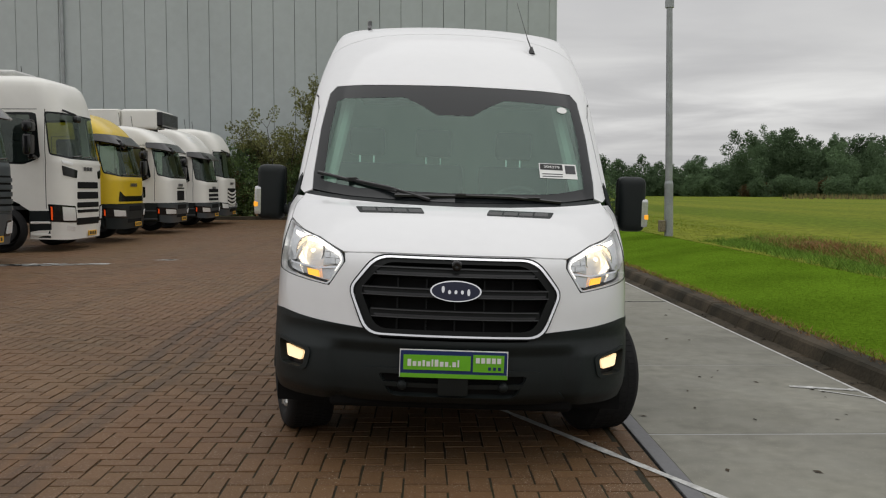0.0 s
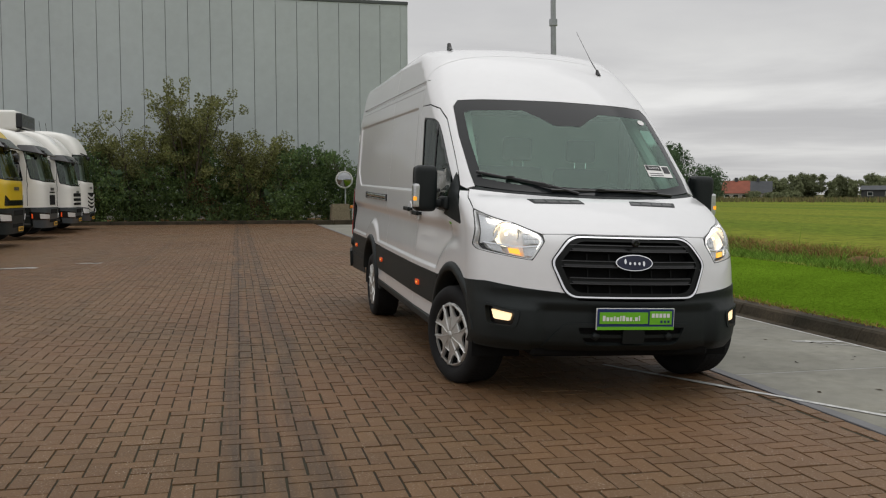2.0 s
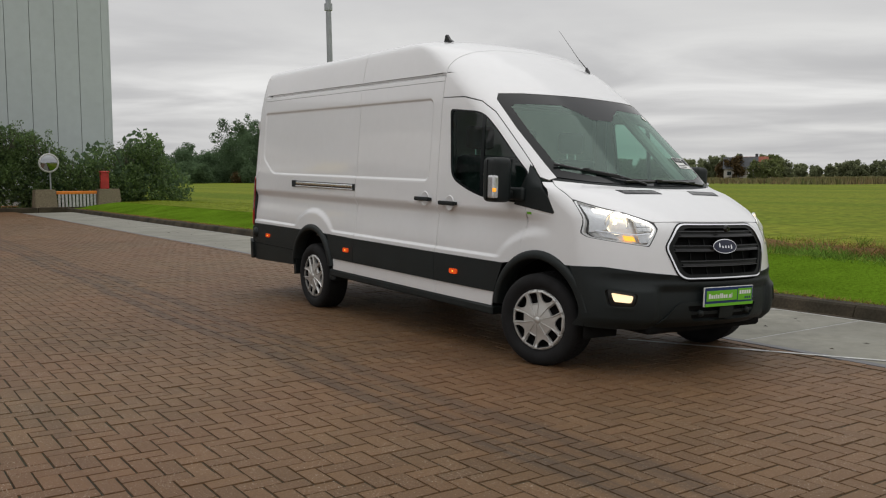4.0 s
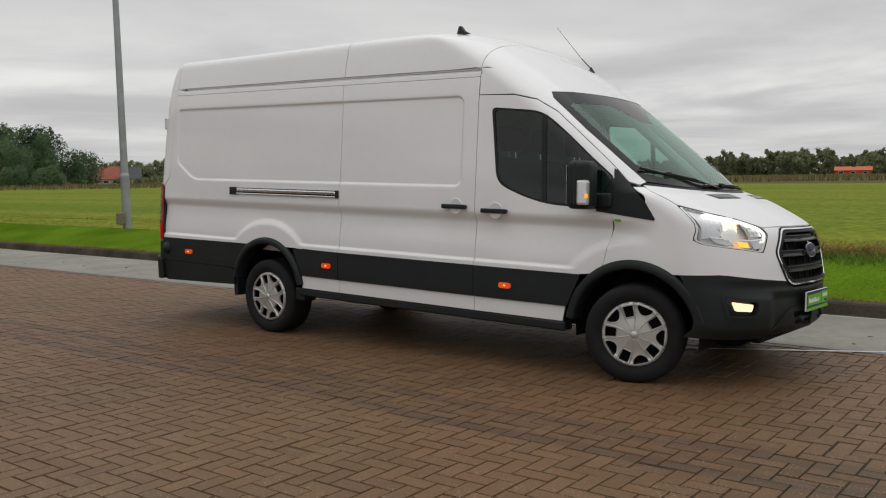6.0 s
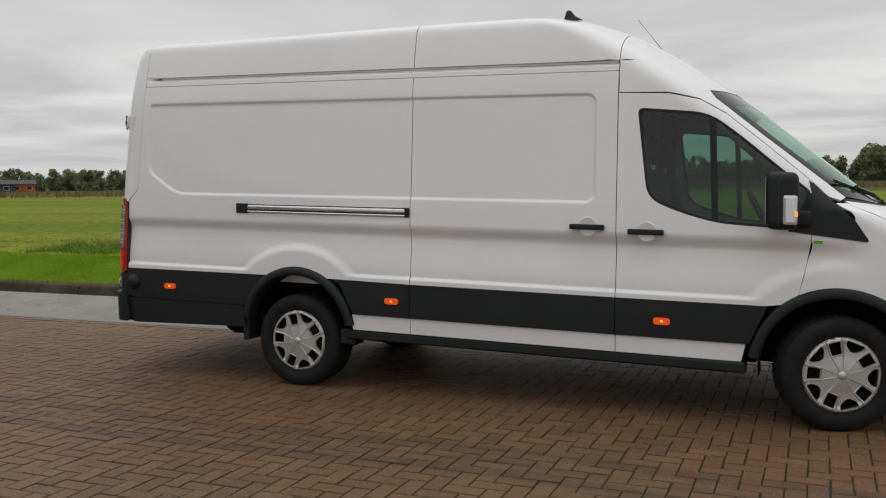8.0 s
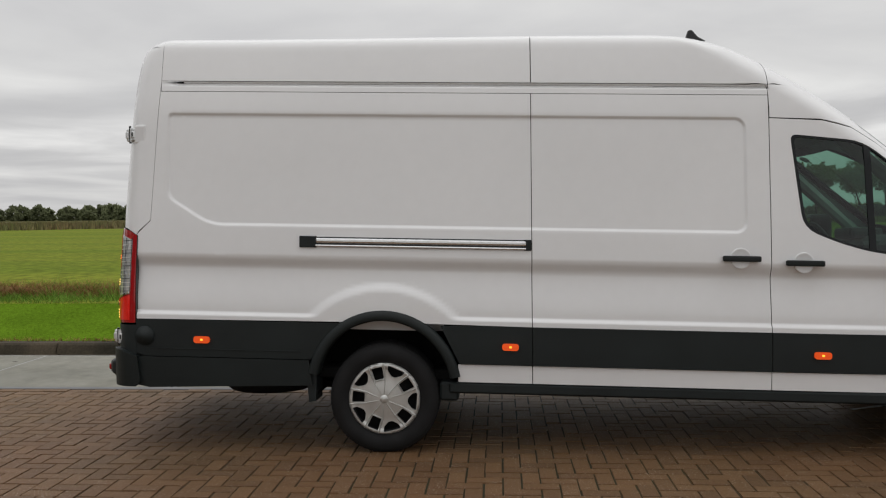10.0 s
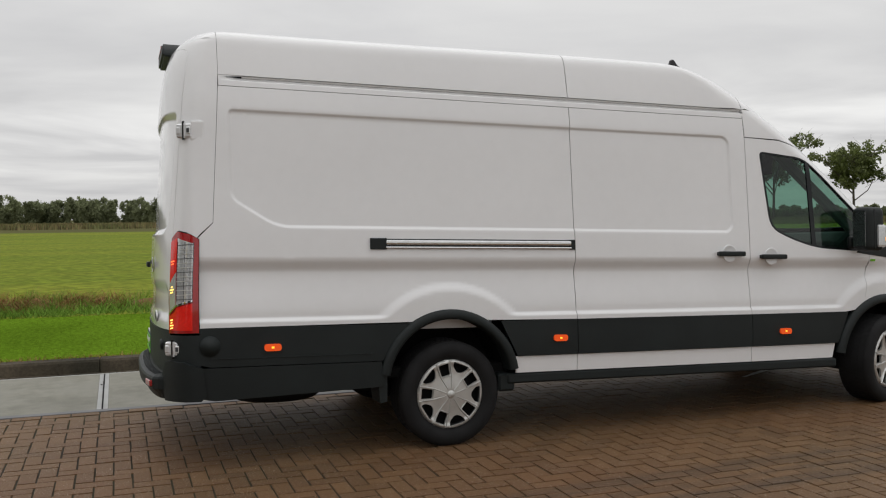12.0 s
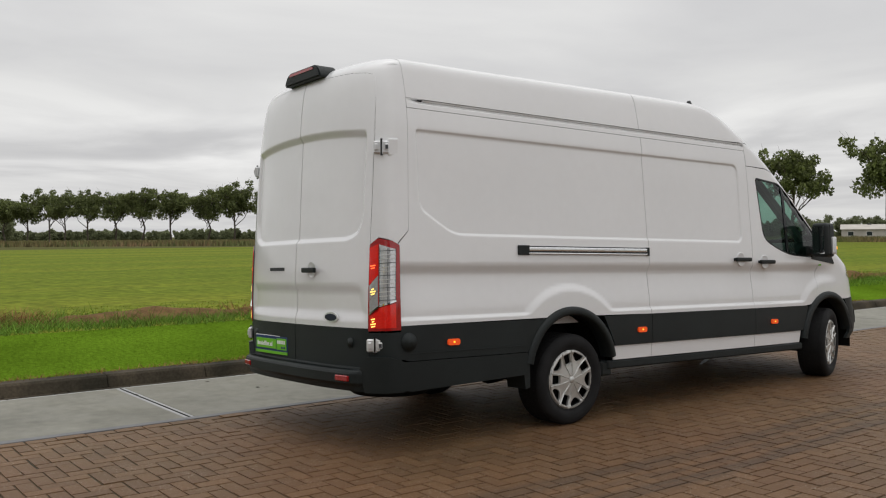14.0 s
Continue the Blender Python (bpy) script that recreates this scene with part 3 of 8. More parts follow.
half = curve_of([0.20, 0.35, 0.57, 0.75, 1.0, 1.2, 1.6, 2.03, 2.22, 2.34, 2.43, 2.495, 2.533, 2.558, 2.577, 2.595, 2.615, 2.635],
                [0.985, 0.995, 1.003, 1.003, 0.998, 0.993, 0.972, 0.947, 0.922, 0.903, 0.886, 0.871, 0.851, 0.817, 0.745, 0.60, 0.32, 0.0])
nose = curve_of([0.33, 0.40, 0.50, 0.62, 0.70, 0.90, 1.03, 1.085, 1.15, 1.20, 1.25, 1.29, 1.325, 1.345, 1.47, 1.75, 2.05, 2.20, 2.30, 2.377, 2.455, 2.53, 2.575, 2.608, 2.635],
                [0.12, 0.07, 0.055, 0.065, 0.09, 0.125, 0.16, 0.20, 0.30, 0.395, 0.50, 0.60, 0.72, 0.765, 0.92, 1.265, 1.65, 1.86, 2.01, 2.14, 2.28, 2.46, 2.61, 2.80, 3.2])
tail = curve_of([0.25, 0.70, 1.3, 1.9, 2.3, 2.47, 2.55, 2.60, 2.635], [6.60, 6.60, 6.575, 6.535, 6.50, 6.465, 6.39, 6.22, 5.6])
deep = curve_of([0.3, 1.0, 1.12, 1.34, 2.0, 2.4, 2.6], [0.60, 0.60, 0.56, 0.48, 0.48, 0.5, 0.5])
NF, NR, DR = 2.3, 2.7, 0.24
ARCH_F, ARCH_R = (1.03, 0.31), (4.77, 0.295)


def narrow(y):
    """The cab draws in towards the nose."""
    return 1 - 0.052 * min(1.0, max(0.0, (2.3 - y) / 1.65)) ** 1.3


def drop(y, z):
    """The roof falls a little towards the tail."""
    return 0.038 * smooth01(3.0, 6.3, y) * smooth01(1.9, 2.5, z)


def relief(y, z):
    """Pressings of the side: pane recesses, the scoop above the cladding, the gutter."""
    d = 0.0
    if 1.2 < z < 2.1 and y > 2.4:
        r = 0.075 if y < 4 else 0.035
        a, b = min(y - 2.505, 6.170 - y), min(z - 1.302, 2.03 - z)
        inside = r - math.hypot(r - a, r - b) if a < r and b < r else min(a, b)
        c = ((6.170 - y) * 0.62 + (z - 1.302) - 0.175) / 1.177
        k = max(0.0, 0.05 - abs(inside - c)) / 0.05
        inside = min(inside, c) - k * k * 0.0125
        d += 0.012 * smooth01(0.0, 0.022, inside)
    if z < 1.13 and y > 0.8:
        s = smooth01(1.12, 1.03, z) * 0.036 * (1 - 0.50 * smooth01(1.03, 0.78, z)) * smooth01(0.728, 0.757, z)
        rf = math.hypot(y - ARCH_F[0], (z - ARCH_F[1]))
        rr = math.hypot(y - ARCH_R[0], (z - ARCH_R[1]))
        s *= smooth01(0.605, 0.672, rr) * smooth01(0.615, 0.70, rf) * smooth01(0.82, 1.25, y)
        d += s
    if 2.16 < z < 2.26 and y > 2.0:
        d += 0.020 * smooth01(2.205, 2.213, z) * (1 - smooth01(2.222, 2.236, z)) * smooth01(2.05, 2.4, y) * smooth01(6.212, 6.165, y)
    return d


def reach(y, z):
    """Half the width of the body at that station and level."""
    z = min(z + drop(y, z), 2.6349)
    w = half(z)
    y0, d = nose(z), deep(z)
    w *= narrow(max(y, y0 + d))
    if y < y0 + d:
        t = (y - y0) / d
        if t <= 0:
            return 0.0
        w *= max(0.0, 1 - (1 - t) ** NF) ** (1 / NF)
    y1 = tail(z)
    if y > y1 - DR:
        t = (y1 - y) / DR
        if t <= 0:
            return 0.0
        w *= max(0.0, 1 - (1 - t) ** NR) ** (1 / NR)
    return w


def side(sign, out=0.0):
    return lambda y, z: Vector((sign * (reach(y, z) - relief(y, z) + out), y, z))


def front(out=0.0, press=None):
    """(v, z): v from -1 (right flank) over 0 (middle) to 1; beyond that, metres back along the flank."""
    def f(v, z):
        w, y0, d = half(z), nose(z), deep(z)
        s = -1 if v < 0 else 1
        a = abs(v)
        w *= narrow(y0 + d + max(0.0, a - 1))
        if a >= 1:
            return Vector((s * (w - relief(y0 + d + a - 1, z) + out), y0 + d + a - 1, z))
        th = (1 - a) * math.pi / 2
        c, q = math.cos(th), math.sin(th)
        nx, ny = c, -q
        x = w * c ** (2 / NF)
        return Vector((s * (x + out * nx), y0 + d * (1 - q ** (2 / NF)) + out * ny + (press(x, z) if press else 0.0), z))
    return f


def vx(x, z):
    """v of the front where the half width is x."""
    t = min(1.0, abs(x) / (half(z) * narrow(nose(z) + deep(z)))) ** (NF / 2)
    return math.copysign(1 - math.acos(t) / (math.pi / 2), x)


def vy(y, z, sign=-1):
    """v of the front at station y on the flank."""
    y0, d = nose(z), deep(z)
    if y >= y0 + d:
        return sign * (1 + y - y0 - d)
    t = max(0.0, 1 - (y - y0) / d) ** (NF / 2)
    return sign * (1 - math.asin(t) / (math.pi / 2))


def rear(out=0.0):
    """(u, z): u in metres round the tail from the middle, right side negative."""
    def f(u, z):
        zz = z + drop(6.5, z)
        w, y1 = half(min(zz, 2.62)), tail(zz)
        s = -1 if u < 0 else 1
        a = abs(u)
        if a >= 1:
            return Vector((s * (w - relief(y1 - DR - (a - 1), z) + out), y1 - DR - (a - 1), z))
        th = (1 - a) * math.pi / 2
        c, q = math.cos(th), math.sin(th)
        return Vector((s * (w * c ** (2 / NR) + out * c), y1 - DR * (1 - q ** (2 / NR)) + out * q, z))
    return f


def ux(x, z):
    t = min(1.0, abs(x) / half(z)) ** (NR / 2)
    return math.copysign(1 - math.acos(t) / (math.pi / 2), x)


def uy(y, z, sign=-1):
    y1 = tail(z + drop(6.5, z))
    if y <= y1 - DR:
        return sign * (1 + y1 - DR - y)
    t = max(0.0, 1 - (y1 - y) / DR) ** (NR / 2)
    return sign * (1 - math.asin(t) / (math.pi / 2))


def roof(x, y):
    lo, hi = 1.95, 2.6349
    for _ in range(26):
        m = (lo + hi) / 2
        if reach(y, m) > abs(x):
            lo = m
        else:
            hi = m
    return Vector((x, y, lo))


def panel(name, outline, fmap, da, db, mat, parent, holes=(), thick=0.012, label="", xa=(), xb=(), eps=0.004, rim=True, place=stand, core=None):
    """A skin panel: a flat outline (with holes), cut fine, laid on a surface, with turned-in edges."""
    bm = bmesh.new()
    edges = []
    for loop in (outline, *holes):
        vs = [bm.verts.new((a, b, 0)) for a, b in loop]
        edges += [bm.edges.new((vs[i - 1], vs[i])) for i in range(len(vs))]
    bmesh.ops.triangle_fill(bm, use_beauty=True, edges=edges, normal=(0, 0, 1))
    aa, bb = [p[0] for p in outline], [p[1] for p in outline]
    cuts = [((a, 0, 0), (1, 0, 0)) for a in list(np.arange(min(aa) + da / 2, max(aa), da)) + list(xa)]
    cuts += [((0, b, 0), (0, 1, 0)) for b in list(np.arange(min(bb) + db / 2, max(bb), db)) + list(xb)]
    for co, no in cuts:
        bmesh.ops.bisect_plane(bm, geom=bm.verts[:] + bm.edges[:] + bm.faces[:], dist=1e-5, plane_co=co, plane_no=no)
    bmesh.ops.dissolve_degenerate(bm, dist=1e-5, edges=bm.edges[:])
    bm.verts.index_update()
    normals = {}
    for v in bm.verts:
        a, b = v.co.x, v.co.y
        p = place(fmap(a, b))
        du = place(fmap(a + eps, b)) - place(fmap(a - eps, b))
        dv = place(fmap(a, b + eps)) - place(fmap(a, b - eps))
        n = du.cross(dv)
        n = n.normalized() if n.length > 1e-12 else Vector((0, 0, 1))
        if n.dot(p - (core or Vector((0, min(max(p.y, 1.6), 5.6), 1.15)))) < 0:
            n = -n
        v.co = p
        normals[v] = n
    bm.normal_update()
    for f in bm.faces:
        if f.normal.dot(normals[f.verts[0]]) < 0:
            f.normal_flip()
        f.smooth = True
    main = set(bm.faces)
    if rim:
        border = [e for e in bm.edges if e.is_boundary]
        got = bmesh.ops.extrude_edge_only(bm, edges=border)["geom"]
        newv = [g for g in got if isinstance(g, bmesh.types.BMVert)]
        old = {}
        for e in [g for g in got if isinstance(g, bmesh.types.BMFace)]:
            for ed in e.edges:
                a, b = ed.verts
                if a in normals and b not in normals:
                    old[b] = a
                elif b in normals and a not in normals:
                    old[a] = b
        for v in newv:
            if v in old:
                v.co = v.co - normals[old[v]] * thick
    me = bpy.data.meshes.new(name)
    bm.normal_update()
    loop_normals = []
    for f in bm.faces:
        for v in f.verts:
            loop_normals.append(tuple(normals[v]) if f in main else tuple(f.normal))
    bm.to_mesh(me)
    bm.free()
    me.normals_split_custom_set(loop_normals)
    me.materials.append(mat)
    ob = new(name, me)
    ob.parent = parent
    if label:
        ob["label"] = label
    return ob


def bodied(bm):
    """Moves a bmesh from the van's own frame to the place."""
    for v in bm.verts:
        v.co = stand(v.co)
    return bm


van = thing("van", "white high-roof panel van with black lower cladding and lit headlamps", "van")
DOOR_R, SLIDE = 2.370, 3.835      # rear edges of cab door and sliding door
CLAD_T, SILL_T, SILL_B = 0.700, 0.458, 0.345
GUT = 2.166                       # top of the door and quarter panel, below the rain gutter
SEAM_R = [(6.215, 2.195), (6.268, 1.33), (6.362, 1.236), (6.362, CLAD_T)]
# the cab door's front edge and its window
WINDOW = rounded([(2.245, 1.925), (1.80, 1.888), (1.61, 1.745), (1.37, 1.540), (1.19, 1.395), (1.30, 1.172), (1.74, 1.196), (1.98, 1.262), (2.175, 1.345)],
                 [0.045, 0.10, 0.10, 0.06, 0.05, 0.05, 0.12, 0.12, 0.09])
LIP = [0.724 + 0.0055 * k for k in range(8)]      # fine rows across the lip above the cladding
DOOR_TOP = [(DOOR_R - 0.003, 2.022), (2.05, 2.012), (1.86, 1.972), (1.70, 1.880), (1.50, 1.716), (1.30, 1.548), (1.20, 1.462)]

for sign in (-1, 1):
    s = side(sign)
    g = 0.0025
    # quarter panel, with the wheel arch cut out of its foot
    lo = [(SLIDE + g, CLAD_T)] + [(y, z) for y, z in arc(*ARCH_R, 0.468, 118, 62, 14)[::1] if z > CLAD_T] + [(6.362 - g, CLAD_T)]
    panel("quarter_panel", lo + [(6.362 - g, 1.238), (6.2685, 1.330), (6.2195 - 0.001, GUT), (SLIDE + g, GUT)], s, 0.020, 0.020, WHITE, van,
          xa=[5.775 + 0.0083 * k for k in range(48)], xb=[1.302 + 0.0085 * k for k in range(32)] + [2.010, 2.017, 2.024, 2.03] + LIP)
    sl = panel("sliding_door", [(DOOR_R + g, CLAD_T), (SLIDE - g, CLAD_T), (SLIDE - g, GUT), (DOOR_R + g, GUT)], s, 0.03, 0.022, WHITE, van,
               xa=[2.505 + 0.0075 * k for k in range(12)], xb=[1.302 + 0.0085 * k for k in range(9)] + [1.960 + 0.007 * k for k in range(11)] + LIP, label="white sliding side door")
    foot = [(DOOR_R - g, CLAD_T)] + DOOR_TOP + [(1.20, 1.10), (1.225, 0.96), (1.262, 0.79)] + [(y, z) for y, z in arc(*ARCH_F, 0.50, 62, 40, 6) if z > CLAD_T and y > 1.27] + [(1.46, CLAD_T)]
    cd = panel("cab_door", foot, s, 0.02, 0.02, WHITE, van, holes=[WINDOW], xb=LIP, label="white cab door")
    # lower dark cladding and white sill below it
    panel("cladding", [(DOOR_R - g, SILL_T + g), (DOOR_R - g, CLAD_T - g), (1.44, CLAD_T - g), (1.545, SILL_T + g)], side(sign, 0.006), 0.08, 0.05, PLASTIC, van, label="black plastic door cladding")
    panel("cladding", [(DOOR_R + g, SILL_T + g), (SLIDE - g, SILL_T + g), (SLIDE - g, CLAD_T - g), (DOOR_R + g, CLAD_T - g)], side(sign, 0.006), 0.08, 0.05, PLASTIC, van, label="black plastic door cladding")
    panel("cladding", [(SLIDE + g, SILL_T + g), (4.29, SILL_T + g), (4.41, CLAD_T - g), (SLIDE + g, CLAD_T - g)], side(sign, 0.006), 0.08, 0.05, PLASTIC, van, label="black plastic side cladding")
    panel("sill", [(DOOR_R - g, SILL_B), (DOOR_R - g, SILL_T - g), (1.565, SILL_T - g), (1.59, SILL_B)], side(sign, -0.010), 0.1, 0.05, WHITE, van)
    panel("sill", [(DOOR_R + g, SILL_B), (SLIDE - g, SILL_B), (SLIDE - g, SILL_T - g), (DOOR_R + g, SILL_T - g)], side(sign, -0.010), 0.1, 0.05, WHITE, van)
    panel("sill", [(SLIDE + g, SILL_B), (4.30, SILL_B), (4.30, SILL_T - g), (SLIDE + g, SILL_T - g)], side(sign, -0.010), 0.1, 0.05, WHITE, van)
    part("step_rail", bodied(boxed(min(sign * 0.86, sign * 0.985), max(sign * 0.86, sign * 0.985), 1.56, 4.36, 0.272, SILL_B - 0.004, 0.012)), PLASTIC, van, "black plastic sill rail")
    # rear quarter cladding and bumper flank
    panel("rear_cladding", [(5.235, 0.465), (6.30, 0.465), (6.362, 0.48), (6.362, CLAD_T - g), (5.03, CLAD_T - g), (5.15, 0.60)], side(sign, 0.006), 0.08, 0.05, PLASTIC, van, label="black plastic rear side cladding")
    panel("bumper_flank", [(5.225, 0.300), (6.28, 0.262), (6.40, 0.285), (6.40, 0.460), (5.245, 0.460)], side(sign, 0.012), 0.08, 0.05, PLASTIC, van, label="black plastic bumper flank")
    panel("gutter_strip", [(DOOR_R + g, GUT + 0.004), (6.2150, GUT + 0.004), (6.2150, 2.236), (DOOR_R + g, 2.236)], s, 0.2, 0.004, WHITE, van)
    # dark strips behind the panel gaps
    for line in ([(DOOR_R, 0.46), (DOOR_R, 2.20)], [(SLIDE, 0.46), (SLIDE, 2.20)], SEAM_R, DOOR_TOP + [(1.20, 1.10), (1.262, 0.79)], [(4.3, CLAD_T), (1.45, CLAD_T)], [(6.36, CLAD_T), (5.05, CLAD_T)], [(6.19, GUT + 0.002), (2.38, GUT + 0.002)]):
        for a, b in zip(line, line[1:]):
            d = (Vector(b) - Vector(a)).normalized() * 0.006
            n2 = Vector((-d.y, d.x)).normalized() * 0.010
            a2, b2 = Vector(a), Vector(b)
            panel("gap_seal", [tuple(a2 - n2), tuple(b2 - n2), tuple(b2 + n2), tuple(a2 + n2)], side(sign, -0.007), 0.06, 0.022, DARK, van, rim=False)
    # cab door window: rubber frame, pane and divider bar
    c = Vector((1.75, 1.55))
    inner = [tuple(c + (Vector(p) - c) * 0.955) for p in WINDOW]
    fr = panel("window_frame", WINDOW, side(sign, -0.002), 0.2, 0.2, FRIT, van, holes=[inner], thick=0.02, label="black window frame")
    pn = panel("pane", inner, side(sign, -0.008), 0.12, 0.12, GLASS, fr, rim=False, label="tinted cab side window")
    panel("divider", [(1.735, 1.20), (1.775, 1.20), (1.80, 1.87), (1.76, 1.86)], side(sign, -0.003), 0.1, 0.1, FRIT, fr)
    # black corner behind the mirror foot
    panel("mirror_corner", [(1.215, 1.470), (1.085, 1.352), (0.958, 1.232), (0.885, 1.121), (0.895, 1.110), (1.33, 1.160), (1.20, 1.40)], side(sign, 0.006), 0.05, 0.05, PLASTIC, van, label="black plastic mirror triangle")

    # wheel arch flares: a rounded black band swept round the arch
    for (cy, cz), r_in, r_out, a0, a1 in ((ARCH_F, 0.455, 0.525, 8, 166), (ARCH_R, 0.425, 0.492, 10, 170)):
        bm = bmesh.new()
        rings = []
        for i in range(29):
            a = radians(a0 + (a1 - a0) * i / 28)
            ring = []
            for rr, o in ((r_in, -0.10), (r_in, 0.016), (r_in + 0.012, 0.028), (r_out - 0.02, 0.024), (r_out - 0.004, 0.012), (r_out, -0.02)):
                y, z = cy + rr * math.cos(a), cz + rr * math.sin(a)
                ring.append(bm.verts.new(stand((sign * (min(half(max(z, 0.3)), reach(max(y, 0.60), max(z, 0.34))) + o * (1 - 0.95 * smooth01(0.35, 0.95, -math.cos(a)) if cy < 2 and o > 0 else 1)), y, z))))
            rings.append(ring)
        for p, q in zip(rings, rings[1:]):
            for i in range(len(p) - 1):
                bm.faces.new((p[i], p[i + 1], q[i + 1], q[i]))
        bmesh.ops.recalc_face_normals(bm, faces=bm.faces[:])
        part("arch_flare", bm, PLASTIC, van, "black plastic wheel arch flare", smooth=True)
        # dark inner arch
        bm = bmesh.new()
        rings = [[bm.verts.new(stand((sign * x, cy + (r_in + 0.012) * math.cos(radians(a)), cz + (r_in + 0.012) * math.sin(radians(a))))) for x in (0.93, 0.60)] for a in np.linspace(-8, 188, 20)]
        for p, q in zip(rings, rings[1:]):
            bm.faces.new((p[0], p[1], q[1], q[0]))
        part("wheel_housing", bm, DARK, van, smooth=True)

# roof skin
edge_x = [0.5, 0.6, 0.68, 0.73, 0.76, 0.78, 0.795, 0.81, 0.822, 0.833, 0.842, 0.850, 0.857, 0.863, 0.868, 0.873, 0.88, 0.89, 0.9, 0.91]
def roof_edge(sign, y):
    return (sign * (reach(y, 2.236) - 0.0005), y)


def fold(y0, y1, n):
    return [y0 + (y1 - y0) * i / n for i in range(n + 1)]


for name, ya, yb in (("roof_middle", DOOR_R, SLIDE - 0.003), ("roof_rear", SLIDE + 0.003, 6.2150)):
    panel(name, [roof_edge(-1, y) for y in fold(ya, yb, 6)] + [roof_edge(1, y) for y in fold(yb, ya, 6)], roof, 0.09, 0.12, WHITE, van, xa=edge_x + [-e for e in edge_x], label="white pressed roof skin", eps=0.002)
# roof cap over the cab, running into the pillars
cap = []
for sign in (-1, 1):
    pts = [(vy(DOOR_R - 0.004, z, sign), z) for z in (2.236, 2.12, 2.028)]
    pts += [(vy(y, z, sign), z + 0.004) for y, z in ((2.05, 2.018), (1.86, 1.978), (1.70, 1.886), (1.50, 1.722), (1.30, 1.554), (1.20, 1.468), (1.10, 1.372), (1.03, 1.352))]
    glass = [(vx(sign * 0.828, 1.375), 1.375), (vx(sign * 0.838, 1.47), 1.47), (vx(sign * 0.842, 1.75), 1.75), (vx(sign * 0.822, 1.99), 1.99), (vx(sign * 0.78, 2.045), 2.045)]
    cap.append((pts, glass))
(ra, rg), (la, lg) = cap
top = [(vx(x, 2.062), 2.062 - 0.012 * abs(x)) for x in np.linspace(-0.6, 0.6, 9)]
panel("cab_roof", ra + rg + top + lg[::-1] + la[::-1] + [(v, 2.236) for v in np.linspace(vy(DOOR_R - 0.004, 2.236, 1), vy(DOOR_R - 0.004, 2.236, -1), 110)][1:-1], front(), 0.05, 0.03, WHITE, van, label="white roof cap and windscreen pillars", eps=0.002)
fore = [(x, front()(vx(x, 2.236) if abs(x) < half(2.236) else 0, 2.236).y) for x in np.linspace(-0.9, 0.9, 121)]
panel("roof_front", [roof_edge(-1, DOOR_R - 0.004)] + [p for p in fore if p[1] < DOOR_R - 0.02] + [roof_edge(1, DOOR_R - 0.004)], roof, 0.07, 0.04, WHITE, van, xa=edge_x + [-e for e in edge_x], label="white front of the high roof", eps=0.002, rim=False)

# windscreen with black printed edge
WS = [(vx(x, z), z) for x, z in ((-0.822, 1.378), (-0.60, 1.352), (-0.30, 1.340), (0.0, 1.336), (0.30, 1.340), (0.60, 1.352), (0.822, 1.378))]
WS += [(v, z) for v, z in lg] + [(v, z) for v, z in top[::-1]] + [(v, z) for v, z in rg[::-1]]
WIN = [(vx(x, z), z) for x, z in ((-0.772, 1.43), (-0.55, 1.395), (0.0, 1.383), (0.55, 1.395), (0.772, 1.43), (0.780, 1.72), (0.765, 1.935), (0.72, 1.955), (0.32, 1.970), (0.20, 1.912), (0.11, 1.856), (-0.11, 1.856), (-0.20, 1.912), (-0.32, 1.970), (-0.72, 1.955), (-0.765, 1.935), (-0.780, 1.72))]
ws = panel("windscreen", WS, front(-0.004), 0.06, 0.05, FRIT, van, holes=[WIN], thick=0.01, label="windscreen with black printed edge")
panel("pane", WIN, front(-0.005), 0.06, 0.06, SCREEN, ws, rim=False, label="tinted windscreen glass")

# nose: bumper, grille, fenders, bonnet, lamps
HL = [(vy(0.755, 1.222, -1), 1.222), (vx(-0.805, 1.172), 1.172), (vx(-0.70, 1.143), 1.143), (vx(-0.575, 1.085), 1.085), (vx(-0.556, 1.04), 1.04), (vx(-0.635, 0.918), 0.918), (vx(-0.76, 0.935), 0.935), (vy(0.56, 0.965, -1), 0.965), (vy(0.62, 0.99, -1), 0.99)]
BUMP_TOP = [(vy(0.70, 0.752, -1), 0.752), (vy(0.45, 0.768, -1), 0.768), (vx(-0.86, 0.766), 0.766), (vx(-0.80, 0.758), 0.758), (vx(-0.70, 0.746), 0.746), (vx(-0.58, 0.736), 0.736), (vx(-0.50, 0.730), 0.730), (vx(-0.44, 0.724), 0.724)]
BONNET = [(vx(-0.37, 1.094), 1.094), (vx(-0.567, 1.087), 1.087), (vx(-0.705, 1.147), 1.147), (vx(-0.806, 1.176), 1.176), (vy(0.755, 1.226, -1), 1.226), (vy(0.90, 1.295, -1), 1.295), (vy(1.00, 1.342, -1), 1.342)]
GRILLE = rounded([(-0.525, 0.918), (-0.40, 1.082), (0.40, 1.082), (0.525, 0.918), (0.435, 0.700), (-0.435, 0.700)], [0.04, 0.07, 0.07, 0.04, 0.07, 0.07], 5)


def flip(points):
    return [(-v, z) for v, z in points]


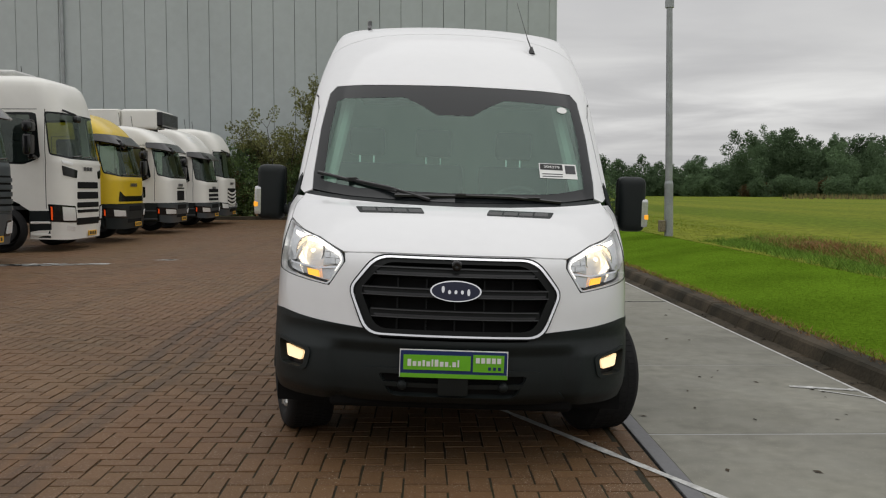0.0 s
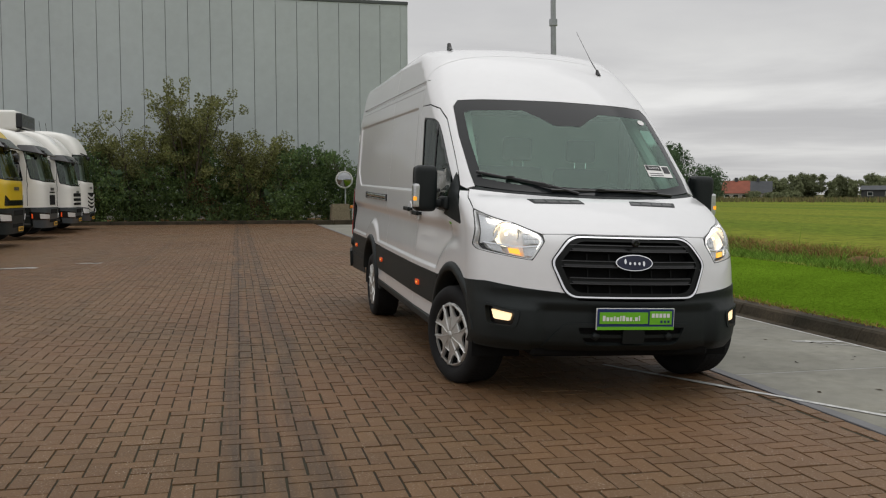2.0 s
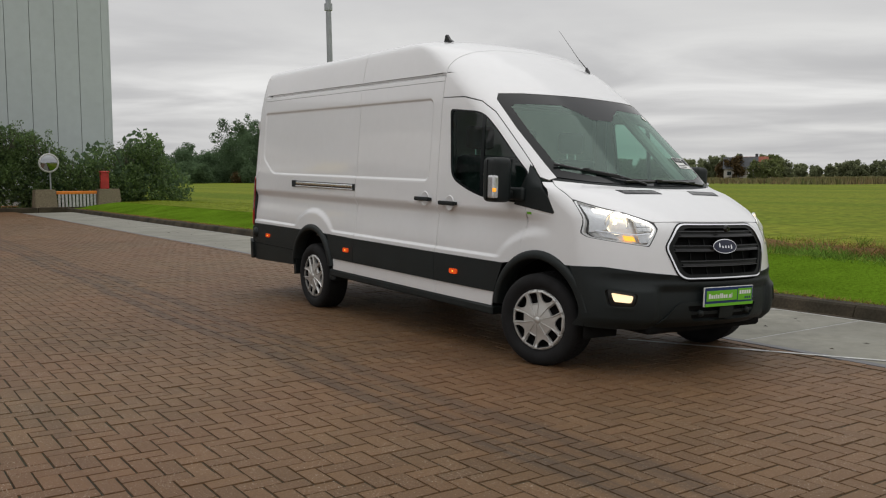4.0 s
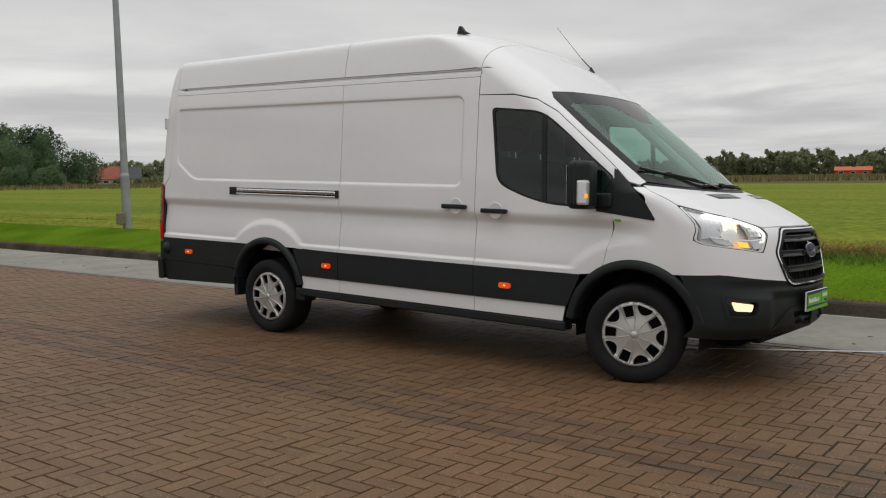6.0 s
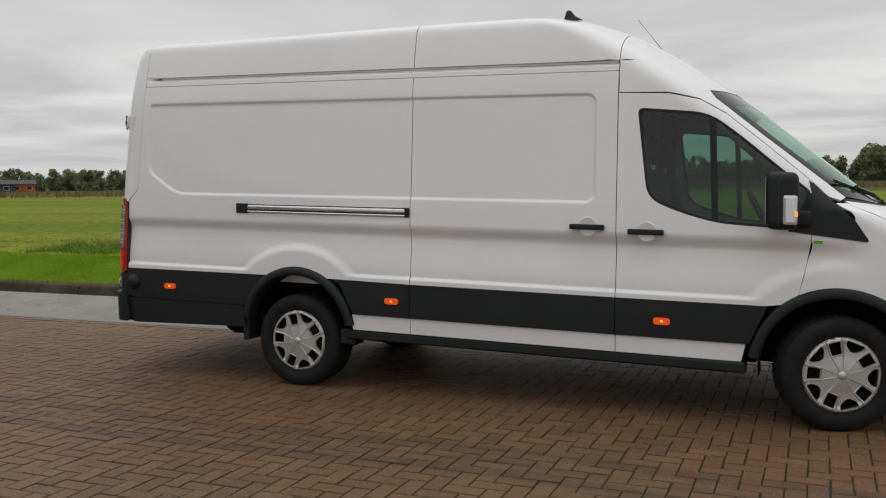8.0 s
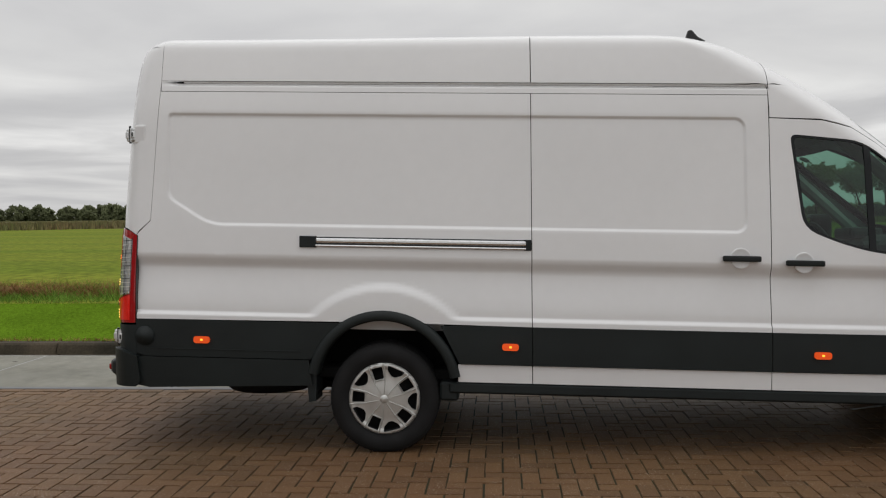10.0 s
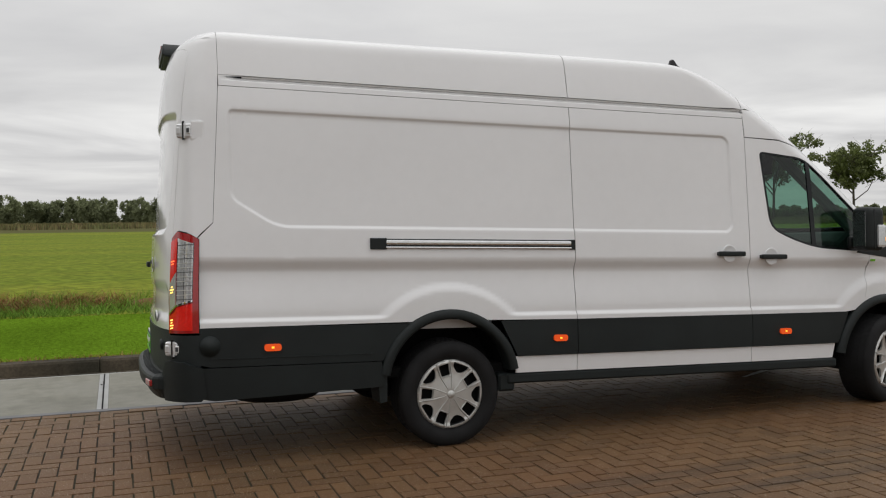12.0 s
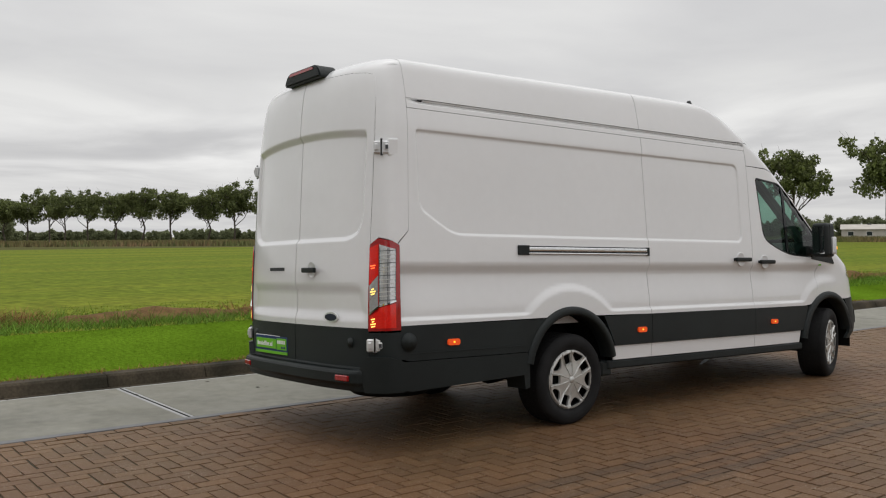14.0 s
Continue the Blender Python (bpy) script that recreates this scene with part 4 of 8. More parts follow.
HLr = rounded(HL, 0.018, 2)
for mirror in (False, True):
    m = flip if mirror else list
    fender = [(vy(1.1975, 1.150, -1), 1.150), (vy(1.1975, 1.105, -1), 1.105), (vy(1.222, 0.965, -1), 0.965), (vy(1.258, 0.80, -1), 0.80)]
    fender += [(vy(y, z, -1), z) for y, z in arc(*ARCH_F, 0.49, 60, 116, 8)]
    fender += BUMP_TOP[:] + [(vx(-0.452, 0.765), 0.765), (vx(-0.513, 0.918), 0.918), (vx(-0.398, 1.074), 1.074), (vx(-0.42, 1.086), 1.086), (vx(-0.562, 1.081), 1.081)]
    fender += [HL[4], HL[5], HL[6], HL[7], HL[8], HL[0]]
    fender += [(vy(0.90, 1.291, -1), 1.291), (vy(1.00, 1.338, -1), 1.338), (vy(1.065, 1.338, -1), 1.338), (vy(0.963, 1.232, -1), 1.232), (vy(0.892, 1.126, -1), 1.126), (vy(0.90, 1.115, -1), 1.115)]
    panel("fender", m(fender), front(), 0.035, 0.025, WHITE, van, label="white front wing", eps=0.002)
    # headlamp: dark bowl, reflectors, clear lens
    hl = panel("headlamp", m(HLr), front(-0.085), 0.05, 0.04, LAMPBOWL, van, rim=False, label="lit halogen headlamp with clear lens")
    c = Vector((sum(p[0] for p in HL) / len(HL), sum(p[1] for p in HL) / len(HL)))
    inner = [tuple(c + (Vector(p) - c) * 0.93) for p in HLr]
    lens = [tuple(c + (Vector(p) - c) * 0.982) for p in HLr]
    panel("lamp_gasket", m([tuple(c + (Vector(p) - c) * 1.004) for p in HLr]), front(0.0008), 0.05, 0.04, GLOSSBLACK, hl, holes=[m(lens)], thick=0.02, label="black lamp gasket")
    panel("lamp_bezel", m(lens), front(-0.004), 0.1, 0.08, LAMPBOWL, hl, holes=[m(inner)], thick=0.03, label="bright headlamp bezel")
    panel("lens", m(lens), front(-0.001), 0.05, 0.04, LENS, hl, rim=False, label="clear headlamp lens")
    sx = 1 if mirror else -1
    p0 = front(-0.055)(vx(sx * 0.785, 1.068), 1.068) + Vector((0, 0.055, 0))
    tilt = Matrix.Translation(p0) @ Matrix.Rotation(radians(sx * 26), 4, "Z") @ Matrix.Rotation(radians(-90), 4, "Z")
    # the bowl glows by itself, as if the bulb lit it
    part("reflector", bodied(lathe([(0.044, 0.080), (0.036, 0.076), (0.014, 0.066), (0.012, 0.060), (-0.008, 0.044), (-0.010, 0.038), (-0.022, 0.016), (-0.024, 0.0)], 18, tilt)), GLOWBOWL, hl, "round faceted headlamp reflector with an added glow")
    part("reflector_rim", bodied(lathe([(0.036, 0.076), (0.045, 0.080), (0.045, 0.084), (0.032, 0.086)], 32, tilt)), CHROME, hl, smooth=True)
    part("bulb", bodied(lathe([(0.018, 0.0), (0.014, 0.011), (-0.020, 0.012), (-0.024, 0.0)], 14, tilt)), LAMPON, hl, "lit headlamp bulb", smooth=True)
    hb = panel("high_beam", m([(vx(-0.698, 1.122), 1.122), (vx(-0.60, 1.080), 1.080), (vx(-0.590, 1.03), 1.03), (vx(-0.700, 1.005), 1.005)]), front(-0.034), 0.05, 0.05, SILVER, hl, label="grey high beam reflector")
    for i in range(3):
        for j in range(3):
            xa, za = -0.690 + 0.031 * i, 1.022 + 0.028 * j
            if za < 1.118 + (xa + 0.70) * -0.42:
                panel("facet", m([(vx(xa, za), za), (vx(xa + 0.028, za), za), (vx(xa + 0.028, za + 0.024), za + 0.024), (vx(xa, za + 0.024), za + 0.024)]), front(-0.030 + 0.003 * ((i + j) % 2)), 0.1, 0.1, CLEARLENS, hb)
    panel("indicator", m([(vx(-0.785, 0.988), 0.988), (vx(-0.725, 0.983), 0.983), (vx(-0.715, 0.950), 0.950), (vx(-0.775, 0.956), 0.956)]), front(-0.026), 0.05, 0.05, AMBERON, hl, label="amber indicator")
    panel("lower_cell", m([(vx(-0.70, 0.992), 0.992), (vx(-0.605, 1.0), 1.0), (vx(-0.635, 0.945), 0.945), (vx(-0.69, 0.940), 0.940)]), front(-0.026), 0.05, 0.05, CLEARLENS, hl)
    panel("lower_cell", m([(vx(-0.90, 1.005), 1.005), (vx(-0.83, 0.998), 0.998), (vx(-0.81, 0.96), 0.96), (vx(-0.88, 0.975), 0.975)]), front(-0.026), 0.05, 0.05, CLEARLENS, hl)
    panel("bulb_shelf", m([(vx(-0.90, 1.018), 1.018), (vx(-0.70, 1.002), 1.002), (vx(-0.60, 1.015), 1.015), (vx(-0.60, 1.006), 1.006), (vx(-0.70, 0.993), 0.993), (vx(-0.90, 1.009), 1.009)]), front(-0.014), 0.05, 0.05, CHROME, hl)
    edge = [(vx(-0.86, 1.166), 1.166), (vx(-0.70, 1.134), 1.134), (vx(-0.585, 1.080), 1.080), (vx(-0.568, 1.042), 1.042), (vx(-0.600, 0.985), 0.985)]
    back = [(vx(-0.614, 0.990), 0.990), (vx(-0.583, 1.042), 1.042), (vx(-0.598, 1.070), 1.070), (vx(-0.705, 1.119), 1.119), (vx(-0.86, 1.150), 1.150)]
    # chrome edge strip, its brightness added as a glow
    panel("light_guide", m(edge + back), front(-0.006), 0.05, 0.05, EDGEGLOW, hl, label="bright chrome lamp edge with an added glow")
    panel("side_chrome", m([(vy(0.70, 1.19, -1), 1.19), (vy(0.50, 1.15, -1), 1.15), (vy(0.46, 1.02, -1), 1.02), (vy(0.57, 1.00, -1), 1.00)]), front(-0.028), 0.05, 0.05, CLEARLENS, hl)
    # fog lamp in its black pocket
    FOG = rounded([(vx(-0.900, 0.632), 0.632), (vx(-0.712, 0.602), 0.602), (vx(-0.735, 0.492), 0.492), (vx(-0.885, 0.488), 0.488)], 0.035, 4)
    fg = panel("fog_lamp", m(FOG), front(-0.030), 0.05, 0.05, GLOSSBLACK, van, label="lit fog lamp in a black pocket")
    fc = Vector((sum(q[0] for q in FOG) / len(FOG), sum(q[1] for q in FOG) / len(FOG)))
    panel("fog_bezel", m([tuple(fc + (Vector(q) - fc) * 1.06) for q in FOG]), front(0.012), 0.05, 0.05, PLASTIC, fg, holes=[m([tuple(fc + (Vector(q) - fc) * 0.84) for q in FOG])], thick=0.05, label="black fog lamp surround")
    panel("lamp_glass", m(rounded([(vx(-0.868, 0.594), 0.594), (vx(-0.762, 0.578), 0.578), (vx(-0.775, 0.530), 0.530), (vx(-0.856, 0.534), 0.534)], 0.012, 3)), front(-0.008), 0.05, 0.05, FOGON, fg, label="lit fog lamp glass")

bonnet = BONNET + [(vx(-0.865, 1.352), 1.352), (vx(-0.60, 1.330), 1.330), (vx(-0.3, 1.318), 1.318), (vx(0, 1.314), 1.314)]
bonnet = bonnet + flip(bonnet)[::-1][1:]
panel("bonnet", bonnet, front(), 0.04, 0.012, WHITE, van, label="white bonnet", eps=0.002)
panel("cowl", [(vx(x, z), z) for x, z in ((-0.88, 1.374), (-0.6, 1.349), (-0.3, 1.337), (0, 1.333), (0.3, 1.337), (0.6, 1.349), (0.88, 1.374), (0.87, 1.352), (0.6, 1.331), (0.3, 1.319), (0, 1.315), (-0.3, 1.319), (-0.6, 1.331), (-0.87, 1.352))], front(-0.012), 0.1, 0.02, PLASTIC, van, label="black cowl below the windscreen")
for s in (-1, 1):
    vent = [(vx(s * x, z), z) for x, z in ((0.185, 1.305), (0.545, 1.300), (0.515, 1.272), (0.165, 1.278))]
    vt = panel("bonnet_vent", rounded(vent, 0.006, 2), front(0.004), 0.08, 0.02, PLASTIC, van, label="black bonnet air vent")
    for k in range(4):
        xa, xb = 0.185 + 0.084 * k, 0.258 + 0.084 * k
        panel("vent_slot", [(vx(s * x, z), z) for x, z in ((xa, 1.299), (xb, 1.297), (xb - 0.012, 1.281), (xa - 0.012, 1.283))], front(0.006), 0.1, 0.02, GLOSSBLACK, vt, rim=False)

bt = BUMP_TOP + [(vx(-0.36, 0.681), 0.681), (vx(0, 0.678), 0.678)]
lower = [(vx(-0.0, 0.352), 0.352), (vx(-0.55, 0.345), 0.345), (vx(-0.80, 0.335), 0.335), (vy(0.40, 0.335, -1), 0.335), (vy(0.64, 0.335, -1), 0.335), (vy(0.605, 0.52, -1), 0.52), (vy(0.645, 0.66, -1), 0.66)]
bump = lower + bt
bump = bump + flip(bump)[::-1][1:-1]
INTAKE = rounded([(-0.36, 0.508), (0.36, 0.508), (0.30, 0.400), (-0.30, 0.400)], [0.02, 0.02, 0.035, 0.035], 3)
intake_v = [(vx(x, z), z) for x, z in INTAKE]
FOGH = rounded([(vx(-0.902, 0.635), 0.635), (vx(-0.710, 0.604), 0.604), (vx(-0.733, 0.489), 0.489), (vx(-0.887, 0.485), 0.485)], 0.035, 4)


def bumper_press(x, z):
    """The bumper's middle lies back between the fog lamp pods, and its foot tucks under."""
    d = 0.048 * smooth01(0.66, 0.54, x) * smooth01(0.665, 0.60, z)
    d += 0.030 * smooth01(0.42, 0.34, z) + 0.016 * smooth01(0.60, 0.655, z) * smooth01(0.735, 0.69, z) * smooth01(0.95, 0.8, x)
    return d


bp = panel("front_bumper", bump, front(0.004, bumper_press), 0.035, 0.025, PLASTIC, van, holes=[intake_v, FOGH, flip(FOGH)], thick=0.03, label="black plastic front bumper", eps=0.002)
panel("intake_mesh", [(vx(x, z), z) for x, z in ((-0.48, 0.52), (0.48, 0.52), (0.37, 0.39), (-0.37, 0.39))], front(-0.06), 0.1, 0.1, DARK, bp, rim=False)
panel("intake_bar", [(vx(x, zz), zz) for x, zz in ((-0.36, 0.445), (0.36, 0.445), (0.36, 0.468), (-0.36, 0.468))], front(-0.035), 0.1, 0.1, PLASTIC, bp)
panel("sensor_cover", rounded([(vx(x, zz), zz) for x, zz in ((-0.075, 0.500), (0.075, 0.500), (0.075, 0.412), (-0.075, 0.412))], 0.008, 2), front(-0.020), 0.1, 0.1, PLASTIC, bp, label="flat black sensor cover")
for s in (-1, 1):
    q = front(-0.030)(vx(s * 0.255, 0.456), 0.456)
    part("tow_cap", bodied(lathe([(-0.012, 0.0), (-0.012, 0.020), (0.0, 0.024), (0.03, 0.024)], 16, Matrix.Translation(q) @ Matrix.Rotation(radians(90), 4, "Z"))), PLASTIC, bp, smooth=True)
# raised surround that frames the intake
ring_out = rounded([(-0.435, 0.538), (0.435, 0.538), (0.575, 0.366), (-0.575, 0.366)], [0.05, 0.05, 0.03, 0.03], 4)
ring_in = rounded([(-0.365, 0.512), (0.365, 0.512), (0.305, 0.397), (-0.305, 0.397)], [0.02, 0.02, 0.035, 0.035], 3)
panel("intake_surround", [(vx(x, z), z) for x, z in ring_out], front(0.016, bumper_press), 0.05, 0.04, PLASTIC, bp, holes=[[(vx(x, z), z) for x, z in ring_in]], thick=0.030, label="raised black intake surround")
# grille: chrome frame, recessed bars
panel("nose_band", [(vx(x, z), z) for x, z in ((-0.56, 1.105), (0.56, 1.105), (0.54, 1.03), (0.505, 1.02), (0.41, 1.075), (-0.41, 1.075), (-0.505, 1.02), (-0.54, 1.03))], front(-0.010), 0.05, 0.03, WHITE, van)
gv = [(vx(x, z), z) for x, z in GRILLE]
gc = Vector((0, 0.89))
gin = [(vx(x, z), z) for x, z in [tuple(gc + Vector(((p[0]) * 0.976, (p[1] - 0.89) * 0.952))) for p in GRILLE]]
gr = panel("grille", [(vx(x * 1.0, z), z) for x, z in GRILLE], front(-0.075), 0.08, 0.06, DARK, van, rim=False, label="black bar grille in a chrome frame")
gout = [(vx(x, z), z) for x, z in [tuple(gc + Vector((p[0] * 1.016, (p[1] - 0.89) * 1.032))) for p in GRILLE]]
panel("frame_gap", gout, front(0.006), 0.06, 0.04, GRILLEBLACK, gr, holes=[gin], thick=0.03)
panel("chrome_frame", gv, front(0.010), 0.06, 0.04, CHROME, gr, holes=[gin], thick=0.03, label="chrome grille surround")
gin2 = [(vx(x, z), z) for x, z in [tuple(gc + Vector(((p[0]) * 0.90, (p[1] - 0.89) * 0.84))) for p in GRILLE]]
panel("grille_rim", gin, front(0.0), 0.06, 0.04, GRILLEBLACK, gr, holes=[gin2], thick=0.06)
for z, hw in ((1.005, 0.42), (0.905, 0.475), (0.80, 0.425)):
    panel("grille_bar", rounded([(vx(-hw, z + 0.028), z + 0.028), (vx(hw, z + 0.028), z + 0.028), (vx(hw, z - 0.018), z - 0.018), (vx(-hw, z - 0.018), z - 0.018)], 0.008, 2), front(-0.008), 0.06, 0.02, GRILLEBLACK, gr, thick=0.04)
    panel("bar_lip", rounded([(vx(-hw + 0.02, z + 0.002), z + 0.002), (vx(hw - 0.02, z + 0.002), z + 0.002), (vx(hw - 0.03, z - 0.010), z - 0.010), (vx(-hw + 0.03, z - 0.010), z - 0.010)], 0.004, 2), front(-0.001), 0.06, 0.02, GLOSSBLACK, gr, thick=0.012)
    # lighter strips that paint the sheen along each bar's edges
    for zz in (z + 0.023, z - 0.013):
        panel("bar_line", [(vx(-hw + 0.01, zz + 0.0025), zz + 0.0025), (vx(hw - 0.01, zz + 0.0025), zz + 0.0025), (vx(hw - 0.01, zz - 0.0025), zz - 0.0025), (vx(-hw + 0.01, zz - 0.0025), zz - 0.0025)], front(0.001), 0.06, 0.02, TRIM, gr, thick=0.01)
for z in (1.045, 0.955, 0.855, 0.755):
    for x in (-0.30, -0.15, 0.0, 0.15, 0.30):
        panel("grille_web", [(vx(x - 0.004, z + 0.03), z + 0.03), (vx(x + 0.004, z + 0.03), z + 0.03), (vx(x + 0.004, z - 0.03), z - 0.03), (vx(x - 0.004, z - 0.03), z - 0.03)], front(-0.045), 0.1, 0.1, GRILLEBLACK, gr)


def oval(cx, cz, rx, rz, n=28):
    return [(cx + rx * math.cos(2 * math.pi * i / n), cz + rz * math.sin(2 * math.pi * i / n)) for i in range(n)]


bg = panel("badge", [(vx(x, z), z) for x, z in oval(0, 0.925, 0.125, 0.051)], front(0.018), 0.05, 0.03, CHROME, van, thick=0.05, label="oval blue maker's badge with chrome rim")
panel("badge_face", [(vx(x, z), z) for x, z in oval(0, 0.925, 0.117, 0.046)], front(0.021), 0.05, 0.03, BADGE, bg, thick=0.003)
for k in range(5):
    x = -0.062 + 0.031 * k
    panel("badge_stroke", [(vx(a, b), b) for a, b in oval(x, 0.925 + (0.008 if k == 0 else -0.004), 0.0075, 0.017 if k in (0, 4) else 0.010, 10)], front(0.0225), 0.05, 0.03, CHROME, bg, rim=False)
part("camera_eye", bodied(lathe([(0, 0.026), (0.016, 0.024), (0.018, 0.015), (0.014, 0.0)], 18, Matrix.Translation((0.0, 0.115, 1.05)) @ Matrix.Rotation(radians(-90), 4, "Z"))), GLOSSBLACK, van, "small round front camera", smooth=True)


# dealer plates, plain bars instead of the lettering
def show_plate(m, parent_name, label):
    t = part(parent_name, prism(rounded([(-0.26, -0.064), (0.26, -0.064), (0.26, 0.064), (-0.26, 0.064)], 0.008, 2), 0.012, "y", m=None), NAVY, van, label)
    t.matrix_basis = m
    part("plate_frame", prism([(-0.264, -0.068), (0.264, -0.068), (0.264, 0.068), (-0.264, 0.068)], 0.010, "y", m=Matrix.Translation((0, 0.002, 0))), PAPER, t, "white plate frame")
    part("green_field", boxed(-0.245, 0.082, -0.004, 0, -0.030, 0.043), GREEN, t)
    part("green_field", boxed(0.094, 0.245, -0.004, 0, -0.034, 0.050), GREEN, t)
    part("lower_strip", boxed(-0.26, 0.262, -0.005, 0, -0.068, -0.048), GREEN, t)
    x = -0.225
    for k, (w, h) in enumerate(((0.018, 0.034), (0.018, 0.024), (0.016, 0.024), (0.012, 0.030), (0.018, 0.024), (0.008, 0.034), (0.018, 0.034), (0.018, 0.024), (0.016, 0.024), (0.006, 0.006), (0.018, 0.024), (0.008, 0.034))):
        part("letter_bar", boxed(x, x + w, -0.006, -0.003, -0.012, -0.012 + h), PAPER, t)
        x += w + 0.007
    for k in range(5):
        part("letter_bar", boxed(0.107 + 0.026 * k, 0.126 + 0.026 * k, -0.006, -0.003, 0.010, 0.036), PAPER, t)
        if k > 1:
            part("letter_bar", boxed(0.120 + 0.024 * k, 0.134 + 0.024 * k, -0.006, -0.003, -0.024, -0.008), NAVY, t)
    return t


bodyrot = Matrix(((1, 0, SA), (0, 1, 0), (-SA, RAKE, 1))).to_4x4()
show_plate(Matrix.Translation(stand((0.0, 0.060, 0.574))) @ bodyrot, "front_plate", "blue and green dealer plate in a white frame")

# ---- the van's tail ----
def rear_relief(x, z):
    """Pressings of the rear doors: a large recess with a broad upper step, and a tuck at the foot."""
    a = abs(x)
    top = 2.062 - 0.05 * (a / 0.85) ** 2
    c = ((0.86 - a) + (z - 1.262) - 0.14) / 1.414
    flank, low = 0.805 - a, z - 1.262
    lower = min(flank, low, c)
    k = max(0.0, 0.09 - abs(min(flank, low) - c)) / 0.09
    lower -= k * k * 0.022
    d = 0.026 * smooth01(0.0, 0.040, lower) * smooth01(0.0, 0.062, top - z)
    d += 0.020 * smooth01(0.985, 0.905, z) * smooth01(0.715, 0.80, z) * smooth01(0.90, 0.80, a + 0.25 * (z - 0.7))
    return d


def doors(out=0.0):
    """(x, z) on the rear doors, with their pressings."""
    base = rear(out)

    def f(x, z):
        p = base(ux(x, z), z)
        return Vector((x, p.y - rear_relief(x, z), z))
    return f


def corner(s, out=0.0):
    """(q, z) round the rear corner: q in degrees from the flank (0) towards the tail (90)."""
    def f(q, z):
        zz = z + drop(6.5, z)
        w, y1 = half(min(zz, 2.62)), tail(zz)
        if q <= 0:
            return Vector((s * (w + out), y1 - DR + DR * radians(q), z))
        c, n = math.cos(radians(q)), math.sin(radians(q))
        lo, hi = 0.0, 1.5
        for _ in range(24):
            m = (lo + hi) / 2
            X, Y = (w - DR + DR * m * c) / w, m * n
            if X ** NR + max(Y, 0.0) ** NR < 1:
                lo = m
            else:
                hi = m
        r = DR * lo + out
        return Vector((s * (w - DR + r * c), y1 - DR + r * n, z))
    return f


def corner_q(z, x=None, y=None):
    """The corner's angle where it passes a station y or a half width x."""
    lo, hi = 0.0, 89.0
    f = corner(1)
    for _ in range(24):
        m = (lo + hi) / 2
        p = f(m, z)
        if (p.x > x) if x is not None else (p.y < y):
            lo = m
        else:
            hi = m
    return lo


def at_x(pts):
    return [(ux(x, z), z) for x, z in pts]


def dense(pts, n=6):
    """The same line with more points on it."""
    out = []
    for a, b in zip(pts, pts[1:]):
        out += [(a[0] + (b[0] - a[0]) * i / n, a[1] + (b[1] - a[1]) * i / n) for i in range(n)]
    return out + [pts[-1]]


DOOR_EDGE = 0.862


def edge_at(z):
    """Half width of the rear door opening, a narrow gap outside the doors."""
    return float(np.interp(z, (1.6, 2.0, 2.25), (DOOR_EDGE, 0.854, 0.836))) + 0.0035


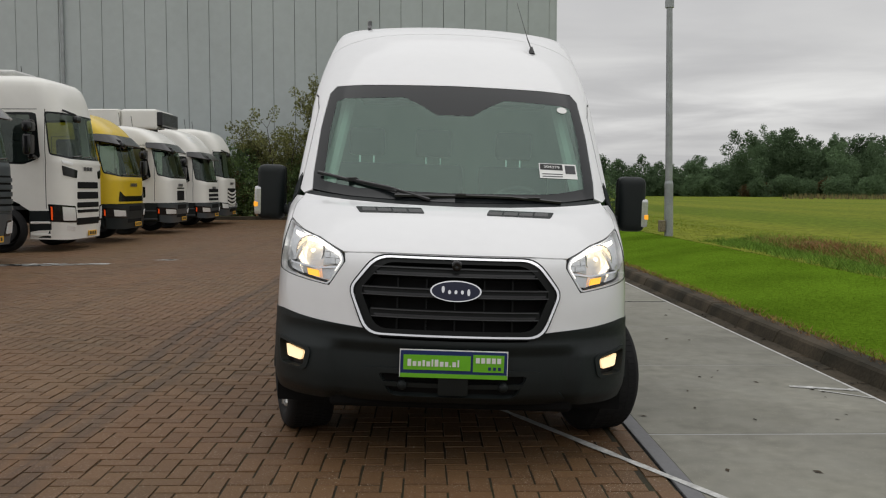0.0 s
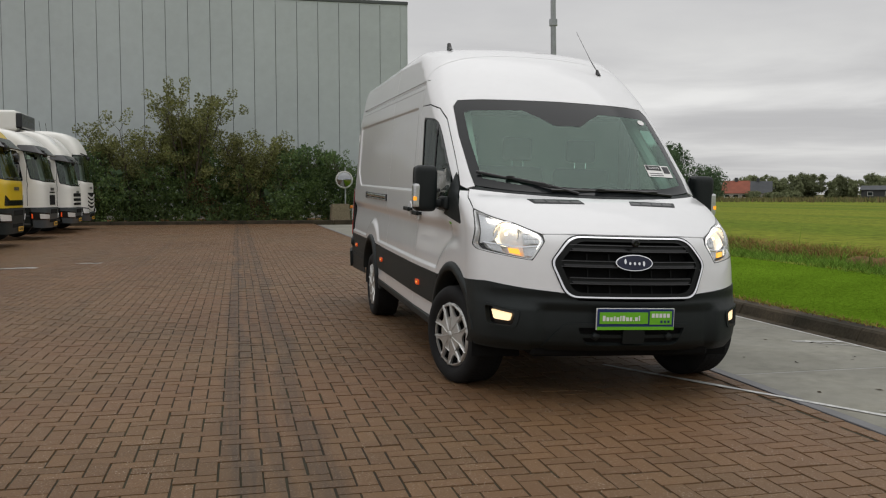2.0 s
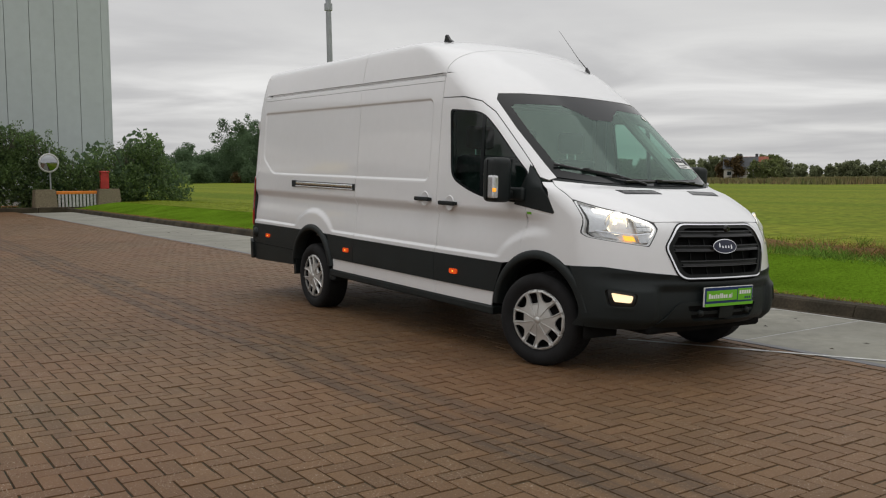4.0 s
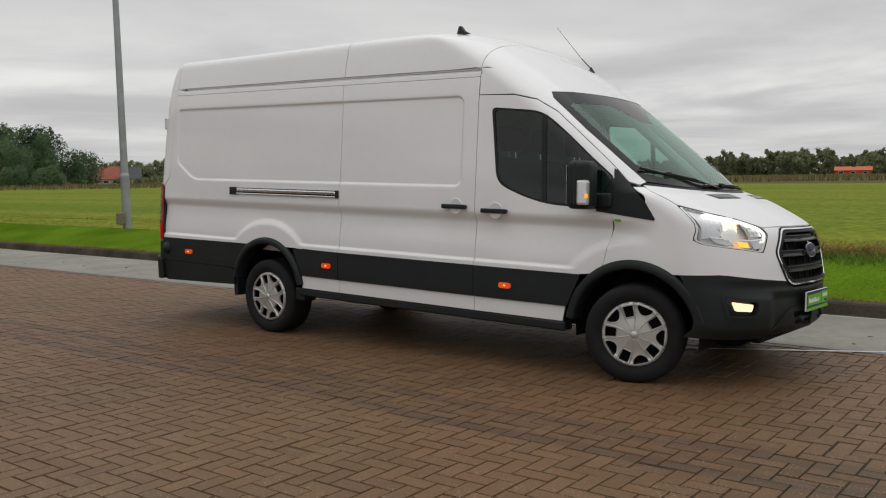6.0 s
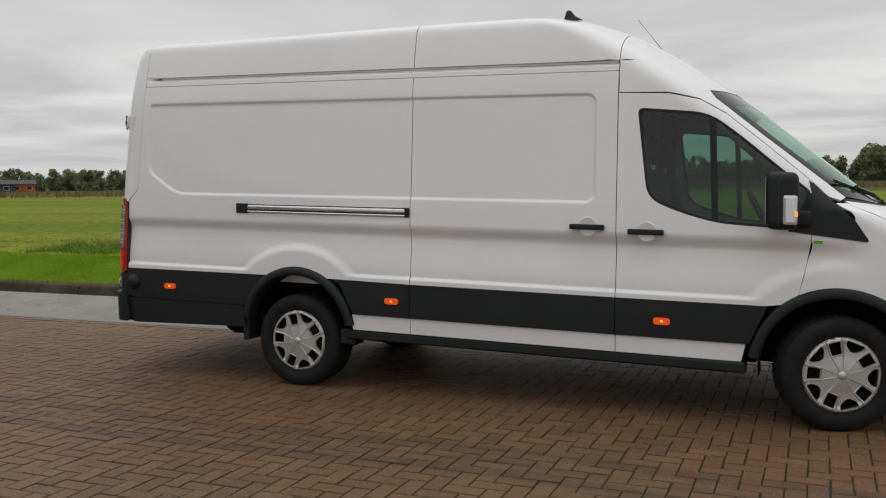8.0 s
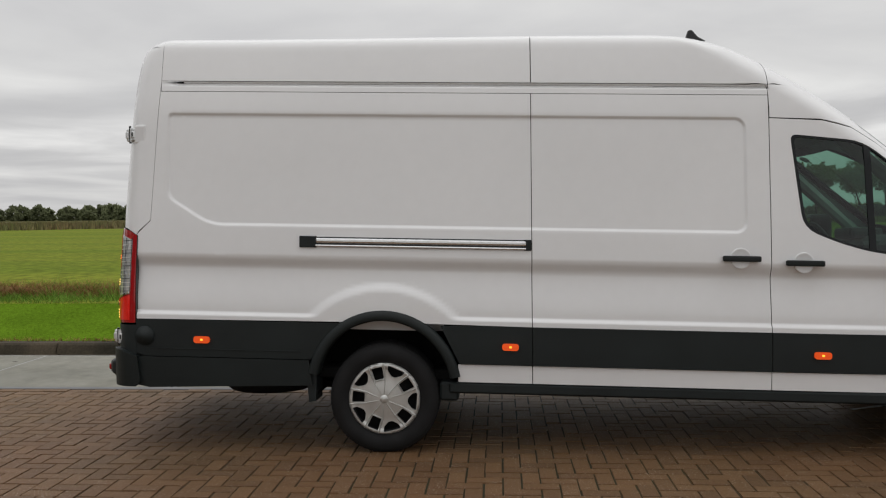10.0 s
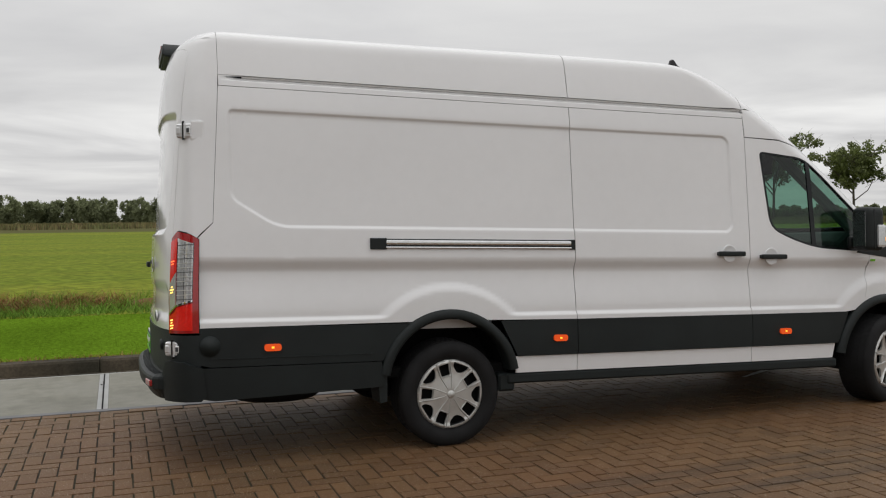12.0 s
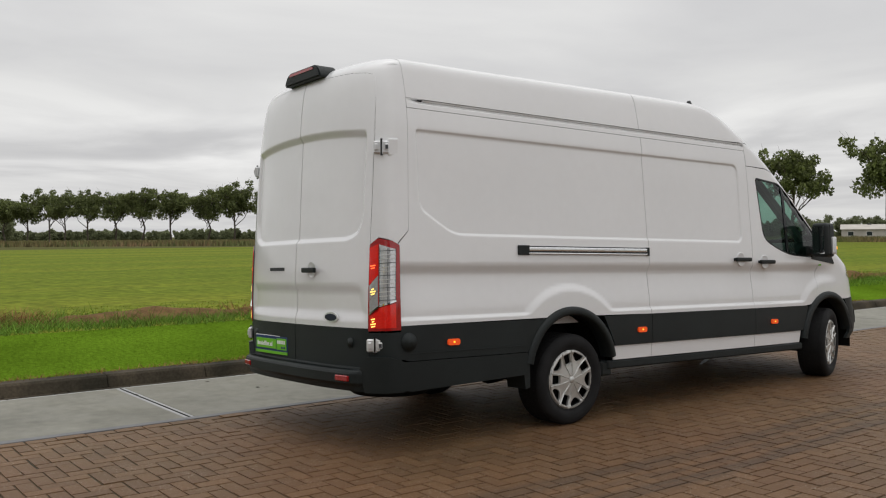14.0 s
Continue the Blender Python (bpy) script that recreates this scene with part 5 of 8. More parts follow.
for s in (-1, 1):
    head = [(s * 0.004, 2.446), (s * 0.30, 2.442), (s * 0.60, 2.428), (s * 0.735, 2.410), (s * 0.785, 2.396), (s * 0.809, 2.368), (s * 0.821, 2.325), (s * 0.836, 2.25), (s * 0.854, 2.0), (s * DOOR_EDGE, 1.60), (s * DOOR_EDGE, 1.10), (s * DOOR_EDGE, 0.684), (s * 0.004, 0.684)]
    rd = panel("rear_door", head, doors(), 0.022, 0.02, WHITE, van, label="white windowless rear door", xa=[s * (0.60 + 0.0125 * k) for k in range(20)], xb=[1.262 + 0.01 * k for k in range(22)] + [1.97 + 0.01 * k for k in range(10)], eps=0.002)
    panel("door_cladding", at_x([(s * 0.004, 0.408), (s * 0.004, 0.680), (s * DOOR_EDGE, 0.680), (s * 0.853, 0.408)]), rear(0.004), 0.06, 0.06, PLASTIC, rd, label="black plastic door foot")
    # corner post with the tail lamp's place left open
    post = [(uy(6.217 + 0.054 * k / 8, 2.2375 - 0.9045 * k / 8, s), 2.2375 - 0.9045 * k / 8) for k in range(9)] + [(uy(6.364, 1.240, s), 1.240), (ux(s * 0.972, 1.270), 1.270), (ux(s * 0.918, 1.285), 1.285), (ux(s * 0.8655, 1.241), 1.241)] + [(ux(s * edge_at(z), z), z) for z in np.linspace(1.30, 2.2375, 14)]
    panel("corner_post", post, rear(), 0.03, 0.05, WHITE, van, label="white rear corner post", eps=0.002)
    # tail lamp
    Q = lambda z, **k: corner_q(z, **k)
    OUT = [(Q(1.236, x=0.862), 1.236), (Q(1.280, x=0.915), 1.280), (Q(1.262, y=6.40), 1.262), (Q(1.232, y=6.350), 1.232), (Q(0.672, y=6.353), 0.672), (Q(0.664, x=0.858), 0.664)]
    tl = panel("tail_lamp", rounded(OUT, 0.5, 2), corner(s, 0.006), 4.0, 0.06, GLOSSBLACK, van, thick=0.03, label="tall red tail lamp, lit", eps=0.002)
    mid = Vector((sum(p[0] for p in OUT) / 6, sum(p[1] for p in OUT) / 6))
    lens = [tuple(mid + Vector(((p[0] - mid.x) * 0.965, (p[1] - mid.y) * 0.994))) for p in OUT]
    panel("red_lens", rounded(lens, 0.5, 2), corner(s, 0.011), 4.0, 0.06, REDLENS, tl, thick=0.012, label="red lamp lens", eps=0.002)
    qi, qm, qb, qo = Q(1.0, x=0.870), Q(1.0, x=0.925), Q(1.0, x=0.931), Q(1.0, y=6.392)

    def cell(name, pts, mat, label, out=0.014):
        panel(name, pts, corner(s, out), 4.0, 0.05, mat, tl, thick=0.006, label=label, eps=0.002)
    cell("upper_lens", [(qi, 0.970), (qm, 1.037), (qm, 1.240), (qi, 1.215)], REDON, "lit red lens")
    cell("indicator", [(qi, 0.870), (qm, 0.932), (qm, 1.033), (qi, 0.966)], CLEARLENS, "clear indicator lens with an amber bulb")
    cell("reverse_lens", [(qi, 0.785), (qm, 0.832), (qm, 0.928), (qi, 0.866)], CLEARLENS, "clear reversing lens")
    cell("lower_lens", [(qi, 0.685), (qo, 0.690), (qo, 0.850), (qb, 0.822), (qm, 0.800), (qi, 0.765)], REDON, "lit red lens")
    cell("clear_band", [(qb, 0.835), (qo, 0.872), (qo, 1.205), (qb, 1.238)], CLEARLENS, "clear ribbed lamp band")
    for k in range(13):
        z = 0.868 + 0.027 * k
        cell("rib", [(qb - 0.6, z), (qo + 0.6, z + 0.006), (qo + 0.6, z + 0.010), (qb - 0.6, z + 0.004)], SILVER if k % 3 else TRIM, "", 0.016)
    for q in (qb - 0.3, (qb + qo) / 2, qo + 0.8):
        cell("rib", [(q, 0.86), (q - 0.7, 0.86), (q - 0.7, 1.215), (q, 1.215)], TRIM, "", 0.0155)
    for z0, z1, mat in ((1.075, 1.105, REDGLOW), (0.905, 0.945, AMBERGLOW), (0.692, 0.755, AMBERGLOW)):
        k = 0
        while z0 + 0.016 * k < z1:
            z, w = z0 + 0.016 * k, (qi - qm) * (0.22 + 0.10 * math.sin(k * 2.1))
            qc = qi - (qi - qm) * 0.42
            cell("glowing_rib", [(qc + w, z), (qc - w, z + 0.006), (qc - w, z + 0.013), (qc + w, z + 0.007)], mat, "", 0.0155)
            k += 1
    # a bright edge where the clear band meets the lower lens
    cell("chrome_edge", [(qi, 0.772), (qb, 0.826), (qo, 0.862), (qo, 0.872), (qb, 0.838), (qi, 0.784)], CHROME, "", 0.019)
    # lower corner below the lamp, part of the bumper
    panel("bumper_corner", [(Q(0.655, x=0.866), 0.655), (Q(0.66, y=6.352), 0.66), (Q(0.47, y=6.352), 0.47), (Q(0.47, x=0.866), 0.47)], corner(s, 0.008), 4.0, 0.06, PLASTIC, van, label="black plastic corner cladding", eps=0.002)
    bc = panel("bumper_end", [(Q(0.46, x=0.86), 0.500), (Q(0.46, y=6.45), 0.500), (Q(0.46, y=6.36) - 3, 0.462), (-7, 0.300), (0, 0.268), (Q(0.3, x=0.84), 0.262), (Q(0.3, x=0.80), 0.41)], corner(s, 0.040), 4.0, 0.04, PLASTIC, van, thick=0.08, label="black bumper end", eps=0.002)
    for line in ([(s * 0.864, 0.42), (s * 0.864, 1.6), (s * 0.856, 2.0), (s * 0.838, 2.25), (s * 0.822, 2.326), (s * 0.810, 2.369), (s * 0.786, 2.397), (s * 0.735, 2.411), (s * 0.60, 2.429), (s * 0.30, 2.443), (0, 2.447)], [(0, 0.42), (0, 2.44)]):
        for a, b in zip(line, line[1:]):
            d = Vector(b) - Vector(a)
            n2 = Vector((-d.y, d.x)).normalized() * 0.0035
            panel("gap_seal", [tuple(Vector(a) - n2), tuple(Vector(b) - n2), tuple(Vector(b) + n2), tuple(Vector(a) + n2)], doors(-0.008), 0.1, 0.02, DARK, van, rim=False)
    line = [(uy(6.215, 2.236, s), 2.236), (uy(6.268, 1.33, s), 1.33)]
    n2 = Vector((0.009, 0))
    panel("gap_seal", [tuple(Vector(line[0]) - n2), tuple(Vector(line[1]) - n2), tuple(Vector(line[1]) + n2), tuple(Vector(line[0]) + n2)], rear(-0.008), 0.1, 0.1, DARK, van, rim=False)
    # hinges, upper and lower
    for z in (1.885, 0.575):
        q = stand(rear(0.0)(ux(s * 0.905, z), z))
        m = Matrix.Translation(q) @ Matrix.Rotation(radians(-s * 52), 4, "Z")
        bm = boxed(-0.055, 0.055, -0.012, 0.022, -0.042, 0.042, 0.008, m)
        rod(bm, m @ Vector((0.0, 0.018, -0.045)), m @ Vector((0.0, 0.018, 0.045)), 0.011, sides=10)
        box(bm, -0.05, -0.02, 0.0, 0.030, -0.022, 0.022, 0.005, m)
        box(bm, 0.02, 0.05, 0.0, 0.030, -0.022, 0.022, 0.005, m)
        part("door_hinge", bm, HINGE, van, "bright metal door hinge")
        part("hinge_pin", rods([(m @ Vector((0.0, 0.022, -0.056)), m @ Vector((0.0, 0.022, 0.056)))], 0.008, sides=8), GLOSSBLACK, van)
        part("hinge_slot", boxed(-0.046, -0.026, 0.028, 0.0315, -0.014, 0.014, 0.002, m), TRIM, van)
        if z > 1:
            b2 = boxed(-0.02, 0.06, -0.03, 0.004, -0.06, 0.06, 0.012, Matrix.Translation(stand(rear(0.0)(uy(6.33, z, s), z))) @ Matrix.Rotation(radians(-s * 80), 4, "Z"), 2)
            part("hinge_pad", b2, WHITE, van)
    part("parking_sensor", bodied(lathe([(0.0, 0.034), (0.012, 0.032), (0.016, 0.0)], 18, Matrix.Translation(rear(0.0)(ux(s * 0.70, 0.585), 0.585)) @ Matrix.Rotation(radians(90), 4, "Z"))), PLASTIC, van, smooth=True)

# top of the tail: header above the doors and the end of the roof
hd = [(uy(6.217, 2.2375, -1), 2.2375)] + at_x(dense([(-0.8405, 2.2375), (-0.8235, 2.326), (-0.8115, 2.3695), (-0.787, 2.3985), (-0.736, 2.4125), (-0.60, 2.4305), (-0.30, 2.4445), (0, 2.4485), (0.30, 2.4445), (0.60, 2.4305), (0.736, 2.4125), (0.787, 2.3985), (0.8115, 2.3695), (0.8235, 2.326), (0.8405, 2.2375)])) + [(uy(6.217, z, 1), z) for z in (2.2375, 2.28, 2.32, 2.36, 2.40, 2.44)]
hd += [(u, 2.462) for u in np.linspace(uy(6.217, 2.462, 1), uy(6.217, 2.462, -1), 41)] + [(uy(6.217, z, -1), z) for z in (2.44, 2.40, 2.36, 2.32, 2.28)]
panel("roof_header", hd, rear(), 0.03, 0.02, WHITE, van, label="white header above the rear doors", eps=0.002, rim=False)
tail_edge = [(x, rear()(ux(x, 2.462 + drop(6.5, 2.462)), 2.462).y) for x in np.linspace(0.868, -0.868, 57)]
tail_edge = [p for p in tail_edge if p[1] > 6.222]
panel("roof_tail", [(-reach(6.217, 2.462), 6.217), (reach(6.217, 2.462), 6.217)] + tail_edge, roof, 0.05, 0.03, WHITE, van, label="white roof end", eps=0.002, rim=False, xa=edge_x[:7] + [-e for e in edge_x[:7]])
panel("header_seal", [(u, 2.478) for u in np.linspace(-0.98, 0.98, 30)] + [(u, 2.445) for u in np.linspace(0.98, -0.98, 30)], rear(-0.005), 0.05, 0.012, WHITE, van, rim=False)
# step bumper swept round the tail
bm = bmesh.new()
rings = []
for x in list(np.linspace(-0.86, 0.86, 45)):
    end = smooth01(0.86, 0.80, abs(x))
    y = rear(0.0)(ux(x, 0.4), 0.4).y
    prof = [(-0.06, 0.425), (0.006, 0.425), (0.010, 0.412), (0.050 * end + 0.012, 0.408), (0.064 * end + 0.016, 0.398), (0.068 * end + 0.018, 0.385), (0.066 * end + 0.018, 0.325), (0.040 * end + 0.014, 0.300), (0.030 * end + 0.012, 0.268), (-0.06, 0.262)]
    rings.append([bm.verts.new(stand((x, y + o, z))) for o, z in prof])
for p, q in zip(rings, rings[1:]):
    for i in range(9):
        bm.faces.new((p[i], p[i + 1], q[i + 1], q[i]))
bm.faces.new(rings[0])
bm.faces.new(rings[-1])
bmesh.ops.recalc_face_normals(bm, faces=bm.faces[:])
rbp = part("rear_bumper", bm, PLASTIC, van, "black plastic step bumper")
for k in range(-24, 25):
    y = rear(0.0)(ux(0.03 * k, 0.41), 0.41).y
    part("tread_rib", bodied(boxed(0.03 * k - 0.007, 0.03 * k + 0.007, y + 0.012, y + 0.056, 0.405, 0.4135)), PLASTIC, rbp)
for s in (-1, 1):
    yr = rear(0.0)(ux(0.70, 0.36), 0.36).y
    part("reflector", bodied(boxed(-0.065, 0.065, -0.02, 0.012, 0.336, 0.374, 0.005, Matrix.Translation((s * 0.71, yr + 0.083, 0)) @ Matrix.Rotation(radians(-s * 9), 4, "Z"))), REDLENS, rbp, "red bumper reflector")


# things on the doors
def on_tail(x, z, out=0.0):
    return Matrix.Translation(stand(doors(out)(x, z))) @ bodyrot @ Matrix.Rotation(math.pi, 4, "Z")


hm = on_tail(-0.245, 1.075)
part("handle", boxed(-0.090, 0.090, -0.045, -0.022, -0.020, 0.016, 0.009, hm, 2), PLASTIC, van, "black rear door handle")
part("handle_dish", lathe([(0.0, 0.0), (0.001, 0.045), (0.006, 0.055)], 20, hm @ Matrix.Translation((0, -0.004, 0)) @ Matrix.Rotation(radians(-90), 4, "Z")), WHITE, van, smooth=True)
part("tail_badge", prism(oval(0, 0, 0.090, 0.036), 0.008, "y", m=on_tail(-0.489, 0.748, 0.010)), HINGE, van, "small oval maker's badge")
part("tail_badge_face", prism(oval(0, 0, 0.076, 0.024), 0.008, "y", m=on_tail(-0.489, 0.748, 0.013)), BADGE, van)
for k in range(7):
    w = 0.026
    part("letter_bar", boxed(-w / 2, w / 2, -0.005, 0, -0.012, 0.012, 0, on_tail(0.30 + 0.036 * (3 - k), 1.082)), TRIM, van)
show_plate(on_tail(0.385, 0.512, 0.012), "rear_plate", "blue and green dealer plate on the rear door")
pod = prism(rounded([(-0.27, -0.030), (0.27, -0.030), (0.25, 0.020), (0.20, 0.068), (-0.20, 0.068), (-0.25, 0.020)], 0.03, 3), 0.17, "y", m=Matrix.Translation(stand((0.0, 6.335, 2.490))) @ bodyrot)
bmesh.ops.bevel(pod, geom=[e for e in pod.edges if e.calc_face_angle(0) > 0.9], offset=0.012, segments=2, affect="EDGES")
part("brake_light_pod", pod, PLASTIC, van, "black high brake light and camera pod")
part("high_brake_light", prism(rounded([(-0.18, 0.036), (0.18, 0.036), (0.17, 0.056), (-0.17, 0.056)], 0.006, 2), 0.006, "y", m=Matrix.Translation(stand((0.0, 6.503, 2.490))) @ bodyrot), REDLENS, van)

# ---- wheels, in the place's own frame ----
def wheel_parts(name, x, y, sign, steer, label):
    """A tyre with tread blocks and a silver plastic cover of five paddles with windows."""
    wh = new(name)
    wh.parent = van
    wh["label"] = label
    wh.matrix_basis = Matrix.Translation((x, y, 0.345)) @ Matrix.Rotation(radians(steer), 4, "Z") @ (Matrix.Identity(4) if sign < 0 else Matrix.Rotation(math.pi, 4, "Z"))
    R = 0.346
    part("tyre", lathe([(0.0, 0.20), (-0.004, 0.232), (-0.022, 0.250), (-0.030, 0.285), (-0.024, 0.318), (-0.008, R - 0.008), (0.012, R), (0.205, R), (0.228, R - 0.012), (0.24, 0.30), (0.232, 0.24), (0.20, 0.21)], 56), RUBBER, wh, smooth=True)
    bm = bmesh.new()
    for k in range(64):
        a = 2 * math.pi * k / 64
        for j, xx in enumerate((0.010, 0.062, 0.115, 0.168)):
            m = Matrix.Rotation(a + 0.045 * (j % 2), 4, "X")
            box(bm, xx, xx + 0.046, -0.013, 0.013, R - 0.004, R + 0.002, 0, m)
    part("tread", bm, RUBBER, wh)
    part("rim", lathe([(0.02, 0.0), (0.022, 0.12), (0.04, 0.17), (0.05, 0.228)], 40), DARK, wh, smooth=True)
    # cover: a dished disc with windows, a wide ring and raised ridges
    def dish(y, z):
        r = math.hypot(y, z)
        return Vector((-0.022 + 0.010 * smooth01(0.03, 0.15, r) - 0.006 * smooth01(0.185, 0.208, r) + 0.020 * smooth01(0.218, 0.232, r), y, z))

    def radial(k, pts, n=10, turn=0.0):
        t = 2 * math.pi * (k + turn) / n
        return [(r * math.cos(t) - w * math.sin(t), r * math.sin(t) + w * math.cos(t)) for r, w in pts]
    holes = [rounded(radial(k, [(0.126, -0.030), (0.203, -0.036), (0.203, 0.036), (0.126, 0.030)], 5, 0.06), 0.008, 3) for k in range(5)]
    holes += [rounded(radial(k, [(0.148, -0.014), (0.176, -0.049), (0.207, -0.058), (0.207, 0.058), (0.176, 0.049), (0.148, 0.014)], 5, 0.56), 0.010, 2) for k in range(5)]
    disc = [(0.2325 * math.cos(2 * math.pi * k / 60), 0.2325 * math.sin(2 * math.pi * k / 60)) for k in range(60)]
    near = dict(place=Vector, core=Vector((1, 0, 0)), eps=0.002)
    cv = panel("wheel_cover", disc, dish, 0.012, 0.012, SILVER, wh, holes=holes, thick=0.016, label="silver plastic wheel cover with five ridged paddles", **near)
    part("cap", lathe([(-0.032, 0.0), (-0.031, 0.020), (-0.026, 0.026), (-0.018, 0.027)], 24), SILVER, cv, smooth=True)

    def ridge(name, k, a, b, width, tall, turn=0.06):
        """A roof-shaped rib on the dish between two (radius, offset) stations of the k-th paddle."""
        t = 2 * math.pi * (k + turn) / 5
        a, b = Vector(a), Vector(b)
        n = Vector((a.y - b.y, b.x - a.x)).normalized()
        bm = bmesh.new()
        rows = []
        for f, grow in ((0.0, 0.6), (0.5, 1.0), (1.0, 1.0)):
            row = []
            for off, up in ((-width * grow, -0.001), (0.0, tall * grow), (width * grow, -0.001)):
                q = a.lerp(b, f) + n * off
                p = dish(q.x * math.cos(t) - q.y * math.sin(t), q.x * math.sin(t) + q.y * math.cos(t))
                row.append(bm.verts.new(p - Vector((up, 0, 0))))
            rows.append(row)
        for p, q in zip(rows, rows[1:]):
            for i in range(2):
                bm.faces.new((p[i], p[i + 1], q[i + 1], q[i]))
        bm.faces.new(rows[0])
        bm.faces.new(rows[-1][::-1])
        bmesh.ops.recalc_face_normals(bm, faces=bm.faces[:])
        part(name, bm, SILVER, cv)
    for k in range(5):
        for s in (-1, 1):
            ridge("ridge", k, (0.034, s * 0.010), (0.120, s * 0.036), 0.0040, 0.0075)
            ridge("prong", k, (0.116, s * 0.036), (0.217, s * 0.049), 0.0068, 0.0120)
        ridge("window_lip", k, (0.121, -0.036), (0.121, 0.036), 0.0045, 0.0085)
    return wh


wheel_parts("front_wheel", -0.955, 1.02, -1, 17, "black tyre with silver wheel cover, turned out")
wheel_parts("front_wheel", 0.955, 1.02, 1, 17, "black tyre with silver wheel cover, turned in")
wheel_parts("rear_wheel", -0.965, 4.77, -1, 0, "black tyre with silver wheel cover")
wheel_parts("rear_wheel", 0.965, 4.77, 1, 0, "black tyre with silver wheel cover")

# underbody
part("floor_pan", bodied(boxed(-0.86, 0.86, 1.50, 6.45, 0.33, 0.40, 0.01)), DARK, van, "dark steel floor pan")
part("engine_tray", bodied(boxed(-0.62, 0.62, 0.25, 1.62, 0.30, 0.40, 0.02)), DARK, van)
part("inner_wall", bodied(boxed(-0.58, 0.58, 0.40, 1.62, 0.38, 1.0, 0.02)), DARK, van)
part("inner_wall", bodied(boxed(-0.60, 0.60, 4.2, 5.4, 0.38, 0.80, 0.02)), DARK, van)
part("axle", rods([((-0.75, 4.77, 0.345), (0.75, 4.77, 0.345))], 0.06, sides=12), DARK, van)
part("differential", lathe([(-0.16, 0.03), (-0.13, 0.12), (0.0, 0.16), (0.13, 0.12), (0.16, 0.03)], 18, Matrix.Translation((0, 4.75, 0.345))), DARK, van, smooth=True)
part("exhaust", rods([((-0.35, 1.6, 0.30), (-0.42, 4.4, 0.32)), ((-0.42, 4.4, 0.32), (-0.45, 5.9, 0.38))], 0.04, sides=10), DARK, van)
part("silencer", rods([((-0.38, 2.3, 0.345), (-0.40, 3.2, 0.345))], 0.10, sides=14), DARK, van)
part("fuel_tank", bodied(boxed(0.15, 0.72, 1.9, 3.1, 0.26, 0.36, 0.04)), DARK, van)
part("spare_wheel", lathe([(-0.10, 0.18), (-0.11, 0.30), (-0.08, 0.34), (0.08, 0.34), (0.11, 0.30), (0.10, 0.18), (0.0, 0.12)], 32, Matrix.Translation((0.05, 5.75, 0.34)) @ Matrix.Rotation(radians(90), 4, "Y")), RUBBER, van, smooth=True)
for s in (-1, 1):
    part("inner_arch", bodied(boxed(min(s * 0.80, s * 0.82), max(s * 0.80, s * 0.82), 4.40, 5.14, 0.645, 0.80)), WHITE, van, "pale inner wing above the wheel")
    part("leaf_spring", rods([((s * 0.62, 4.0, 0.42), (s * 0.62, 4.77, 0.30)), ((s * 0.62, 4.77, 0.30), (s * 0.62, 5.5, 0.44))], 0.03, sides=6), DARK, van)
    part("mud_flap", bodied(prism([(5.20, 0.44), (5.27, 0.40), (5.250, 0.19), (5.205, 0.20)], 0.20 * -s, "x", 0.0, Matrix.Translation((s * 0.985, 0, 0)))), PLASTIC, van, "black rubber mud flap")
    part("sill_bracket", bodied(boxed(min(s * 0.80, s * 0.97), max(s * 0.80, s * 0.97), 4.30, 4.42, 0.22, 0.34, 0.015)), PLASTIC, van)


# ---- mirrors ----
def door_mirror(s):
    mr = part("door_mirror", boxed(-0.082, 0.082, -0.115, 0.065, -0.170, 0.170, 0.052, Matrix.Translation(stand((s * 1.118, 1.385, 1.342))) @ bodyrot, 4), PLASTIC, van, "black door mirror with lit indicator", smooth=True)
    base = Matrix.Translation(stand((s * 1.118, 1.385, 1.342))) @ bodyrot
    part("mirror_glass", boxed(-0.062, 0.062, 0.0655, 0.0665, -0.135, 0.135, 0.0, base), CHROME, mr)
    part("mirror_seam", boxed(-0.0835, 0.0835, -0.01, -0.004, -0.150, 0.150, 0.0, base), GLOSSBLACK, mr)
    part("indicator", boxed(min(s * 0.040, s * 0.098), max(s * 0.040, s * 0.098), -0.112, -0.03, -0.140, 0.035, 0.018, base, 2), CLEARLENS, mr, "clear indicator lens")
    part("indicator_bulb", boxed(min(s * 0.070, s * 0.0990), max(s * 0.070, s * 0.0990), -0.1130, -0.094, -0.092, -0.060, 0.006, base, 2), AMBERDIM, mr, "amber bulb")
    part("arm", bodied(boxed(min(s * 0.93, s * 1.06), max(s * 0.93, s * 1.06), 1.31, 1.40, 1.205, 1.265, 0.02, None, 2)), PLASTIC, mr, smooth=True)
    part("arm_foot", bodied(boxed(min(s * 0.955, s * 1.0), max(s * 0.955, s * 0.988), 1.20, 1.42, 1.19, 1.29, 0.02, None, 2)), PLASTIC, mr, smooth=True)


door_mirror(-1)
door_mirror(1)

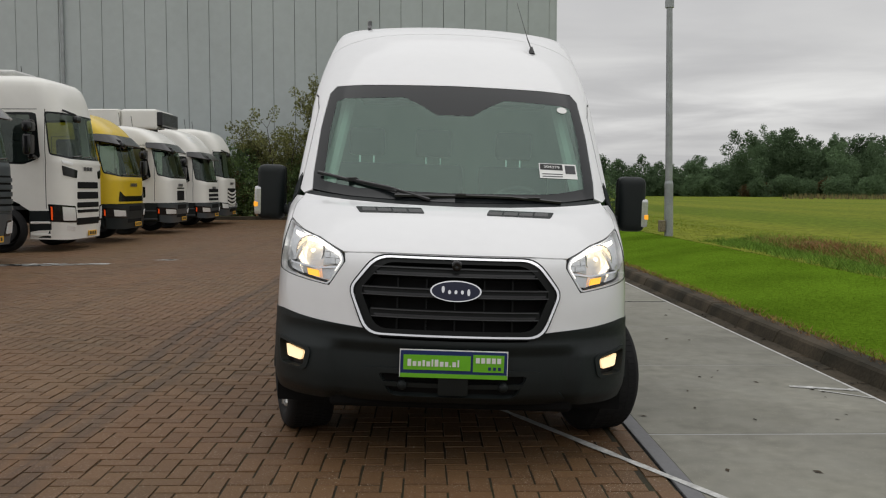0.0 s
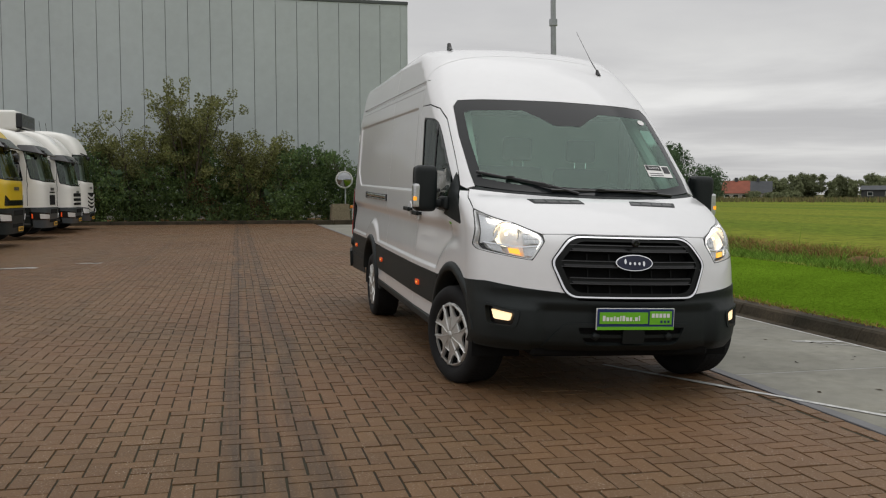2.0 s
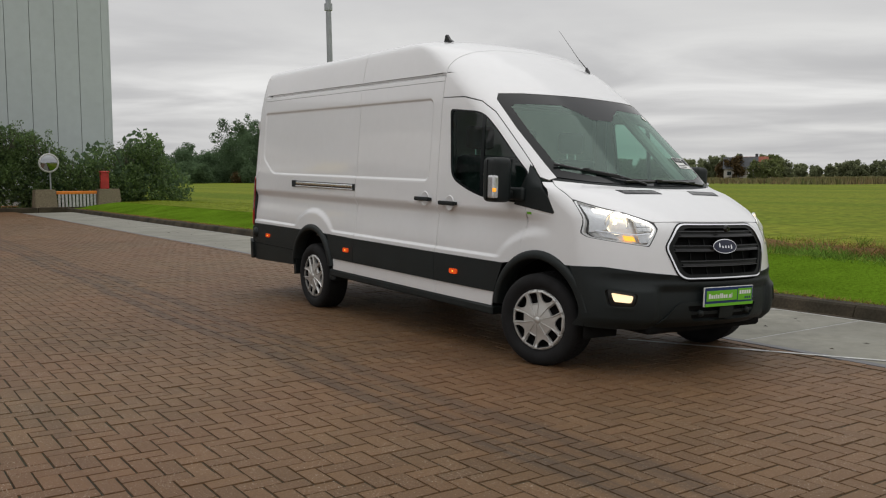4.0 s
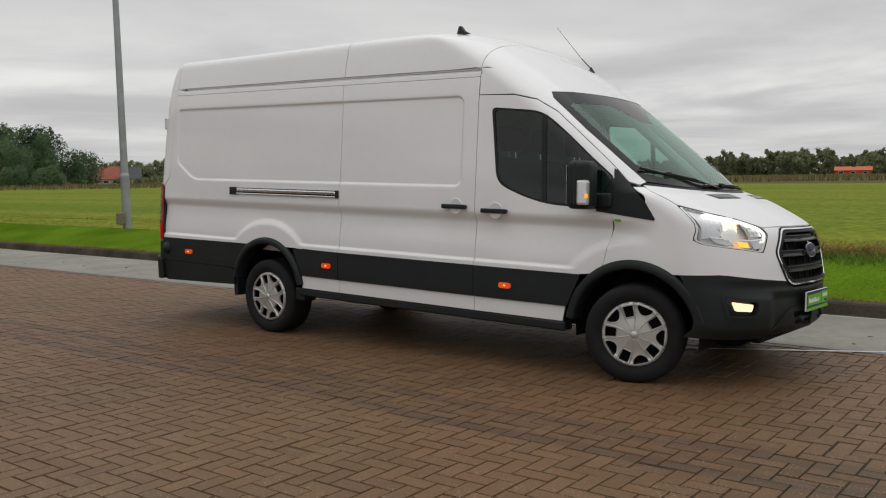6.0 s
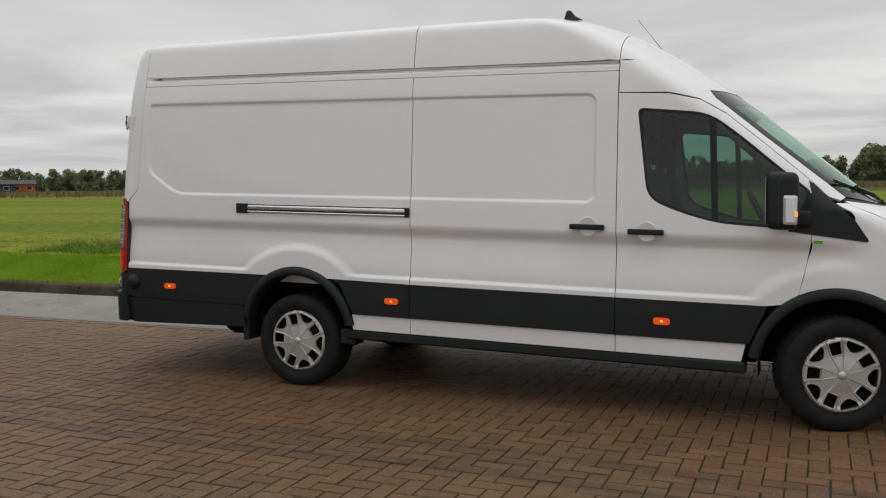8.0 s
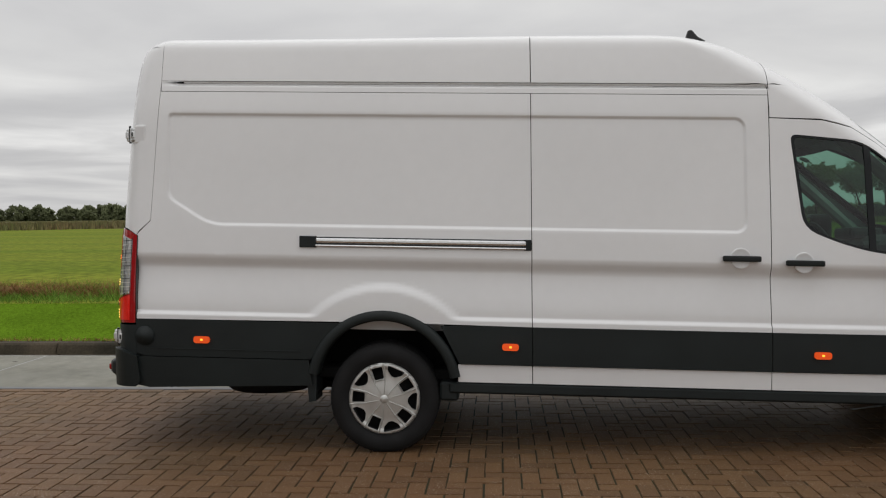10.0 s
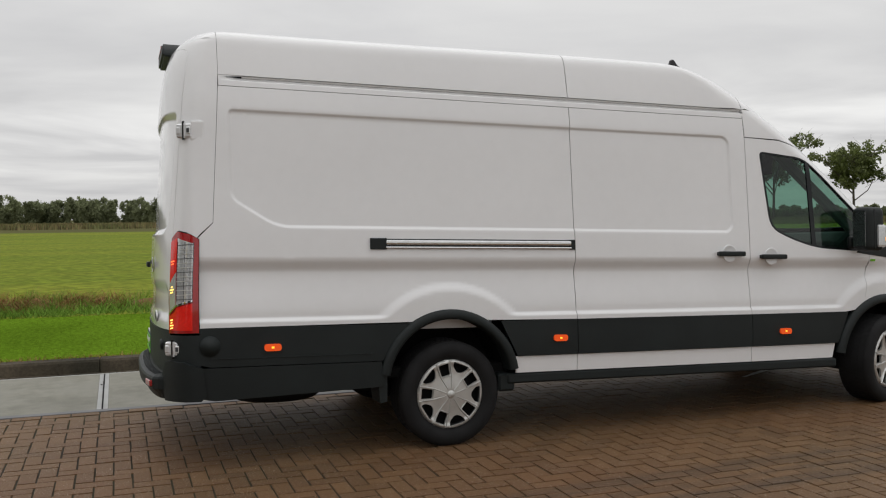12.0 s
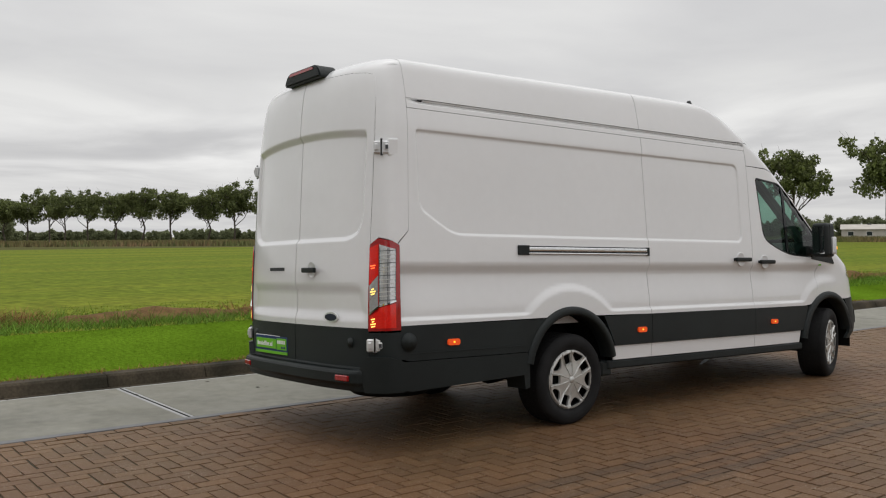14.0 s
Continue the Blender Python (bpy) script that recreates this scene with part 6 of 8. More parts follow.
# ---- handles, rail, marker lamps, caps ----
for s in (-1, 1):
    sd = side(s)

    def plank(name, y0, y1, z0, z1, o0, o1, mat, bevel, label="", parent=None):
        p = sd((y0 + y1) / 2, (z0 + z1) / 2)
        return part(name, bodied(boxed(min(p.x + s * o0, p.x + s * o1), max(p.x + s * o0, p.x + s * o1), y0, y1, z0, z1, bevel, None, 2)), mat, parent or van, label)
    for y0, y1, z in ((2.06, 2.29, 1.130), (2.44, 2.67, 1.151)):
        c = sd((y0 + y1) / 2, z)
        part("handle_dish", bodied(lathe([(s * 0.0015, 0.0), (s * 0.002, 0.055), (s * 0.006, 0.064), (-s * 0.002, 0.066)], 28, Matrix.Translation(c))), WHITE, van, smooth=True)
        hd_ = plank("door_handle", y0, y1, z - 0.019, z + 0.017, 0.018, 0.044, PLASTIC, 0.010, "black door handle")
        plank("handle_foot", y0 + 0.005, y0 + 0.05, z - 0.014, z + 0.012, -0.01, 0.03, PLASTIC, 0.004, "", hd_)
        plank("handle_foot", y1 - 0.05, y1 - 0.005, z - 0.014, z + 0.012, -0.01, 0.03, PLASTIC, 0.004, "", hd_)
    rl = plank("slide_rail", 3.842, 5.30, 1.178, 1.243, -0.01, 0.004, GLOSSBLACK, 0.003, "metal sliding door rail with black end caps")
    plank("rail_bar", 3.87, 5.20, 1.204, 1.237, 0.0, 0.016, RAILMETAL, 0.011, "bright metal rail", rl)
    plank("rail_lip", 3.87, 5.20, 1.180, 1.194, 0.0, 0.016, RAILMETAL, 0.006, "", rl)
    plank("end_cap", 5.19, 5.302, 1.174, 1.247, 0.0, 0.014, PLASTIC, 0.006, "black end cap", rl)
    plank("end_cap", 3.838, 3.885, 1.176, 1.245, 0.0, 0.012, PLASTIC, 0.006, "black end cap", rl)
    for y, z in ((2.07, 0.567), (3.972, 0.574), (5.932, 0.575)):
        mk = panel("marker_lamp", rounded([(y - 0.052, z - 0.022), (y + 0.052, z - 0.022), (y + 0.052, z + 0.022), (y - 0.052, z + 0.022)], 0.0215, 4), side(s, 0.020), 0.05, 0.05, MARKER, van, thick=0.016, label="orange side marker lamp")
        plank("lamp_spot", y - 0.008, y + 0.008, z - 0.006, z + 0.006, 0.012, 0.0225, AMBERON, 0.002, "", mk)
    part("round_cap", bodied(lathe([(s * 0.0, 0.062), (s * 0.012, 0.060), (s * 0.014, 0.045), (s * 0.026, 0.040), (s * 0.028, 0.0)], 26, Matrix.Translation(side(s, 0.006)(6.305, 0.592)))), PLASTIC, van, "round black plastic cap", smooth=True)
    plank("clad_crease", 5.30, 6.30, 0.512, 0.517, 0.004, 0.010, PLASTIC, 0.001)
panel("small_sticker", [(1.135, 1.092), (1.185, 1.092), (1.185, 1.110), (1.135, 1.110)], side(-1, 0.002), 0.1, 0.1, GREEN, van, label="small green sticker")

# wipers
def wiper(a, b, pivot, name):
    """a, b: ends of the blade as (x, z) on the screen; pivot likewise."""
    P = [front(0.028)(vx(x, z), z) for x, z in (a, b)]
    q = front(0.01)(vx(*pivot), pivot[1])
    m = P[0].lerp(P[1], 0.45) + Vector((0, -0.012, 0.006))
    w = part(name, bodied(rods([(P[0], P[1])], 0.011, 0.008, 6)), GLOSSBLACK, van, "black windscreen wiper")
    part("wiper_arm", bodied(rods([(q, q.lerp(m, 0.5) + Vector((0, -0.014, 0.01))), (q.lerp(m, 0.5) + Vector((0, -0.014, 0.01)), m)], 0.011, 0.009, 6)), GLOSSBLACK, w)
    part("wiper_clip", bodied(boxed(m.x - 0.03, m.x + 0.03, m.y - 0.012, m.y + 0.014, m.z - 0.012, m.z + 0.014, 0.004)), GLOSSBLACK, w)


wiper((-0.78, 1.475), (-0.32, 1.385), (-0.14, 1.345), "wiper")
wiper((-0.33, 1.362), (0.47, 1.372), (0.60, 1.35), "wiper")

# aerials
base = stand(Vector((0.553, 2.19, roof(0.553, 2.19).z)))
tip = Vector((0.545, 2.51, 2.79))
an = part("aerial", rods([(base + Vector((0, 0, 0.02)), base.lerp(tip, 0.3))], 0.005, 0.004, 6), GLOSSBLACK, van, "thin whip aerial")
part("rod", rods([(base.lerp(tip, 0.3), tip)], 0.0028, 0.0016, 5), GLOSSBLACK, an)
bm = bmesh.new()
rod(bm, base - Vector((0, 0, 0.01)), base + Vector((0, 0.02, 0.045)), 0.026, 0.010, 12)
part("foot", bm, GLOSSBLACK, an)
fb = stand(Vector((-0.637, 2.755, roof(-0.637, 2.755).z)))
fin = prism([(-0.075, 0.0), (0.055, 0.0), (0.062, 0.012), (0.042, 0.072), (0.018, 0.075), (-0.02, 0.03)], 0.03, "x", 0.006, Matrix.Translation(fb - Vector((0.015, 0, 0.005))))
part("fin_aerial", fin, GLOSSBLACK, van, "small black fin aerial")

# ---- cab interior ----
part("bulkhead", bodied(boxed(-0.90, 0.90, 2.46, 2.50, 0.45, 2.15, 0.01)), TRIMLIGHT, van, "grey load bay bulkhead")
part("cab_floor", bodied(boxed(-0.88, 0.88, 1.58, 2.46, 0.50, 0.56, 0.01)), TRIM, van)
part("headliner", bodied(boxed(-0.74, 0.74, 1.98, 2.46, 2.06, 2.10, 0.01)), TRIMLIGHT, van)
part("sun_shelf", bodied(boxed(-0.62, 0.62, 1.84, 2.10, 1.95, 1.98, 0.01)), TRIM, van)
for s in (-1, 1):
    part("door_trim", bodied(boxed(min(s * 0.86, s * 0.93), max(s * 0.86, s * 0.93), 1.22, 2.36, 0.80, 1.15, 0.03)), TRIM, van)
    part("pillar_trim", bodied(boxed(min(s * 0.86, s * 0.92), max(s * 0.86, s * 0.92), 2.26, 2.40, 1.15, 2.05, 0.015)), TRIM, van)
    part("screen_pillar_trim", bodied(rods([((s * 0.77, 1.16, 1.33), (s * 0.70, 1.90, 1.98))], 0.045, 0.045, 8)), TRIMLIGHT, van)
bm = prism([(0.86, 1.30), (1.05, 1.34), (1.30, 1.33), (1.42, 1.24), (1.42, 1.05), (1.38, 0.92), (0.95, 0.90)], 1.72, "x", 0.02, Matrix.Translation((-0.86, 0, 0)))
dash = part("dashboard", bodied(bm), TRIM, van, "dark grey dashboard")
part("binnacle", bodied(boxed(0.26, 0.62, 1.18, 1.42, 1.30, 1.385, 0.03, None, 2)), TRIM, dash)
part("centre_console", bodied(boxed(-0.16, 0.16, 1.30, 1.52, 0.75, 1.28, 0.03)), TRIM, dash)
bm = bmesh.new()
wc, tiltm = Vector((0.44, 1.56, 1.245)), Matrix.Rotation(radians(62), 4, "X")
ring = [wc + (tiltm @ Vector((0.19 * math.cos(a), 0.19 * math.sin(a), 0))) for a in np.linspace(0, 2 * math.pi, 29)[:-1]]
for a, b in zip(ring, ring[1:] + ring[:1]):
    rod(bm, a, b, 0.016, 0.016, 8, False)
for a in (0.0, math.pi, 1.5 * math.pi):
    rod(bm, wc, wc + (tiltm @ Vector((0.18 * math.cos(a), 0.18 * math.sin(a), 0))), 0.022, 0.014, 6)
part("steering_wheel", bodied(bm), TRIM, van, "black steering wheel", smooth=True)


def cab_seat(x, w):
    st = part("seat", bodied(boxed(x - w / 2, x + w / 2, 1.62, 2.12, 0.78, 0.94, 0.05, None, 2)), FABRIC, van, "charcoal fabric cab seat", smooth=True)
    back = boxed(-w / 2, w / 2, -0.07, 0.07, 0.0, 0.68, 0.05, Matrix.Translation((x, 2.14, 0.88)) @ Matrix.Rotation(radians(-12), 4, "X"), 2)
    part("backrest", bodied(back), FABRIC, st, smooth=True)
    part("seat_base", bodied(boxed(x - w / 2 + 0.03, x + w / 2 - 0.03, 1.66, 2.10, 0.55, 0.78, 0.02)), TRIM, st)
    for k in ((0,) if w < 0.6 else (-0.24, 0.24)):
        part("headrest", bodied(boxed(x + k - 0.13, x + k + 0.13, 2.24, 2.34, 1.60, 1.80, 0.04, None, 2)), FABRIC, st, smooth=True)
        for j in (-0.05, 0.05):
            part("headrest_post", bodied(rods([((x + k + j, 2.28, 1.50), (x + k + j, 2.29, 1.64))], 0.007, 0.007, 6)), CHROME, st)


cab_seat(0.46, 0.50)
cab_seat(-0.36, 0.92)
panel("stock_sticker", [(vx(x, z), z) for x, z in ((0.50, 1.575), (0.735, 1.572), (0.735, 1.485), (0.50, 1.488))], front(0.001), 0.1, 0.05, PAPER, van, label="white stock sticker on the windscreen", rim=False)
panel("sticker_band", [(vx(x, z), z) for x, z in ((0.505, 1.572), (0.645, 1.570), (0.645, 1.535), (0.505, 1.537))], front(0.003), 0.1, 0.05, INK, van, rim=False)
panel("sticker_block", [(vx(x, z), z) for x, z in ((0.66, 1.566), (0.725, 1.565), (0.725, 1.515), (0.66, 1.516))], front(0.003), 0.1, 0.05, TRIM, van, rim=False)
for k in range(2):
    z = 1.515 - 0.014 * k
    panel("sticker_line", [(vx(x, zz), zz) for x, zz in ((0.515, z), (0.64, z), (0.64, z - 0.005), (0.515, z - 0.005))], front(0.003), 0.1, 0.05, TRIM, van, rim=False)
panel("vignette", [(vx(x, z), z) for x, z in oval(0.70, 1.925, 0.035, 0.022, 16)], front(0.001), 0.1, 0.05, PAPER, van, label="round sticker at the screen's top", rim=False)
# the number on the sticker
txt = bpy.data.curves.new("number", "FONT")
txt.body, txt.size, txt.align_x, txt.align_y = "304379", 0.034, "CENTER", "CENTER"
tob = bpy.data.objects.new("number", txt)
scene.collection.objects.link(tob)
me = bpy.data.meshes.new_from_object(tob.evaluated_get(bpy.context.evaluated_depsgraph_get()))
bpy.data.objects.remove(tob)
number = new("sticker_number", finish(me, PAPER))
number.parent = van
p0, p1 = stand(front(0.006)(vx(0.575, 1.5535), 1.5535)), stand(front(0.006)(vx(0.60, 1.5535), 1.5535))
p2 = stand(front(0.006)(vx(0.575, 1.57), 1.57))
ax, ay = (p1 - p0).normalized(), (p2 - p0).normalized()
az = ax.cross(ay)
number.matrix_basis = Matrix.Translation(p0) @ Matrix((ax, ay, az)).transposed().to_4x4()

# ---- warehouse, hedge and roadside things behind ----
WALL_Y, WALL_X, WALL_TOP = 43.5, 6.67, 11.6
hall = thing("warehouse", "large grey warehouse with tall vertical facade panels", "warehouse")
part("wall", boxed(-70, WALL_X - 0.02, WALL_Y + 0.05, WALL_Y + 30, -0.1, WALL_TOP - 0.05), CLADJOINT, hall)
me = bpy.data.meshes.new("facade_panel")
bm = boxed(0.012, 1.098, 0, 0.05, 0.0, WALL_TOP, 0.008)
bm.to_mesh(me)
bm.free()
me.materials.append(CLADDING)
for k in range(52):
    ob = new("facade_panel", me)
    ob.parent = hall
    ob.location = (WALL_X - 0.36 - 1.11 * (k + 1), WALL_Y, 0)
part("corner_panel", boxed(WALL_X - 0.358, WALL_X - 0.022, WALL_Y, WALL_Y + 0.05, 0.0, WALL_TOP, 0.008), CLADDING, hall)
part("side_wall", boxed(WALL_X - 0.02, WALL_X + 0.04, WALL_Y, WALL_Y + 30, -0.1, WALL_TOP), CLADDING, hall)
part("roof_trim", boxed(-70, WALL_X + 0.06, WALL_Y - 0.04, WALL_Y + 0.12, WALL_TOP, WALL_TOP + 0.18, 0.01), CLADJOINT, hall)
part("drainpipe", rods([((-19.0, WALL_Y - 0.12, 0), (-19.0, WALL_Y - 0.12, WALL_TOP))], 0.09, sides=12), STEEL, hall, "grey vertical drainpipe")

bk = thing("back_kerb", "low dark kerb along the planted border", "kerb", kind="structure")
for k in range(-20, 2):
    part("kerb_stone", boxed(k * 2.0, k * 2.0 + 1.98, YARD_END, YARD_END + 0.22, -0.1, 0.16, 0.02), KERB, bk)
border = sheet("border_soil", [-60, 3.2], [YARD_END + 0.2, WALL_Y + 0.05], lambda x, y: 0.10, STRAW)
tagged(border, "bare soil under the hedge", "soil", kind="structure")


def leaves(rng, centres, radii, count, size, squash=1.0, shell=0.55):
    """Corners and faces of small leaf tufts spread through blobs, denser near their skins."""
    n = len(centres)
    which = rng.choice(n, count, p=np.array(radii) ** 2 / np.sum(np.array(radii) ** 2))
    d = rng.normal(size=(count, 3))
    d /= np.linalg.norm(d, axis=1)[:, None]
    r = np.array(radii)[which] * (shell + (1 - shell) * rng.random(count) ** 0.5) * (0.90 + 0.22 * rng.random(count))
    c = np.array(centres)[which] + d * r[:, None] * np.array([1, 1, squash])
    a = rng.normal(size=(count, 3))
    a /= np.linalg.norm(a, axis=1)[:, None]
    b = np.cross(a, rng.normal(size=(count, 3)))
    b /= np.linalg.norm(b, axis=1)[:, None]
    s = size * (0.6 + 0.8 * rng.random(count))[:, None]
    a, b = a * s, b * s * 0.7
    v = np.stack([c - a, c - b * 0.9, c + a, c + b], 1).reshape(-1, 3)
    return v, np.arange(4 * count).reshape(-1, 4)


def limbs(rng, base, top, r, forks, spread, depth=2):
    """Tapered trunk and limbs as one bmesh; returns it and the limb ends."""
    bm = bmesh.new()
    ends = []

    def grow(a, b, r0, r1, level):
        mid = (a + b) / 2 + Vector(rng.normal(size=3)) * (b - a).length * 0.05
        rod(bm, a, mid, r0, (r0 + r1) / 2, 7, False)
        rod(bm, mid, b, (r0 + r1) / 2, r1, 7, False)
        if level == 0:
            ends.append(b)
            return
        for k in range(forks):
            ang = 2 * math.pi * (k + rng.random() * 0.6) / forks
            f = 0.45 + 0.55 * (k + 1) / forks
            p = a.lerp(b, f)
            way = Vector((math.cos(ang), math.sin(ang), 0.75 + 0.7 * rng.random()))
            grow(p, p + way.normalized() * spread * (0.7 + 0.5 * rng.random()) * (0.75 ** (depth - level)), r1 * 0.75, r1 * 0.25, level - 1)
    grow(Vector(base), Vector(top), r, r * 0.55, depth)
    return bm, ends


# hedge: one mass of small leaves with stems
rng = np.random.default_rng(5)
cs, rs = [], []
for x in np.arange(-26, 8.3, 0.62):
    top = 2.6 + 0.7 * math.sin(x * 1.1) + 0.4 * math.sin(x * 2.7 + 1) - 0.7 * smooth01(4.5, 8, x)
    for z in np.arange(0.35, top, 0.62):
        cs.append((x + rng.normal() * 0.25, 39.0 + rng.normal() * 0.35 + 0.12 * z, z))
        rs.append(0.5 + 0.25 * rng.random())
v, f = leaves(rng, cs, rs, 90000, 0.052)
hedge = tagged(soup("hedge", v, f, LEAFHEDGE), "dense dark green overgrown hedge before the warehouse", "hedge", kind="stuff")
v, f = leaves(np.random.default_rng(8), [(c[0], c[1] + 0.9, c[2]) for c in cs], [r * 1.3 for r in rs], 16000, 0.16)
tagged(soup("hedge_inside", v, f, LEAFWOOD), "dark leafy depth of the hedge", "hedge", kind="stuff")
sprays = []
for k in range(230):
    x = rng.uniform(-14, 8)
    z = 2.4 + 0.7 * math.sin(x * 1.1) - 0.7 * smooth01(4.5, 8, x)
    a = Vector((x, 39.2 + rng.normal() * 0.4, z - 0.4))
    sprays.append((a, a + Vector((rng.normal() * 0.3, rng.normal() * 0.2, 0.5 + 0.7 * rng.random()))))
part("brushwood", rods(sprays, 0.012, 0.004, 4), BARK, hedge)
v, f = leaves(rng, [tuple(b) for _, b in sprays] + [tuple(a.lerp(b, 0.6)) for a, b in sprays], [0.16] * 460, 7500, 0.045)
soup("sprays", v, f, LEAFHEDGE).parent = hedge
# autumn-tinted patches in the hedge
v, f = leaves(rng, [(-9.5, 38.6, 1.9), (-8.9, 38.5, 1.3), (-4.2, 38.4, 1.5), (-3.6, 38.5, 0.8), (-1.4, 38.4, 0.7)], [0.6, 0.5, 0.6, 0.5, 0.5], 900, 0.05)
soup("autumn_patch", v, f, LEAFTAN).parent = hedge


def shrub(name, x, y, height_, seed, label, count):
    """A thin, twiggy large shrub with sparse leaves."""
    r = np.random.default_rng(seed)
    t = thing(name, label, "shrub", at=(x, y, 0.1))
    pairs, tips = [], []
    for k in range(16):
        ang = r.random() * 6.28
        a = Vector((0.2 * math.cos(ang), 0.2 * math.sin(ang), 0))
        lean = Vector((math.cos(ang), math.sin(ang) * 0.7, 0)) * (0.35 + 0.9 * r.random())
        b = a + lean * 0.8 + Vector((0, 0, height_ * (0.35 + 0.2 * r.random())))
        c = b + lean * 0.9 + Vector((0, 0, height_ * (0.25 + 0.25 * r.random())))
        pairs += [(a, b, 0.05, 0.03), (b, c, 0.03, 0.012)]
        for j in range(9):
            p = b.lerp(c, r.random()) if j % 3 else a.lerp(b, 0.5 + 0.5 * r.random())
            q = p + Vector((r.normal() * 0.5, r.normal() * 0.4, 0.35 + 0.6 * r.random()))
            pairs.append((p, q, 0.012, 0.004))
            tips += [tuple(q), tuple(p.lerp(q, 0.6))]
    bm = bmesh.new()
    for a, b, r0, r1 in pairs:
        rod(bm, a, b, r0, r1, 5, False)
    part("trunk", bm, BARK, t)
    v, f = leaves(r, tips, [0.26] * len(tips), int(count * 7.0), 0.050)
    soup("crown", v, f, LEAFSHRUB).parent = t


shrub("shrub", -4.6, 39.6, 5.9, 3, "tall sparse shrub with bare twigs above the hedge", 3400)
shrub("shrub", -7.2, 39.8, 4.2, 9, "tall sparse shrub with bare twigs above the hedge", 2000)
shrub("shrub", -1.6, 39.5, 3.8, 12, "leafy shrub above the hedge", 2400)


# traffic mirror, blocks and barrier at the end of the strip
def gravel_block(x, y, w):
    t = thing("concrete_block", "exposed-gravel concrete road block", "concrete block", group="road blocks", at=(x, y, 0))
    bm = bmesh.new()
    lo = [(-w / 2, -0.42), (w / 2, -0.42), (w / 2, 0.42), (-w / 2, 0.42)]
    prism(lo, 0.92, "z").to_mesh(tmp := bpy.data.meshes.new("block"))
    bm.from_mesh(tmp)
    for v in bm.verts:
        if v.co.z > 0.5:
            v.co.x *= 0.86
            v.co.y *= 0.86
    bmesh.ops.bevel(bm, geom=bm.edges[:], offset=0.03, segments=2, affect="EDGES")
    part("block", bm, GRAVEL, t)
    return t


GRAVEL = material("exposed_gravel", (0.20, 0.165, 0.11), rough=0.9, noise_scale=28, amount=0.5, bump=0.8, bump_scale=40)
ORANGE = material("orange_plastic", (0.75, 0.22, 0.02), rough=0.5, noise_scale=4, amount=0.1)
REDBOX = material("red_painted_metal", (0.42, 0.03, 0.025), rough=0.4, noise_scale=5, amount=0.2)
MIRROR = material("convex_mirror_glass", (0.35, 0.36, 0.37), rough=0.06, metal=1.0)
gravel_block(2.35, 38.0, 0.95)
gravel_block(5.05, 38.2, 1.05)
tm = thing("traffic_mirror", "round convex traffic mirror with red and white rim on a post", "traffic mirror", at=(2.55, 37.9, 0.92))
part("post", rods([((0.06, 0.05, 0), (0.06, 0.05, 1.75))], 0.035, sides=10), STEEL, tm)
part("mirror_glass", lathe([(-0.06, 0.0), (-0.055, 0.14), (-0.03, 0.28), (0.0, 0.36)], 28, Matrix.Translation((0, -0.05, 1.15)) @ Matrix.Rotation(radians(90), 4, "Z") @ Matrix.Rotation(radians(180), 4, "Y") @ Matrix.Rotation(radians(180), 4, "Z")), MIRROR, tm, smooth=True)
part("rim", lathe([(0.0, 0.35), (-0.03, 0.37), (0.0, 0.42), (0.04, 0.41), (0.04, 0.35)], 28, Matrix.Translation((0, -0.05, 1.15)) @ Matrix.Rotation(radians(90), 4, "Z")), LINEWHITE, tm)
ba = thing("barrier", "white slatted barrier with an orange top rail", "barrier", at=(3.7, 38.1, 0))
for k in range(11):
    part("slat", boxed(-0.78 + 0.15 * k, -0.68 + 0.15 * k, -0.02, 0.02, 0.12, 0.72, 0.008), LINEWHITE, ba)
part("rail", boxed(-0.86, 0.86, -0.035, 0.035, 0.70, 0.84, 0.02), ORANGE, ba, "orange top rail")
part("lower_rail", boxed(-0.86, 0.86, -0.03, 0.03, 0.06, 0.14, 0.01), LINEWHITE, ba)
rb = thing("red_cabinet", "small red metal cabinet on a concrete block", "cabinet", at=(4.9, 38.1, 0.92))
part("body", boxed(-0.18, 0.18, -0.12, 0.12, 0, 0.72, 0.02), REDBOX, rb)
part("lid", boxed(-0.2, 0.2, -0.14, 0.14, 0.72, 0.80, 0.02), REDBOX, rb)
part("door", boxed(-0.13, 0.13, -0.135, -0.12, 0.08, 0.62, 0.006), REDBOX, rb)

# lamp post by the verge, leaning a little
lp = thing("street_lamp", "tall galvanised street lamp post on the verge", "street lamp", at=(5.70, 17.25, 0.26))
lean = Matrix.Rotation(radians(-0.8), 4, "Y")
bm = bmesh.new()
rod(bm, (0, 0, 0), (0, 0, 1.3), 0.105, 0.103, 16, False)
rod(bm, (0, 0, 1.3), (0, 0, 1.36), 0.103, 0.086, 16, False)
rod(bm, (0, 0, 1.36), (0, 0, 8.2), 0.086, 0.06, 16, False)
bmesh.ops.transform(bm, matrix=lean, verts=bm.verts[:])
part("pole", bm, STEEL, lp, smooth=True)
bm = bmesh.new()
rod(bm, (0, 0, 5.45), (0, 0, 5.62), 0.105, 0.105, 16)
bmesh.ops.transform(bm, matrix=lean, verts=bm.verts[:])
part("ring", bm, STEEL, lp, "steel clamp ring with bracket")
bm = bmesh.new()
rod(bm, (0, 0, 8.15), (0, 0, 8.3), 0.08, 0.08, 12)
box(bm, -0.14, 0.14, -0.55, 0.12, 8.25, 8.37, 0.04)
bmesh.ops.transform(bm, matrix=lean, verts=bm.verts[:])
part("lamp_head", bm, STEEL, lp)
